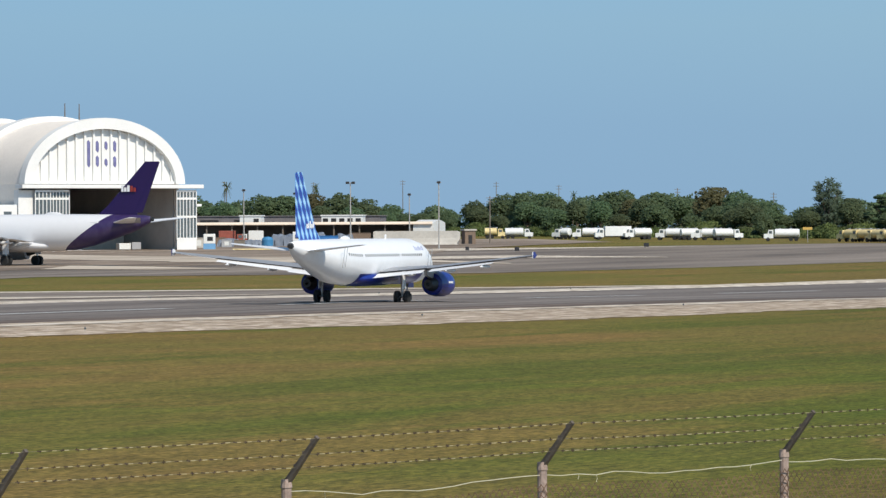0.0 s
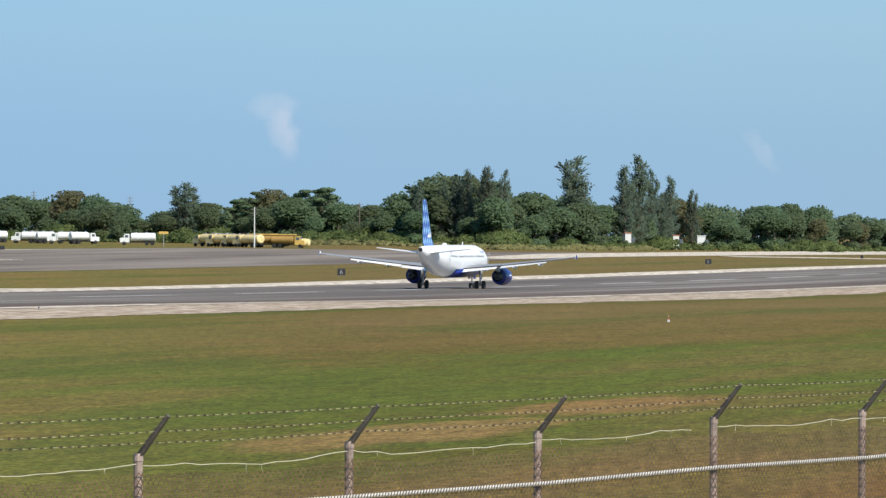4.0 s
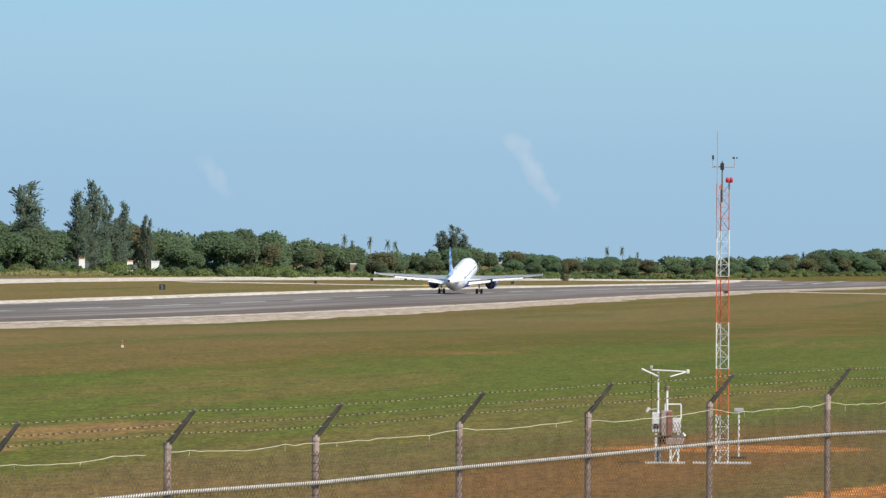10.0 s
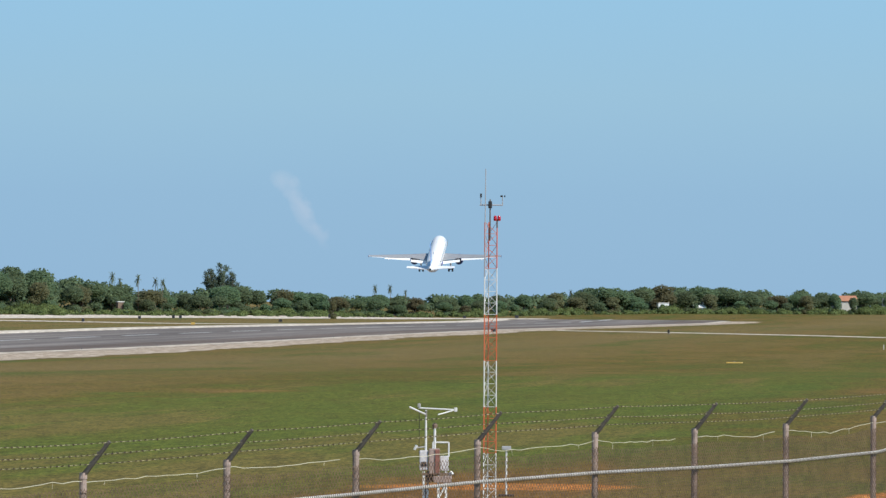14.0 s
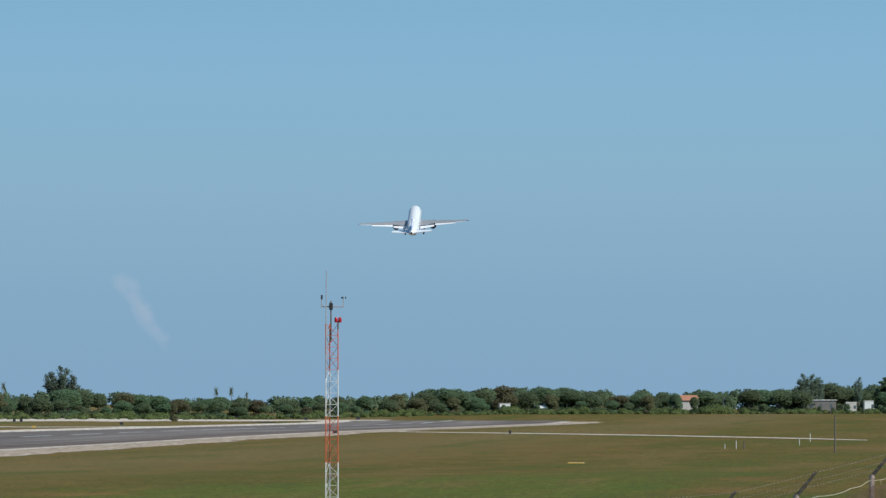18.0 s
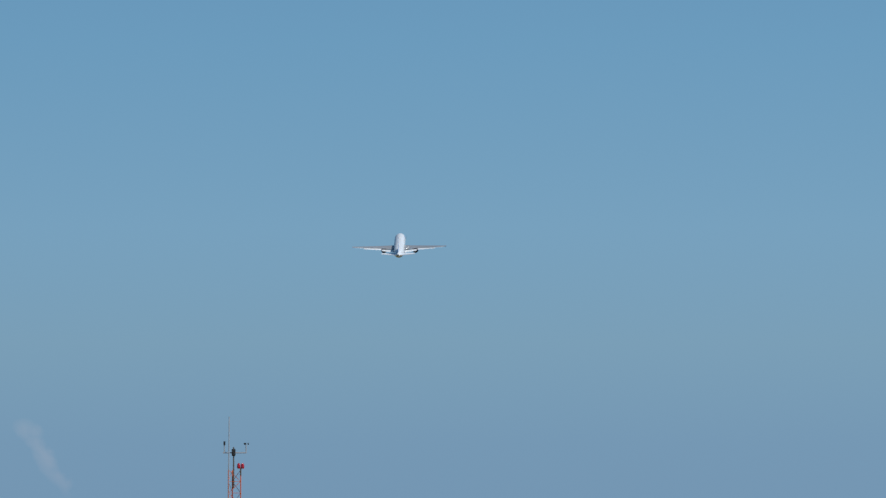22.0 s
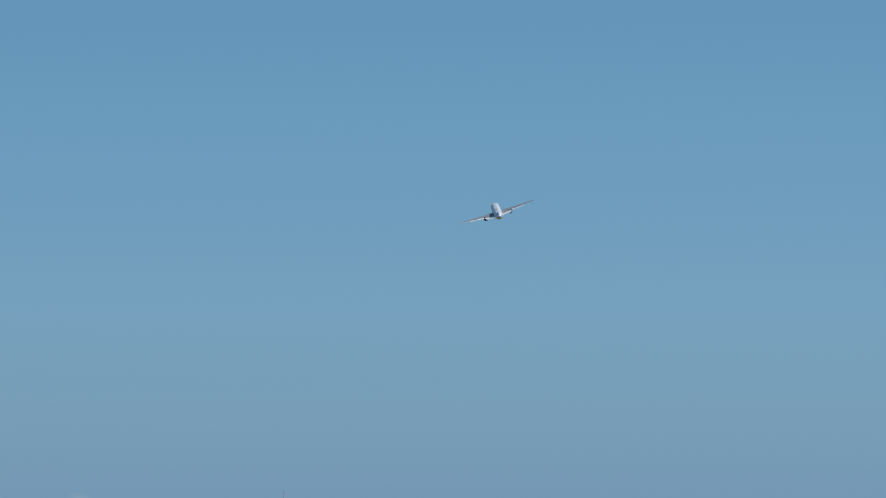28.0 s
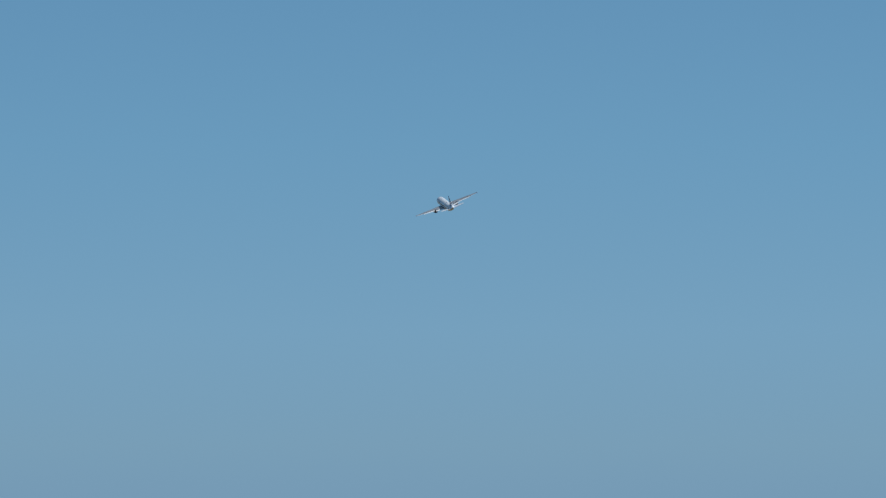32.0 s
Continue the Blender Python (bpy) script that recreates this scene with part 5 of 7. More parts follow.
    # cases on the hangar's threshold
    for k, (x, w, hgt) in enumerate(((-7.0, 3.2, 1.8), (-2.4, 1.6, 1.5), (9.6, 2.8, 1.4), (13.0, 2.2, 1.6))):
        c = thing("equipment_case", stand(23.66, 1280, 31) @ pose(x, 6 + k, 0.14), "grey equipment case on the hangar floor", "case", "cases in the hangar")
        part("body", boxed(-w / 2, w / 2, -0.7, 0.7, 0.1, hgt, bevel=0.06), M_GREY if k % 2 else M_WHITEP, c)
        part("skid", boxed(-w / 2 + 0.1, w / 2 - 0.1, -0.5, 0.5, 0, 0.1), M_DARK, c)


hangar()

freighter, freighter_gears = aircraft(stand(24.42, 1000, 152) @ Matrix.Diagonal((1.24, 1.40, 1.44, 1)), "white freight airliner with a purple tail parked on the apron", M_TWOTONE, None, M_PURPLE, M_GREY, windows=False, flap=0.0, rake=2.0)
for s in (1, -1):
    for x0, x1, top in ((-15.05, -14.75, 8.95), (-15.5, -15.15, 8.72), (-15.95, -15.6, 8.95)):
        part("tail_word", boxed(x0, x1, s * 0.24 - 0.02, s * 0.24 + 0.02, 8.25, top, bevel=0.01), M_WHITE, freighter, "white word on the fin, drawn as bars")
    for x0, x1, top in ((-16.4, -16.05, 8.9), (-16.85, -16.5, 8.7)):
        part("tail_word", boxed(x0, x1, s * 0.22 - 0.02, s * 0.22 + 0.02, 8.25, top, bevel=0.01), M_ORANGE, freighter, "dull red end of the word on the fin")
    part("registration_bar", boxed(-12.1, -10.9, s * 1.52 - 0.04, s * 1.52 + 0.04, 4.75, 4.90), M_WHITE, freighter, "white registration, drawn as a bar")


# ---- low buildings beyond the apron ----
M_FASCIA = paint("cream_roof_edge", (0.84, 0.69, 0.55), 0.7, var=0.12, scale=0.4)
M_RENDER = paint("dark_grey_render", (0.17, 0.155, 0.16), 0.85, var=0.15, scale=0.4)
M_SKIP = paint("bright_blue_skip_paint", (0.03, 0.17, 0.44), 0.5, var=0.15, scale=1.0)
M_TARP = paint("blue_grey_tarpaulin", (0.17, 0.20, 0.25), 0.6, var=0.25, scale=0.8)
M_SKY_PAINT = paint("light_blue_paint", (0.16, 0.36, 0.60), 0.5, var=0.1)


def terminal():
    t = thing("cargo_shed", stand(21.62, 1470, -12), "long low open cargo shed with a pale flat roof", "shed")
    part("roof", boxed(-34, 27.5, -6, 10, 4.55, 5.05, bevel=0.05), M_CONCRETE, t, "pale flat roof")
    part("fascia", quad_loft(bmn(), [[Vector((x, y, z)) for y, z in ((-6.5, 4.5), (-6.5, 4.68), (-6.02, 5.15), (-6.02, 4.5))] for x in (-34.2, 27.7)]), M_FASCIA, t, "sunlit cream sloping roof edge")
    # back wall coloured dark for the shade under the roof
    part("back_wall", boxed(-34, 27.5, 9.2, 9.8, 0, 4.55), M_SHED_SHADE, t)
    part("gable_end", quad_loft(bmn(), [[Vector((x, y, z)) for y, z in ((-5.9, 0.0), (-5.9, 4.9), (2, 5.6), (9, 4.9), (9, 0.0))] for x in (23.0, 27.9)]), M_WHITEP, t, "white gabled end room")
    for k in range(10):
        part("post", boxed(-33.6 + 6.2 * k, -33.3 + 6.2 * k, -5.8, -5.5, 0, 4.55), M_WOOD, t)
    u = thing("office_block", stand(21.85, 1500, -8), "dark grey flat-roofed office block behind the shed", "building")
    part("wall", boxed(-42, 20, 0, 12, 0, 6.5), M_RENDER, u)
    part("roof_edge", boxed(-42.3, 20.3, -0.3, 12.3, 6.5, 6.7), M_RENDER, u)
    for k in range(4):
        part("window", boxed(-41 + 8.4 * k, -36.5 + 8.4 * k, -0.06, 0.1, 5.1, 5.7), M_DARK, u)
    for b, w, n in ((22.30, 5.2, 1), (21.45, 10.0, 5)):
        v = thing("front_room", stand(b, 1490, -8), "white flat-roofed room in front of the office block", "building", "white front rooms")
        part("wall", boxed(-w / 2, w / 2, 0.5, 6, 0, 6.55), M_HANGAR, v)
        part("parapet", boxed(-w / 2 - 0.2, w / 2 + 0.2, 0.3, 6.2, 6.55, 6.85), M_HANGAR, v)
        for k in range(n):
            x = -w / 2 + w * (k + 0.5) / n if n > 1 else 1.4
            part("window", boxed(x - 0.62, x + 0.62, 0.40, 0.6, 4.95, 6.0, bevel=0.05), M_DARK, v)
    w = thing("blast_wall", stand(20.75, 1400, -6), "long pale curved concrete blast wall", "wall")
    rings = []
    for x, top in ((-10.0, 3.0), (-9.6, 3.2), (9.3, 3.2), (9.9, 2.9)):
        lo = 1.4 if abs(x) > 9.7 else 0.0
        rings.append([Vector((x, y, max(lo, z) if z < 1.5 else z * top / 3.2)) for y, z in ((-1.2, 0.0), (-0.6, 0.6), (-0.2, 1.6), (0.0, 3.2), (0.3, 3.2), (0.3, 0.0))])
    part("panel", quad_loft(bmn(), rings), M_CONCRETE, w)
    for k in range(5):
        part("foot", boxed(-8 + 4 * k, -7.7 + 4 * k, 0.3, 1.4, 0, 1.8), M_CONCRETE, w)
    h = thing("guard_hut", stand(20.27, 1420, 20), "small brown flat-topped hut", "hut")
    part("wall", boxed(-1.3, 1.3, -1.2, 1.2, 0, 3.1, bevel=0.03), M_BROWN, h)
    part("roof", boxed(-1.55, 1.55, -1.45, 1.45, 3.1, 3.5, bevel=0.05), M_CONCRETE, h)
    part("door", boxed(-0.45, 0.45, -1.26, -1.19, 0, 2.1), M_DARK, h)


terminal()


def crate(name, b, d, w, dep, hgt, mat, label, turn=0.0, door=True, category="container"):
    c = thing(name, stand(b, d, turn), label, category)
    part("body", boxed(-w / 2, w / 2, -dep / 2, dep / 2, 0.12, hgt, bevel=0.04), mat, c)
    part("lid", boxed(-w / 2 - 0.06, w / 2 + 0.06, -dep / 2 - 0.06, dep / 2 + 0.06, hgt, hgt + 0.12), mat, c)
    for x in (-w * 0.35, w * 0.35):
        part("skid", boxed(x - 0.12, x + 0.12, -dep / 2, dep / 2, 0, 0.12), M_DARK, c)
    if door:
        part("hatch", boxed(-w * 0.22, w * 0.22, -dep / 2 - 0.04, -dep / 2 + 0.02, 0.5, hgt * 0.8), M_WHITEP, c)
    return c


crate("waste_container", 21.58, 1346, 4.6, 2.2, 2.4, M_SKIP, "bright blue steel waste container on the apron", door=False)
def booth(b, d, w, hgt, label):
    c = thing("ticket_booth", stand(b, d), label, "booth", "booths on the apron")
    part("base", boxed(-w / 2 - 0.04, w / 2 + 0.04, -0.84, 0.84, 0, hgt * 0.38, bevel=0.04), M_SKY_PAINT, c, "light blue base")
    part("cabin", boxed(-w / 2, w / 2, -0.8, 0.8, hgt * 0.38, hgt, bevel=0.12), M_HANGAR, c)
    part("window", boxed(-w * 0.18, w * 0.30, -0.84, -0.78, hgt * 0.56, hgt * 0.82), M_DARK, c)


booth(22.68, 1296, 2.5, 3.3, "white booth with a light blue base")
booth(21.87, 1350, 1.7, 3.4, "narrow white booth with a light blue base")


def heap(b, d, w, dep, hgt, seed, label):
    """Stacked goods under a sagging cover."""
    c = thing("covered_stack", stand(b, d), label, "covered goods", "covered stacks on the apron")
    n, m, bm, rows = 15, 7, bmn(), []
    for i in range(n):
        u = -1 + 2 * i / (n - 1)
        row = []
        for j in range(m):
            v = -1 + 2 * j / (m - 1)
            edge = min(1.0, 5.0 * (1 - abs(u))) * min(1.0, 3.0 * (1 - abs(v)))
            z = hgt * edge * (0.86 + 0.22 * noise.noise(Vector((u * 2.6 + seed, v * 1.7, 0.3))))
            row.append(bm.verts.new((u * w / 2, v * dep / 2 * (1.0 + 0.1 * noise.noise(Vector((u * 5, seed, 1)))), max(0.0, z))))
        rows.append(row)
    for r, q in zip(rows, rows[1:]):
        for j in range(m - 1):
            bm.faces.new((r[j], q[j], q[j + 1], r[j + 1]))
    bm.faces.new([r[0] for r in rows] + rows[-1][1:] + [r[-1] for r in rows[-2::-1]] + rows[0][-2:0:-1])
    part("cover", bm, M_TARP, c)
    for k in range(3):
        x = w * (-0.3 + 0.3 * k)
        part("lashing", boxed(x - 0.05, x + 0.05, -dep / 2 - 0.12, -dep / 2 - 0.02, 0, hgt * 0.5), M_DARK, c)


heap(21.99, 1375, 6.4, 2.4, 2.9, 1.0, "goods under a wrinkled blue-grey tarpaulin")
heap(21.73, 1390, 7.6, 2.4, 3.1, 4.0, "long stack under a wrinkled blue-grey tarpaulin")
heap(21.42, 1395, 4.4, 2.2, 2.8, 7.0, "low stack under a wrinkled blue-grey tarpaulin")
crate("cargo_unit", 22.78, 1330, 2.6, 2.0, 2.2, M_CONCRETE, "pale cargo unit beside the hangar")
crate("cargo_unit", 22.52, 1345, 2.2, 2.0, 1.7, M_GREY, "grey cargo unit on the apron")
crate("cargo_unit", 21.28, 1405, 5.0, 2.0, 2.7, M_BROWN, "dark cargo container on the apron", door=False)
pl = thing("pipe_barrier", stand(22.02, 1268), "low pale yellow pipe kerb along the apron", "barrier")
for k in range(9):
    part("foot", boxed(-9.7 + 2.4 * k, -9.3 + 2.4 * k, -0.15, 0.15, 0, 0.16), M_CONCRETE, pl)
part("pipe", tube(bmn(), (-9.8, 0, 0.26), (10, 0, 0.26), 0.12, None, 8), M_CREAM, pl)
heap(22.50, 1366, 5.6, 2.2, 2.0, 9.0, "low grey stack under a tarpaulin beside the booth")
heap(22.28, 1368, 5.0, 2.2, 1.7, 12.0, "low grey stack under a tarpaulin among the clutter")
bt = thing("water_tank", stand(22.14, 1350), "round teal water tank on a low frame", "tank")
part("vessel", lathe(bmn(), ((0.3, 0.2), (0.34, 1.25), (1.7, 1.3), (2.2, 0.9), (2.35, 0.2)), "Z", 18), M_TEAL, bt, smooth=True)
part("frame", boxed(-1.2, 1.2, -1.2, 1.2, 0, 0.3), M_GREY, bt)

crate("cargo_unit", 22.60, 1372, 3.4, 2.0, 2.0, M_BROWN, "brown cargo unit among the clutter", door=False)
crate("cargo_unit", 22.40, 1362, 2.4, 2.0, 1.5, M_WOOD, "low wooden cargo unit among the clutter", door=False)
crate("cargo_unit", 22.88, 1345, 1.8, 2.0, 1.9, M_GREY, "narrow grey cargo unit beside the hangar")


# ---- trucks ----
def tank_truck(b, d, length, mat, turn, label, cab_mat=None, box_body=False):
    """A truck that faces its +x end."""
    t = thing("tank_truck", stand(b, d, turn), label, "truck", "parked trucks")
    half = length / 2
    part("chassis", boxed(-half, half, -0.45, 0.45, 0.62, 0.9), M_DARK, t)
    if box_body:
        part("body", boxed(-half, half - 2.6, -1.25, 1.25, 0.95, 3.5, bevel=0.06), mat, t, "box body")
    else:
        rings = []
        for x, r in ((-half, 0.82), (-half + 0.15, 1.0), (half - 2.75, 1.0), (half - 2.6, 0.82)):
            rings.append([Vector((x, 1.22 * r * math.cos(2 * math.pi * k / 20), 1.95 + 1.02 * r * math.sin(2 * math.pi * k / 20))) for k in range(20)])
        part("tank", quad_loft(bmn(), rings), mat, t, smooth=True)
        for x in (-half * 0.5, half * 0.1):
            part("manhole", lathe(bmn(), ((2.9, 0.35), (3.12, 0.35), (3.16, 0.1)), "Z", 10, (x, 0, 0)), M_GREY, t)
        part("catwalk", boxed(-half + 0.4, half - 3.0, -0.3, 0.3, 2.97, 3.03), M_GREY, t)
    cab = part("cab", quad_loft(bmn(), [[Vector((x, y, z)) for x, z in ((half - 2.3, 0.7), (half, 0.7), (half, 1.75), (half - 0.9, 1.85), (half - 1.1, 2.75), (half - 2.3, 2.75))] for y in (-1.15, 1.15)]), cab_mat or mat, t)
    part("windscreen", quad_loft(bmn(), [[Vector((half - 0.87, y, 1.9)), Vector((half - 1.05, y, 2.65)), Vector((half - 1.12, y, 2.65)), Vector((half - 0.97, y, 1.9))] for y in (-1.0, 1.0)]), M_GLASS, cab)
    for s in (1, -1):
        part("side_window", boxed(half - 2.0, half - 1.2, s * 1.16 - 0.02, s * 1.16 + 0.02, 1.85, 2.5), M_GLASS, cab)
    for x in (half - 1.0, -half + 0.8, -half + 2.1):
        for s in (1, -1):
            wheel("wheel", t, x, s * 1.0, 0.5, 0.5, 0.3)
    return t


# ochre darkened to stand for the shaded sides of the yellow trucks
M_SHADE_OCHRE = paint("shade_ochre_truck_paint", (0.40, 0.245, 0.075), 0.45, var=0.12)
WT = "white tank truck parked in the vehicle yard"
for b, d, ln, turn, bx in ((19.80, 1660, 7.6, 0, False), (19.40, 1640, 5.0, 150, False), (19.16, 1630, 8.2, 180, False), (18.93, 1600, 9.5, 190, True), (18.70, 1600, 7.4, 200, False),
                           (18.40, 1570, 7.0, 170, False), (18.17, 1560, 7.2, 12, False), (18.05, 1545, 8.0, 176, False), (17.86, 1540, 7.4, 20, False), (17.36, 1490, 8.6, 180, False)):
    tank_truck(b, d, ln, M_TANK, turn, "white box truck parked in the vehicle yard" if bx else WT, box_body=bx)
YT = "pale yellow tank truck parked in the vehicle yard"
for b, d, ln, turn in ((20.02, 1680, 6.0, 0), (16.72, 1446, 8.0, 128), (16.59, 1440, 8.0, 132), (16.46, 1436, 8.0, 126), (16.33, 1432, 8.4, 134), (16.62, 1462, 9.0, 176)):
    tank_truck(b, d, ln, M_CREAM, turn, YT)
for b, d, ln in ((16.15, 1434, 8.6), (15.96, 1430, 8.0)):
    t = tank_truck(b, d, ln, M_SHADE_OCHRE, -12, "ochre and yellow bonneted truck, body darkened for shade, parked in the vehicle yard", M_YELLOW)
    # paler bonnet and added roof strip stand for the sunlit front and top edge
    part("bonnet", lathe(bmn(), ((ln / 2 - 0.9, 0.95), (ln / 2, 1.0), (ln / 2 + 0.9, 0.86), (ln / 2 + 1.15, 0.5), (ln / 2 + 1.2, 0.05)), "X", 16, (0, 0, 1.25)), M_CREAM, t, "pale yellow rounded bonnet", smooth=True)
    part("lit_roof_strip", boxed(-ln / 2, ln / 2 - 2.2, -0.9, 0.9, 2.92, 3.2, bevel=0.05), M_YELLOW, t, "yellow strip along the roof for its lit top edge")
tank_truck(22.46, 1390, 6.4, M_DULLRED, 0, "red service truck parked behind the cargo units", box_body=True)
tank_truck(22.30, 1392, 6.0, M_WHITEP, 180, "white service truck parked behind the cargo units", box_body=True)
ys = thing("yellow_sign_post", stand(17.12, 1440), "yellow board on a thin pole", "sign")
part("pole", tube(bmn(), (0, 0, 0), (0, 0, 3.4), 0.09, None, 6), M_GALV, ys)
part("board", boxed(-1.1, 1.1, -0.1, 0.1, 2.9, 3.5), M_YELLOW, ys)


# ---- masts ----
def light_mast(b, d, e, heads, label, mat=M_GALV, name="light_mast"):
    x, y, z = spot(b, d)
    hgt = EYE.z + d * math.tan(radians(e)) - z
    t = thing(name, stand(b, d), label, "mast", "masts")
    part("pole", tube(bmn(), (0, 0, -0.2), (0, 0, hgt), 0.17, 0.10, 8), mat, t)
    if heads:
        part("crossbar", boxed(-0.5 * heads, 0.5 * heads, -0.06, 0.06, hgt - 0.15, hgt), mat, t)
        for k in range(heads):
            xx = (k - (heads - 1) / 2) * 1.15
            part("lamp_head", boxed(xx - 0.35, xx + 0.35, -0.45, 0.15, hgt - 0.3, hgt + 0.2, bevel=0.05), M_DARK, t)
    else:
        for k in range(2):
            part("crossarm", boxed(-0.9, 0.9, -0.06, 0.06, hgt - 0.5 - 0.9 * k, hgt - 0.38 - 0.9 * k), M_WOOD, t)
    return t


for b, d, e, heads in ((21.367, 1235, 0.459, 2), (20.545, 1270, 0.460, 1), (20.819, 1420, 0.348, 1), (22.359, 1385, 0.393, 1), (21.861, 1400, 0.360, 2)):
    light_mast(b, d, e, heads, "slim grey floodlight mast on the apron")
for b, d, e in ((20.070, 1450, 0.328), (20.880, 1980, 0.480), (20.010, 1950, 0.459), (19.428, 1900, 0.430), (18.326, 1850, 0.396), (17.800, 1800, 0.368), (17.433, 1780, 0.348), (22.536, 1960, 0.474), (21.708, 1990, 0.464), (15.30, 1600, 0.30)):
    light_mast(b, d, e, 0, "slim wooden utility pole", M_WOOD, "utility_pole")
light_mast(16.277, 1424, 0.254, 0, "pale slim pole beside the parked trucks", M_WHITEP, "utility_pole")
for b, d, e in ((2.171, 876, -0.109), (3.014, 946, -0.346)):
    x, y, z = spot(b, d)
    t = thing("marker_post", stand(b, d), "thin dark post standing in the grass", "post", "marker posts")
    hgt = EYE.z + d * math.tan(radians(e)) - z
    part("shaft", tube(bmn(), (0, 0, -0.2), (0, 0, hgt), 0.13, 0.10, 8), M_RUST, t)
    part("cap", boxed(-0.13, 0.13, -0.13, 0.13, hgt, hgt + 0.06), M_RUST, t)

for b, d, hgt, mat in ((3.192, 944, 0.75, M_WHITEP), (3.087, 944, 1.25, M_WHITEP), (2.501, 1008, 1.2, M_WHITEP), (2.401, 1074, 1.5, M_WHITEP)):
    t = thing("marker_stake", stand(b, d), "thin pale stake standing in the grass", "stake", "stakes in the grass")
    part("shaft", tube(bmn(), (0, 0, -0.1), (0, 0, hgt), 0.05, 0.05, 6), mat, t)
    part("tip", tube(bmn(), (0, 0, hgt), (0, 0, hgt + 0.12), 0.05, 0.02, 6), M_RUST, t)


# ---- runway signs ----
M_NUMERAL = paint("worn_pale_numeral", (0.34, 0.34, 0.33), 0.7, var=0.3, scale=3)


def glyph(text, size):
    cu = bpy.data.curves.new("glyph", "FONT")
    cu.body, cu.size, cu.align_x, cu.extrude = text, size, "CENTER", 0.01
    ob = bpy.data.objects.new("glyph", cu)
    scene.collection.objects.link(ob)
    bpy.context.view_layer.update()
    me = bpy.data.meshes.new_from_object(ob)
    bpy.data.objects.remove(ob)
    me.materials.clear()
    me.materials.append(M_NUMERAL)
    return me


def board(x, y, text, w, hgt, mat=None):
    d, b = math.hypot(x, y), math.degrees(math.atan2(y, x))
    t = thing("runway_sign", stand(b, d, -8), ("black runway distance board with a white %s" % text) if text else "small dark runway sign box seen from behind", "sign", "runway signs")
    part("box", boxed(-w / 2, w / 2, -0.12, 0.12, 0.22, 0.22 + hgt, bevel=0.03), mat or M_BLACK, t)
    for s in (-1, 1):
        part("leg", tube(bmn(), (s * w * 0.3, 0, 0), (s * w * 0.3, 0, 0.24), 0.04, None, 6), M_GALV, t)
    part("base", boxed(-w / 2 - 0.1, w / 2 + 0.1, -0.35, 0.35, 0, 0.06), M_TAXI, t)
    if text:
        part("numeral", glyph(text, hgt * 1.0), None, t, "white numeral", at=pose(0, -0.135, 0.22 + hgt * 0.15, 90))


for x, y, text, w, hgt in ((708, 277, "7", 1.25, 1.05), (965, 267, "6", 1.3, 1.1), (1269, 271, "5", 1.3, 1.1)):
    board(x, y, text, w, hgt)
for x, y, w, hgt in ((711, 266.5, 1.0, 0.5), (1545, 290, 0.7, 0.8), (1683, 300, 0.8, 0.8), (1744, 301, 0.8, 0.9), (1750, 300, 0.8, 0.9), (1725, 267, 1.0, 0.7), (1940, 284, 1.7, 1.1), (2050, 279, 1.3, 0.5), (1995, 248, 1.0, 0.8), (2005, 232, 1.2, 1.0),
                     (1220, 411, 1.1, 0.8), (1132, 408, 0.9, 0.8), (1150, 425, 0.7, 0.7), (1240, 112.6, 0.4, 0.7), (1255, 150, 0.9, 0.6)):
    board(x, y, "", w, hgt)
board(1500, 254, "", 1.0, 0.55, M_YELLOW)


def edge_lights():
    for k in range(26):
        x = 300 + 61 * k
        for y in (159.5, 233.5):
            z = ground_z(x, y)
            t = thing("edge_light", pose(x, y, z + 0.05), "small glass runway edge light on a short stem", "runway light", "runway edge lights")
            part("stem", tube(bmn(), (0, 0, 0), (0, 0, 0.18), 0.03, None, 6), M_GALV, t)
            part("lens", lathe(bmn(), ((0.17, 0.06), (0.25, 0.07), (0.31, 0.02)), "Z", 10), M_GLASS, t)


edge_lights()
mk = thing("marker_post", pose(439.5, 96.8, ground_z(439.5, 96.8)), "orange and white marker post in the grass", "post", "marker posts")
part("foot", boxed(-0.075, 0.075, -0.075, 0.075, 0, 0.17), M_WHITEP, mk, "white foot")
part("shaft", tube(bmn(), (0, 0, 0.16), (0, 0, 0.46), 0.026, None, 8), M_RED, mk)
part("cap", tube(bmn(), (0, 0, 0.46), (0, 0, 0.50), 0.03, 0.015, 8), M_WHITEP, mk)
sl = thing("painted_slab", pose(725, 58, ground_z(725, 58)), "yellow-painted concrete slab in the grass", "slab")
part("slab", boxed(-0.9, 0.9, -0.9, 0.9, -0.05, 0.12, bevel=0.02), M_YELLOW, sl)
part("lifting_eye", tube(bmn(), (0, 0, 0.12), (0, 0, 0.2), 0.05, None, 6), M_GALV, sl)


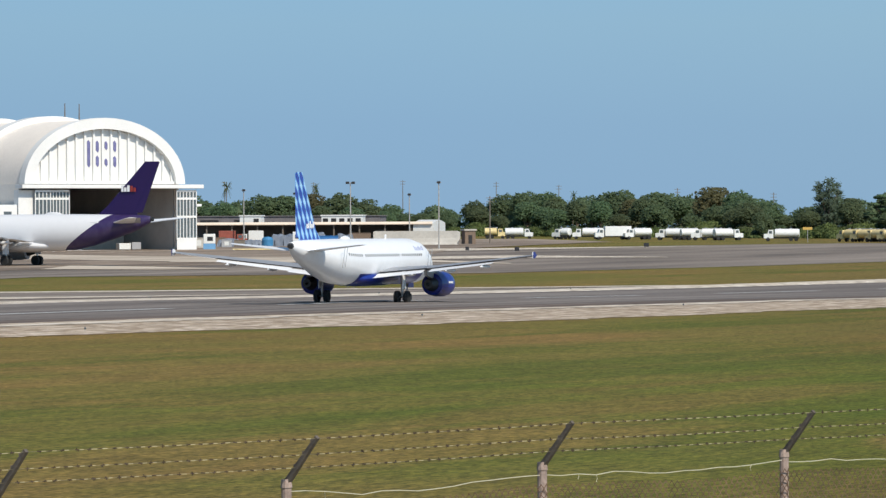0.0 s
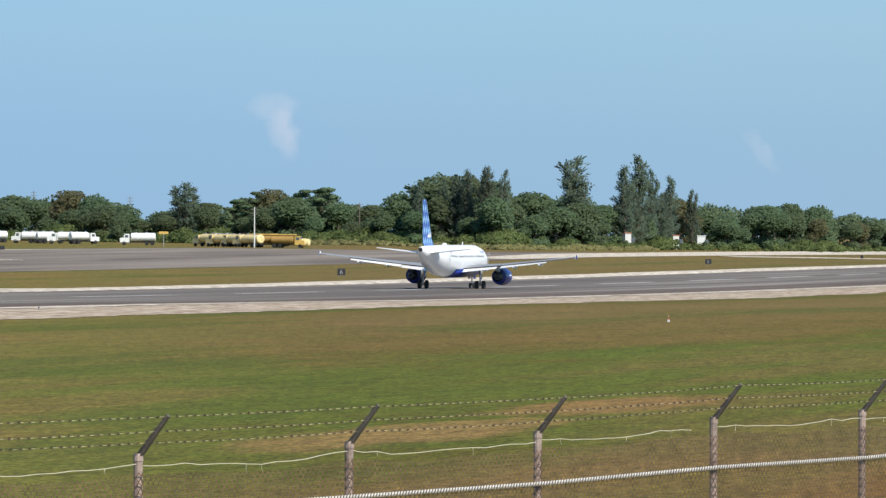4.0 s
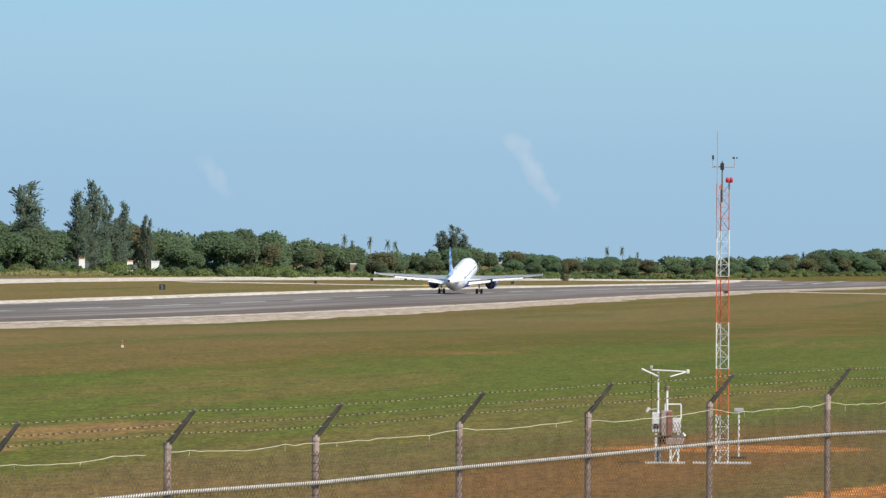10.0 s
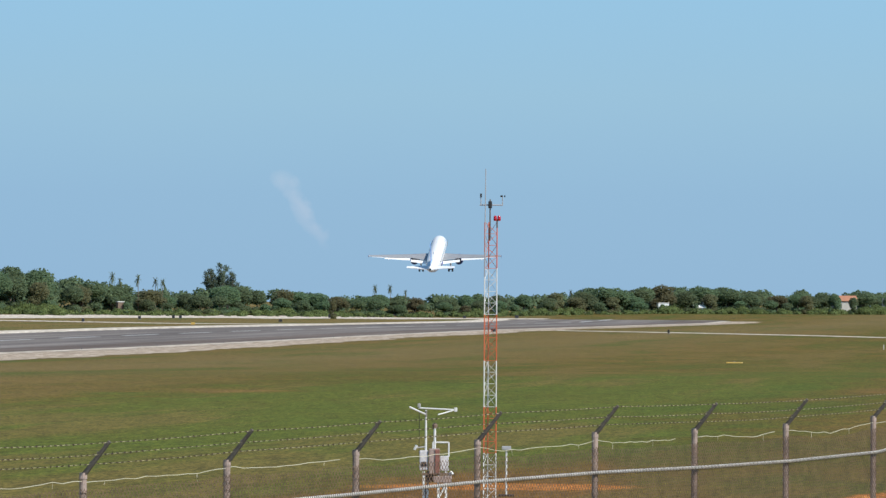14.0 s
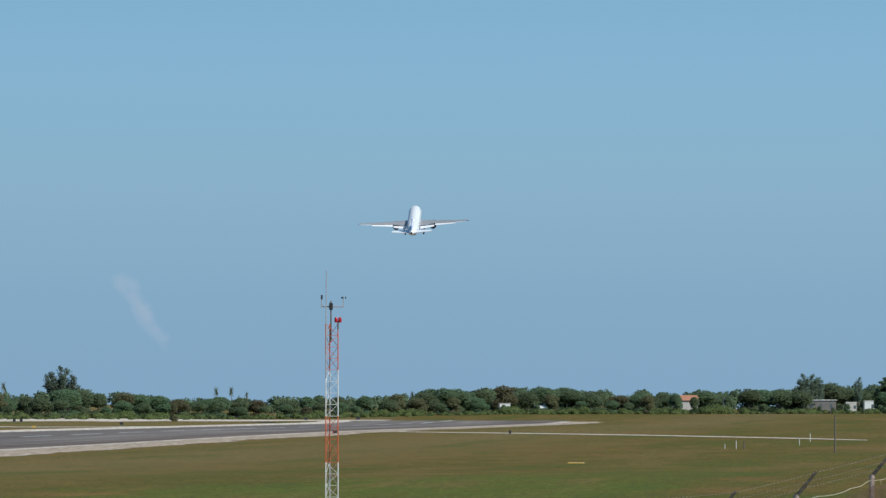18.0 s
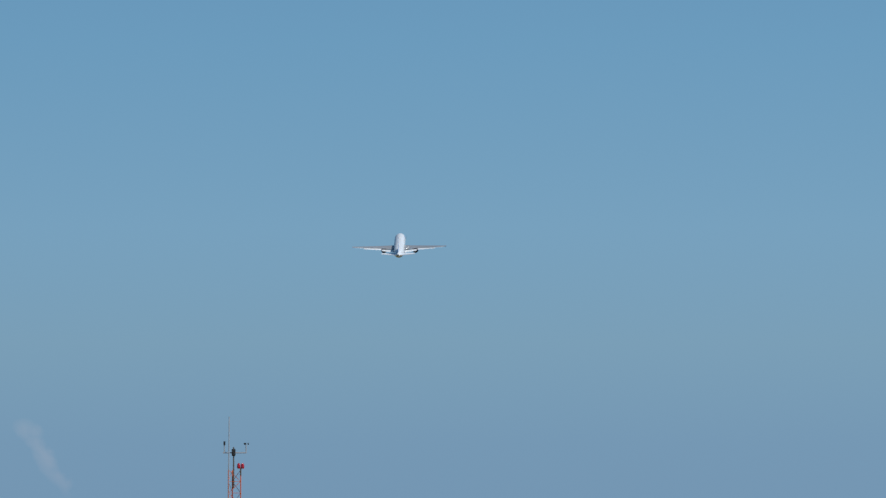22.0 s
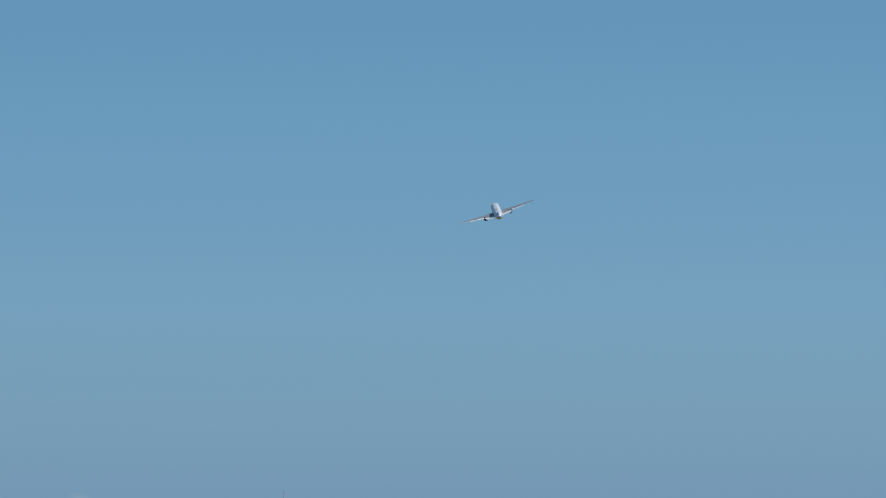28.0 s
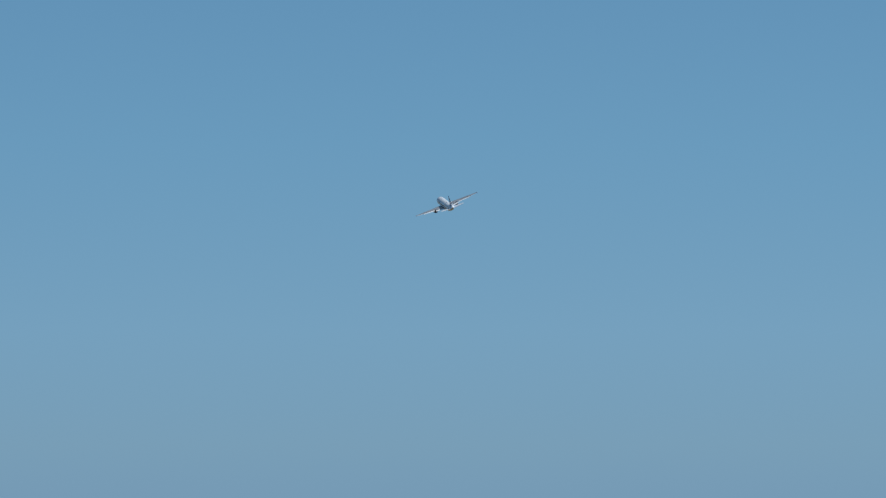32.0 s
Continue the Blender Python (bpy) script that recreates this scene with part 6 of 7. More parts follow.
# ---- houses among the trees ----
def house(b, e1, w, wall_mat, roof_mat, label, pitched=False):
    d = along(WOODS, b) + (9 if b < 10 else 3)
    x, y, z = spot(b, d)
    top = EYE.z + d * math.tan(radians(e1)) - z
    t = thing("house", stand(b, d, 12), label, "house", "houses by the woods")
    eaves = top - min(2.2, 0.28 * top) if pitched else top - 0.25
    deep = 7 if w > 5 else 3
    part("wall", boxed(-w / 2, w / 2, 0, deep, 0, eaves), wall_mat, t)
    if pitched:
        part("roof", quad_loft(bmn(), [[Vector((x, -0.5, eaves)), Vector((x, deep / 2, top)), Vector((x, deep + 0.5, eaves)), Vector((x, deep + 0.4, eaves - 0.2)), Vector((x, -0.4, eaves - 0.2))] for x in (-w / 2 - 0.5, w / 2 + 0.5)]), roof_mat, t)
    else:
        eave = 0.4 if w > 5 else 0.12
        part("roof", boxed(-w / 2 - eave, w / 2 + eave, -eave, deep + eave, eaves, top), roof_mat, t)
    n = max(1, int(w / 3.5))
    for k in range(n):
        xx = -w / 2 + w * (k + 0.5) / n if n > 1 else 1.4
        part("window", boxed(xx - 0.5, xx + 0.5, -0.05, 0.05, eaves * 0.45, eaves * 0.75), M_GLASS, t)


house(5.235, 0.012, 4.0, M_WHITEP, M_CONCRETE, "small pale flat-roofed house among trees")
house(4.90, -0.010, 3.4, M_WHITEP, M_WHITEP, "low white shed among trees", True)
house(3.544, 0.085, 8.4, M_CONCRETE, M_TILE, "house with an orange tiled roof among trees", True)
house(3.16, 0.060, 3.0, M_WHITEP, M_CONCRETE, "small white house among trees")
# its solid dark wall stands for a shaded open front
house(2.30, 0.042, 12, M_SHED_SHADE, M_WHITEP, "long shed with a pale roof edge among trees")
house(2.02, 0.020, 4.2, M_CONCRETE, M_WHITEP, "white box-shaped house among trees")
house(1.855, 0.033, 3.6, M_WHITEP, M_WHITEP, "white box-shaped house among trees")
house(12.80, 0.035, 1.6, M_WHITEP, M_TILE, "narrow white house front among trees")
house(12.355, 0.015, 1.6, M_WHITEP, M_TILE, "small white shed with a red roof edge among trees")
house(12.12, 0.010, 2.2, M_WHITEP, M_WHITEP, "white shed with a pale roof among trees")
house(10.27, -0.005, 2.4, M_BROWN, M_WHITEP, "low shed with a white roof among trees")


# ---- weather mast and instruments ----
def weather_mast():
    t = thing("weather_mast", stand(6.8446, 193.5), "slim triangular lattice mast painted in orange and white bands", "mast")
    w = 0.192
    legs = [(-w, 0.0), (w, 0.02), (-w * 0.35, 0.30)]
    bands = (M_WHITEP, M_RED, M_WHITEP, M_RED, M_WHITEP, M_RED)
    part("plinth", boxed(-0.92, 0.92, -0.5, 0.8, 0, 0.04, bevel=0.01), M_CONCRETE, t)
    for k, mat in enumerate(bands):
        z0, z1 = 1.45 * k + 0.04 * (k == 0) + 0.08 * (k > 0), 1.45 * (k + 1) + 0.08
        sec = part("mast_section", tube(tube(tube(bmn(), (*legs[0], z0), (*legs[0], z1), 0.018, None, 6), (*legs[1], z0), (*legs[1], z1), 0.018, None, 6), (*legs[2], z0), (*legs[2], z1), 0.018, None, 6), mat, t)
        n = 4
        for j in range(n):
            za, zb = z0 + (z1 - z0) * j / n, z0 + (z1 - z0) * (j + 1) / n
            for i in range(3):
                a, b = legs[i], legs[(i + 1) % 3]
                if j % 2:
                    a, b = b, a
                part("brace", tube(bmn(), (*a, za), (*b, zb), 0.0085, None, 4), mat, sec)
                part("brace", tube(bmn(), (*legs[i], za), (*legs[(i + 1) % 3], za), 0.0085, None, 4), mat, sec)
    top = 8.66
    part("lightning_rod", tube(bmn(), (-w, 0, top - 1.6), (-w + 0.02, 0, 10.45), 0.021, 0.014, 6), M_GREY, t)
    part("sensor_pole", tube(bmn(), (-0.03, 0.1, 8.2), (-0.03, 0.1, 9.5), 0.024, 0.02, 8), M_RUST, t)
    arm = part("cross_arm", tube(bmn(), (-0.365, 0.1, 9.32), (0.365, 0.1, 9.32), 0.020, None, 6), M_GREY, t)
    part("hub", boxed(-0.09, 0.03, 0.02, 0.18, 9.22, 9.44, bevel=0.02), M_DARK, arm)
    part("anemometer_stem", tube(bmn(), (0.36, 0.1, 9.32), (0.36, 0.1, 9.58), 0.016, None, 6), M_GREY, arm)
    for k in range(3):
        a = 2.1 * k + 0.3
        part("anemometer_cup", lathe(bmn(), ((-0.02, 0.01), (-0.015, 0.025), (0.02, 0.03), (0.015, 0.02)), "X", 8, (0.36 + 0.07 * math.cos(a), 0.1 + 0.07 * math.sin(a), 9.6)), M_DARK, arm)
    part("vane_stem", tube(bmn(), (-0.32, 0.1, 9.32), (-0.32, 0.1, 9.6), 0.016, None, 6), M_GREY, arm)
    part("vane", boxed(-0.35, -0.29, 0.02, 0.22, 9.56, 9.68), M_DARK, arm)
    st = part("beacon_stem", tube(bmn(), (w, 0.02, top - 0.05), (w, 0.02, top + 0.2), 0.025, None, 6), M_RUST, t)
    for s in (-1, 1):
        part("beacon", lathe(bmn(), ((top + 0.16, 0.04), (top + 0.20, 0.056), (top + 0.29, 0.052), (top + 0.33, 0.02)), "Z", 12, (w + 0.06 * s, 0.02, 0)), M_BEACON, st, "red obstruction lamp", smooth=True)


weather_mast()


def weather_station():
    t = thing("weather_station", stand(7.38, 193.5), "grey weather instrument stand with cabinets and forked white arms", "instrument")
    soiled = paint("soiled_white_cabinet_paint", (0.60, 0.58, 0.58), 0.6, var=0.28, scale=5, fine=30)
    dun = paint("faded_dun_cabinet_paint", (0.36, 0.27, 0.235), 0.65, var=0.25, scale=5, fine=30)
    part("plinth", boxed(-0.6, 0.65, -0.5, 0.5, 0, 0.05, bevel=0.01), M_CONCRETE, t)
    for x, y in ((-0.26, -0.22), (-0.14, 0.22), (0.20, -0.22), (0.44, -0.22), (0.44, 0.22)):
        part("leg", boxed(x - 0.035, x + 0.035, y - 0.03, y + 0.03, 0.05, 0.95), M_WHITEP, t)
    part("brace", tube(bmn(), (0.20, -0.22, 0.1), (0.44, -0.22, 0.55), 0.03, None, 6), M_WHITEP, t)
    part("rail", boxed(-0.32, 0.50, -0.26, 0.26, 0.82, 0.90), M_BROWN, t)
    cab1 = part("cabinet", boxed(-0.40, -0.12, -0.25, 0.2, 0.98, 1.60, bevel=0.03), soiled, t, "weathered white steel cabinet")
    part("cabinet_vent", boxed(-0.34, -0.18, -0.27, -0.24, 1.1, 1.25), M_DARK, cab1)
    red = paint("red_brown_cabinet_paint", (0.24, 0.10, 0.075), 0.6, var=0.3, scale=5)
    cab2 = part("cabinet", boxed(-0.11, 0.24, -0.32, 0.2, 0.86, 1.66, bevel=0.03), dun, t, "faded dun steel cabinet")
    part("cabinet_door", boxed(0.10, 0.235, -0.36, -0.31, 0.90, 1.64), red, cab2, "red-brown door")
    part("cabinet", boxed(0.25, 0.52, -0.25, 0.15, 0.96, 1.43, bevel=0.03), soiled, t, "white instrument box")
    part("cabinet", boxed(0.04, 0.62, -0.3, 0.1, 0.60, 0.80, bevel=0.02), dun, t, "long low dun box")
    part("junction_box", boxed(-0.20, 0.10, -0.2, 0.1, 0.62, 0.86, bevel=0.02), M_DARK, t)
    part("conduit", tube(tube(bmn(), (0.0, -0.3, 0.9), (-0.2, -0.3, 0.4), 0.025, None, 6), (-0.2, -0.3, 0.4), (-0.2, -0.3, 0.05), 0.025, None, 6), M_DARK, t)
    part("lens_hood", tube(bmn(), (0.50, -0.2, 0.78), (0.62, -0.3, 0.92), 0.05, 0.07, 8), M_WHITEP, t)
    part("mast", tube(bmn(), (-0.20, 0, 1.5), (-0.20, 0, 2.68), 0.036, 0.030, 8), M_WHITEP, t)
    head = part("fork", tube(tube(bmn(), (-0.44, 0.05, 2.93), (0.72, 0.0, 2.88), 0.024, None, 8), (0.72, 0, 2.88), (0.18, -0.35, 2.73), 0.020, None, 8), M_WHITEP, t, "white forked sensor arm")
    part("fork_arm", tube(bmn(), (-0.72, -0.2, 2.96), (-0.20, -0.25, 2.73), 0.032, 0.026, 8), M_WHITEP, head)
    part("fork_bracket", tube(bmn(), (-0.20, 0, 2.66), (-0.20, -0.15, 2.86), 0.034, None, 8), M_GALV, head)
    part("sensor_head", boxed(0.68, 0.78, -0.07, 0.07, 2.82, 2.95, bevel=0.02), M_WHITEP, head)
    part("aerial_head", boxed(-0.47, -0.37, 0.0, 0.10, 2.95, 3.07, bevel=0.02), M_GALV, head)
    part("bell_sensor", tube(bmn(), (0.08, 0, 1.66), (0.08, 0, 2.30), 0.038, None, 8), M_WHITEP, t)
    part("bell_cap", lathe(bmn(), ((2.3, 0.07), (2.40, 0.09), (2.46, 0.04)), "Z", 10, (0.08, 0, 0)), M_BROWN, t)
    part("handrail", tube(tube(tube(bmn(), (0.02, 0.2, 1.85), (0.52, 0.2, 1.85), 0.025, None, 6), (0.52, 0.2, 1.85), (0.52, 0.2, 1.4), 0.025, None, 6), (0.02, 0.2, 1.85), (0.02, 0.2, 1.6), 0.025, None, 6), M_WHITEP, t)
    part("side_lamp", tube(bmn(), (-0.56, -0.1, 1.62), (-0.48, -0.1, 1.76), 0.04, 0.05, 8), M_WHITEP, t)
    part("side_bracket", tube(bmn(), (-0.52, -0.1, 1.68), (-0.2, 0, 1.72), 0.02, None, 6), M_GALV, t)
    part("whip_aerial", tube(bmn(), (-0.41, 0.05, 1.5), (-0.41, 0.05, 2.98), 0.010, None, 5), M_DARK, t)
    p = thing("sensor_post", stand(6.69, 199), "slim white post with a small grey sensor head", "instrument")
    part("foot", boxed(-0.25, 0.25, -0.2, 0.2, 0, 0.06), M_DARK, p)
    part("pole", tube(bmn(), (0, 0, 0.05), (0, 0, 1.52), 0.03, None, 8), M_WHITEP, p)
    part("head", boxed(-0.15, 0.15, -0.1, 0.1, 1.5, 1.62, bevel=0.02), M_GREY, p)


weather_station()


# ---- perimeter fence ----
def wire(bm, pts, r):
    """One bent round wire."""
    rings = []
    for p in pts:
        rings.append([p + Vector((0.294, 0.956, 0)) * (r * math.cos(a)) + Vector((0, 0, r * math.sin(a))) for a in (0.8, 2.4, 3.9, 5.5)])
    return quad_loft(bm, rings)


def fence():
    rng = random.Random(9)
    t = thing("perimeter_fence", pose(0, 0, 0), "rusty chain-link fence with steel posts and three barbed strands", "fence")
    start, step = Vector((39.874, 15.859)), Vector((2.9152, -0.8968))
    out = Vector((-0.294, -0.956))
    tips = (5.172, 5.194, 5.194, 5.21, 5.22, 5.27, 5.27, 5.33, 5.37, 5.42, 5.45, 5.44, 5.45, 5.50, 5.72, 5.95, 6.15)
    err = (-1, 7, -7, -7, -4, -10, 5, 4, 7, 4, -9, -5)
    posts = []
    for i in range(-3, 17):
        p = start + step * i
        if 0 <= i < len(err):
            d = p.length
            p = p + Vector((-p.y, p.x)).normalized() * (err[i] / 10900 * d)
        p = p - out * 0.28
        tip = tips[max(0, min(16, i))]
        posts.append((p, tip - 0.33))
    for k, (p, z) in enumerate(posts):
        g = ground_z(p.x, p.y) - 0.1
        top = z
        po = part("post", tube(bmn(), (p.x, p.y, g), (p.x, p.y, top), 0.036, None, 10), M_POST, t)
        part("post_cap", tube(bmn(), (p.x, p.y, top - 0.03), (p.x, p.y, top + 0.03), 0.042, 0.036, 10), M_POST, po)
        a, b = Vector((p.x, p.y, top)), Vector((p.x + out.x * 0.28, p.y + out.y * 0.28, top + 0.33))
        ar = bmn()
        side = Vector((step.x, step.y, 0)).normalized() * 0.015
        n = Vector((-out.x, -out.y, 1)).normalized()
        quad_loft(ar, [[a - side * 1.3 + n * 0.022, a + side * 1.3 + n * 0.022, a + side * 1.3 - n * 0.022, a - side * 1.3 - n * 0.022], [b - side + n * 0.014, b + side + n * 0.014, b + side - n * 0.014, b - side - n * 0.014]])
        part("barb_arm", ar, M_RUST, po, "dark slanting arm for the barbed strands")
        for q in (0.34, 0.62, 0.88):
            c = a.lerp(b, q) + n * 0.022
            part("wire_clip", boxed(c.x - 0.01, c.x + 0.01, c.y - 0.01, c.y + 0.01, c.z - 0.01, c.z + 0.01), M_RUST, po)
    for (p, z), (q, zq) in zip(posts, posts[1:]):
        a0, b0 = Vector((p.x, p.y, 0)), Vector((q.x, q.y, 0))
        # barbed strands
        for f in (0.34, 0.62, 0.97):
            o = Vector((out.x * 0.85, out.y * 0.85, 1)) * 0.33 * f
            bm = bmn()
            n = 10
            sag = rng.uniform(0.0, 0.012)
            pts = [a0.lerp(b0, k / n) + Vector((0, 0, z + (zq - z) * k / n - sag * 4 * (k / n) * (1 - k / n))) + o for k in range(n + 1)]
            wire(bm, pts, 0.0022)
            strand = part("barbed_strand", bm, M_BARB, t)
            bb, bp = bmn(), bmn()
            m = 24
            way = (b0 - a0).normalized()
            for k in range(1, m):
                q = (k + rng.uniform(-0.12, 0.12)) / m
                c = a0.lerp(b0, q) + Vector((0, 0, z + (zq - z) * q - sag * 4 * q * (1 - q))) + o
                # the barb's dark twist, its points and the bright worn wire beside it
                tube(bb, c - way * 0.022, c + way * 0.016, 0.0048, 0.0042, 4)
                for _ in range(2):
                    d = Vector((rng.gauss(0, 1), rng.gauss(0, 1), rng.gauss(0, 1))).normalized() * 0.014
                    tube(bb, c - d, c + d, 0.004, 0.002, 4)
                tube(bp, c + way * 0.022, c + way * rng.uniform(0.050, 0.078), 0.0036, 0.0034, 4)
            tagged(part("barb_wire", bb, M_BARBS, strand), kind="stuff")
            tagged(part("worn_wire", bp, M_WORN, strand), kind="stuff")
        # loose tension wire along the top of the mesh
        bm = bmn()
        n, sag, kink = 14, rng.uniform(0.01, 0.06), rng.uniform(0, 6)
        top = lambda s: -0.06 - sag * 4 * s * (1 - s) + 0.010 * math.sin(9 * s + kink)
        # torn off short of the next post here and there, with loose ties hanging from it
        reach = rng.choice((1.0, 1.0, 0.87, 0.80))
        pts = [a0.lerp(b0, reach * k / n) + Vector((0, 0, z + (zq - z) * reach * k / n + top(reach * k / n) + 0.006 * rng.gauss(0, 1))) for k in range(n + 1)]
        wire(bm, pts, 0.0036)
        tension = part("tension_wire", bm, M_WIRE, t, "pale sagging wire")
        for k in range(rng.randint(1, 3)):
            c = pts[rng.randint(2, n - 2)]
            drop = rng.uniform(0.03, 0.08)
            part("wire_tie", wire(bmn(), [c, c + Vector((rng.gauss(0, 0.012), 0, -drop * 0.5)), c + Vector((rng.gauss(0, 0.02), 0, -drop))], 0.003), M_WIRE, tension)
        # middle rail with the mesh wrapped round it
        off = -0.425
        front = Vector((out.x, out.y, 0)) * 0.054
        ra, rb = a0 + front + Vector((0, 0, z + off)), b0 + front + Vector((0, 0, zq + off))
        rail = part("rail", tube(bmn(), ra, rb, 0.0175, None, 8), M_RAIL, t, "pale galvanised rail wrapped in wire")
        # woven wire
        run, dz = (b0 - a0).length, zq - z
        low = -1.6
        pitch = 0.037
        vs, fs = [], []
        cols = int(run / pitch)
        rows = int(-low / 0.041)
        ax = (b0 - a0) / run
        nn = Vector((-ax.y, ax.x, 0))
        for c in range(cols + 1):
            prev = None
            for r in range(rows + 1):
                s = min(run, max(0.0, (c + (1.0 if (r + c) % 2 else 0.0)) * pitch))
                ft = top(s / run) - 0.065
                zz = z + dz * s / run + ft + (low - ft) * r / rows
                w = a0 + ax * s
                pt = Vector((w.x, w.y, zz)) - nn * (0.044 if (r + c) % 2 else 0.038)
                if prev is not None:
                    d = (pt - prev).normalized()
                    e = d.cross(nn).normalized() * 0.0040
                    k = len(vs)
                    vs += [prev - e, prev + e, prev + nn * 0.004, pt - e, pt + e, pt + nn * 0.004]
                    fs += [(k, k + 1, k + 4, k + 3), (k + 1, k + 2, k + 5, k + 4), (k + 2, k, k + 3, k + 5)]
                prev = pt
        part("chain_link", raw_mesh("chain_link", vs, fs, M_MESH), None, t, "rusted woven wire mesh")
        wr = bmn()
        m = int(run / 0.046)
        for k in range(m):
            c = ra.lerp(rb, (k + 0.5) / m)
            tube(wr, c - nn * 0.024 - Vector((0, 0, 0.022)) - ax * 0.008, c - nn * 0.024 + Vector((0, 0, 0.022)) + ax * 0.014, 0.0050, None, 4)
        tagged(part("wrap_wire", wr, M_RUST, rail), kind="stuff")


M_POST = paint("rust_streaked_galvanised_post", (0.345, 0.255, 0.212), 0.7, 0.0, var=0.38, scale=6, fine=45)
M_BARBS = paint("rusty_barbs", (0.075, 0.050, 0.032), 0.8, var=0.3)
M_WORN = paint("worn_yellowish_wire", (0.46, 0.39, 0.23), 0.6, 0.0, var=0.3, fine=60)
M_BARB = paint("straw_coloured_old_wire", (0.20, 0.165, 0.095), 0.7, 0.0, var=0.2)
M_WIRE = paint("pale_galvanised_wire", (0.62, 0.57, 0.42), 0.6, 0.0, var=0.15)
M_RAIL = paint("bright_galvanised_rail", (0.70, 0.66, 0.61), 0.55, 0.0, var=0.15, scale=4)
M_MESH = paint("rusty_woven_wire", (0.150, 0.085, 0.048), 0.7, 0.0, var=0.5, scale=5, fine=70)
fence()


def bank_grass():
    """Long tufts on the bank under the fence."""
    rng = random.Random(6)
    vs, fs = [], []
    for b, d, n, r, hh in ((6.74, 67.3, 620, 0.17, 0.30), (6.45, 68.0, 500, 0.45, 0.12), (7.1, 66.2, 420, 0.5, 0.09), (5.9, 72, 320, 0.5, 0.12), (5.2, 75, 300, 0.5, 0.14), (4.7, 76, 260, 0.6, 0.14)):
        cx, cy = d * math.cos(radians(b)), d * math.sin(radians(b))
        for _ in range(n):
            x, y = cx + rng.gauss(0, r), cy + rng.gauss(0, r)
            z = ground_z(x, y)
            a, l, h1 = rng.uniform(0, 6.28), hh * rng.uniform(0.1, 0.8), hh * rng.uniform(0.5, 1.2)
            dx, dy = math.cos(a), math.sin(a)
            k = len(vs)
            w = 0.0045
            vs += [Vector((x - dy * w, y + dx * w, z - 0.02)), Vector((x + dy * w, y - dx * w, z - 0.02)), Vector((x + dx * l * 0.4 + dy * w, y + dy * l * 0.4 - dx * w, z + h1 * 0.7)),
                   Vector((x + dx * l * 0.4 - dy * w, y + dy * l * 0.4 + dx * w, z + h1 * 0.7)), Vector((x + dx * l, y + dy * l, z + h1))]
            fs += [(k, k + 1, k + 2, k + 3), (k + 3, k + 2, k + 4)]
    tagged(part("long_grass", raw_mesh("long_grass", vs, fs, M_BLADE), None), "bright green tufts of long grass under the fence", "grass", kind="stuff")


M_BLADE = leaves("long_grass_green", (0.11, 0.19, 0.022), (0.27, 0.37, 0.06))
bank_grass()


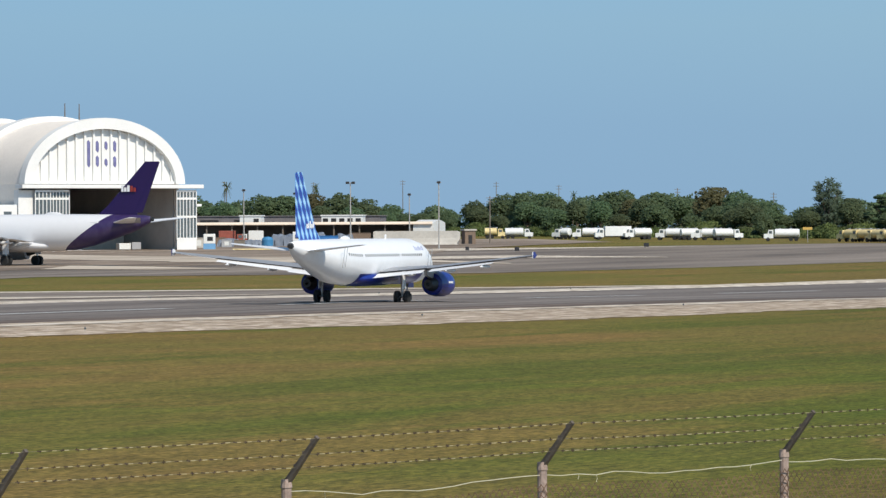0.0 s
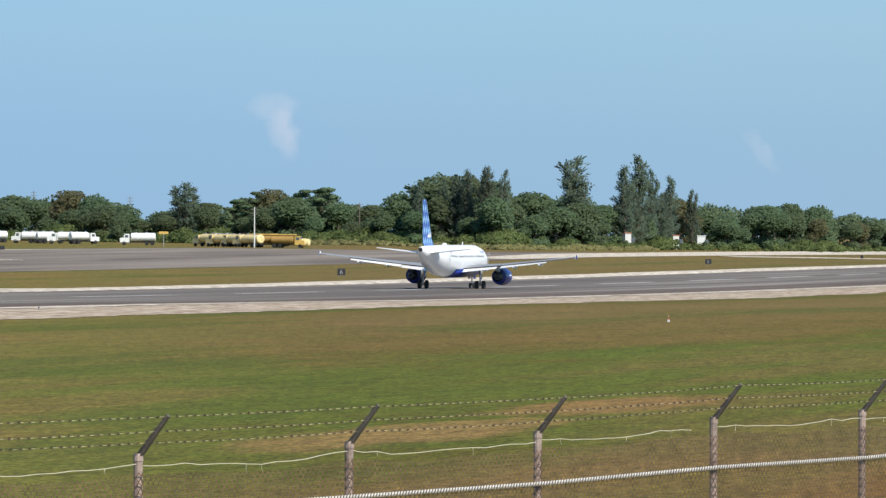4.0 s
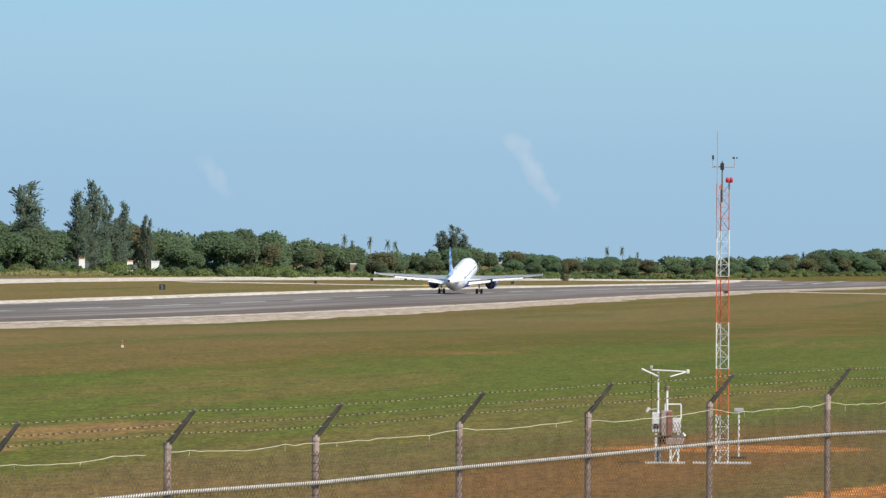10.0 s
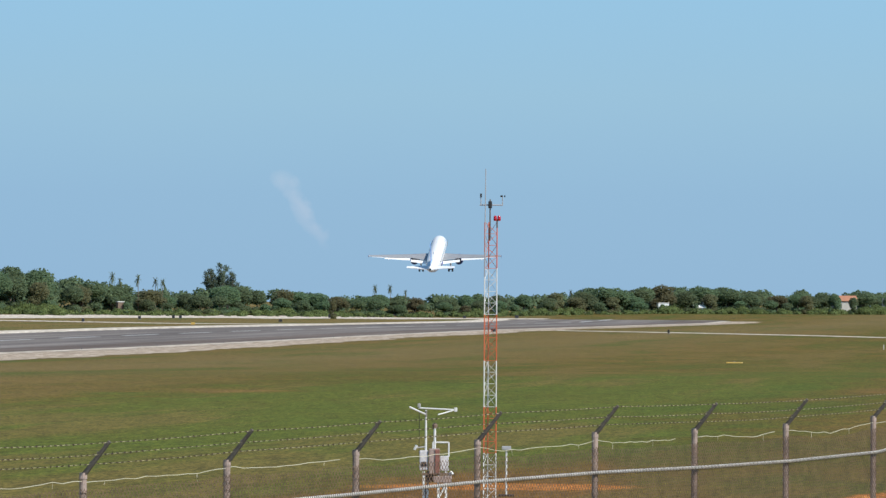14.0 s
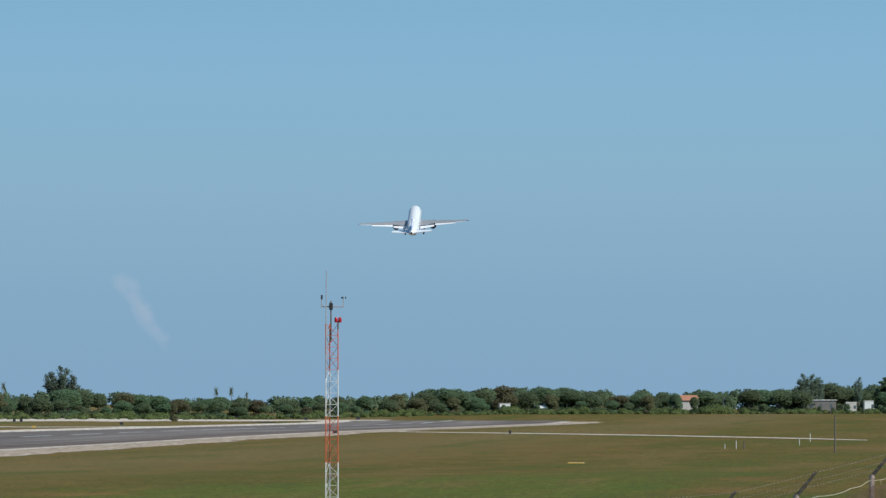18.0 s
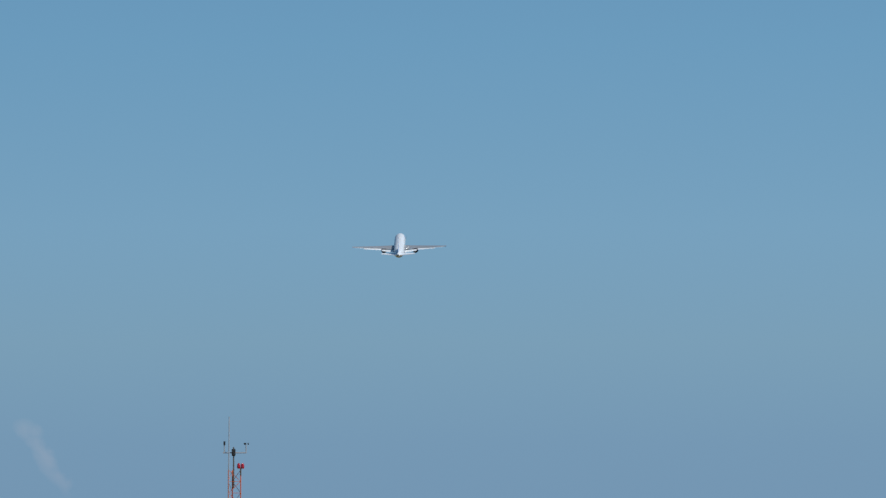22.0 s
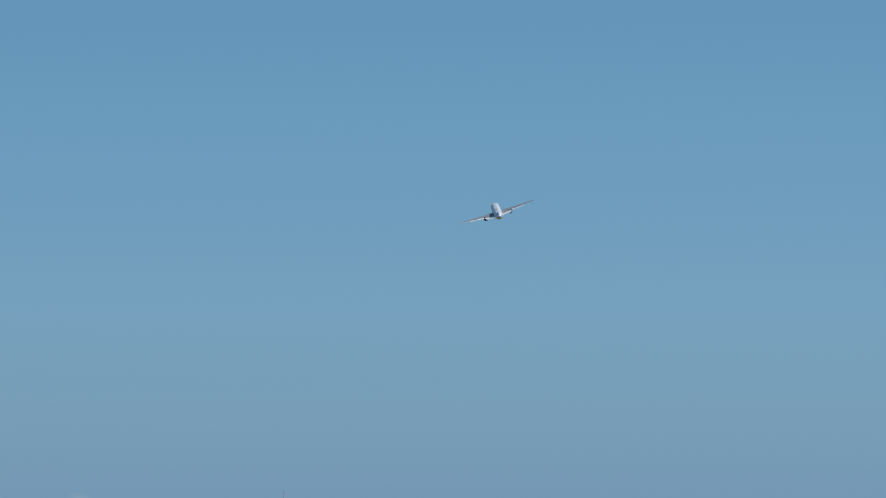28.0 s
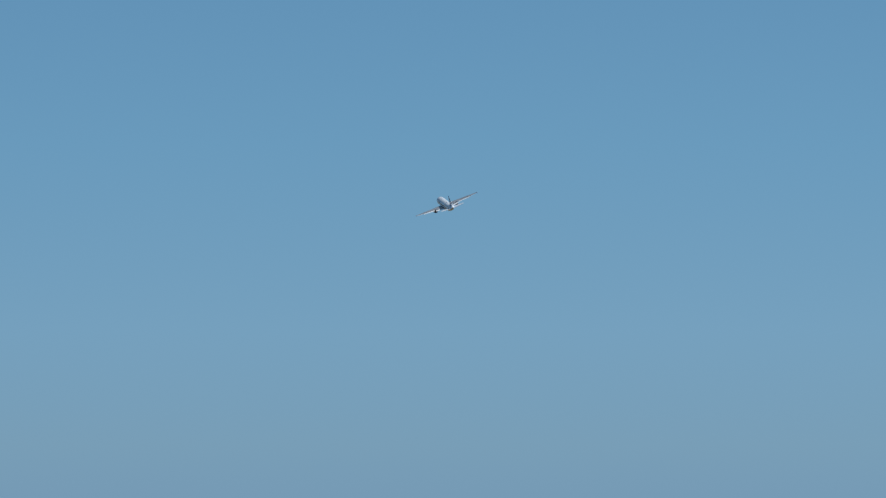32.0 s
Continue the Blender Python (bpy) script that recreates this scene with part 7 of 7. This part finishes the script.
def motions():
    """The airliner's take-off run and climb, and its wheels folding away."""
    walk(airliner, [
        (0.0, pose(513.93, 200.00, 0.22, 0.60, -0.00, 2.20)), (1.0, pose(576.59, 200.00, 0.00, 0.60, -0.00, 2.20)),
        (2.0, pose(641.03, 200.00, -0.21, 0.60, -0.00, 2.20)), (3.0, pose(707.71, 200.00, -0.34, 0.60, -0.00, 2.20)),
        (4.0, pose(776.62, 200.00, -0.40, 0.60, -0.00, 2.20)), (5.0, pose(847.30, 200.00, -0.37, 0.60, -0.00, 2.20)),
        (6.0, pose(919.77, 200.00, -0.28, 0.60, -0.00, 2.20)), (7.0, pose(993.10, 200.00, -0.13, 0.60, -0.00, 2.20)),
        (8.0, pose(1068.20, 200.00, 0.05, 0.60, -0.57, 2.20)), (9.0, pose(1145.08, 200.00, 0.24, 0.60, -4.20, 2.20)),
        (9.5, pose(1184.19, 200.00, 0.33, 0.45, -5.80, 2.28)), (10.0, pose(1223.74, 200.00, 0.41, 0.30, -7.40, 2.35)),
        (10.5, pose(1263.74, 200.00, 0.66, 0.15, -8.75, 2.42)), (11.0, pose(1304.18, 200.00, 1.14, -0.00, -10.10, 2.50)),
        (12.0, pose(1394.45, 201.94, 3.97, -0.00, -11.00, 2.65)), (13.0, pose(1482.40, 202.41, 8.33, -0.11, -13.50, 2.80)),
        (14.0, pose(1568.56, 202.44, 14.95, -0.22, -15.20, 3.14)), (14.5, pose(1611.55, 202.50, 19.26, -0.28, -15.60, 3.31)),
        (16.5, pose(1777.44, 202.60, 40.34, -0.50, -16.06, 4.00)), (17.0, pose(1818.57, 202.60, 46.68, -1.20, -16.09, 4.00)),
        (18.0, pose(1900.77, 202.34, 59.53, -2.00, -16.13, 4.00)), (19.0, pose(1982.66, 203.77, 73.57, -0.80, -16.17, 4.00)),
        (20.0, pose(2067.40, 205.99, 87.46, -0.78, -16.21, 4.00)), (21.0, pose(2152.22, 206.68, 101.34, -0.75, -16.26, 4.00)),
        (22.0, pose(2237.98, 208.04, 113.86, -0.72, -16.30, 4.00)), (23.0, pose(2323.40, 211.32, 128.05, -0.70, -15.93, 4.00)),
        (24.0, pose(2411.80, 214.54, 141.99, -2.70, -15.57, 4.00)), (25.0, pose(2500.30, 216.57, 155.28, -8.30, -15.20, 4.75)),
        (27.5, pose(2735.98, 234.22, 184.84, -18.40, -14.20, 8.50)), (28.0, pose(2782.83, 238.02, 190.31, -18.00, -14.00, 9.50)),
        (28.5, pose(2829.62, 242.63, 195.84, -19.20, -13.94, 10.75)), (29.0, pose(2876.31, 248.26, 201.36, -20.40, -13.88, 12.00)),
        (29.5, pose(2922.85, 254.95, 206.88, -21.05, -13.81, 13.25)), (30.0, pose(2969.24, 262.65, 212.39, -21.70, -13.75, 14.50)),
        (30.5, pose(3015.46, 271.26, 217.90, -22.10, -13.69, 15.50)), (31.0, pose(3061.53, 280.68, 223.41, -22.50, -13.62, 16.50)),
        (31.5, pose(3107.42, 290.94, 228.90, -22.35, -13.56, 17.50)), (32.0, pose(3153.12, 302.00, 234.39, -22.20, -13.50, 18.50)),
    ])
    main_l, main_r, nose = airliner_gears
    for g, s in ((main_l, 1), (main_r, -1)):
        walk(g, [(0.0, pose(0, 3.8 * s, 2.95)), (10.6, pose(0, 3.8 * s, 2.95)), (11.6, pose(0, 3.8 * s, 2.50)), (17.2, pose(0, 3.8 * s, 2.50)), (18.2, pose(0, 3.6 * s, 2.7, -s * 40)), (19.2, pose(0, 3.3 * s, 2.85, -s * 84)), (32.0, pose(0, 3.3 * s, 2.85, -s * 84))])
    walk(nose, [(0.0, pose(12.64, 0, 2.13)), (16.6, pose(12.64, 0, 2.13)), (17.6, pose(12.64, 0, 2.2, 0, -40)), (18.6, pose(12.64, 0, 2.3, 0, -86)), (32.0, pose(12.64, 0, 2.3, 0, -86))])


motions()
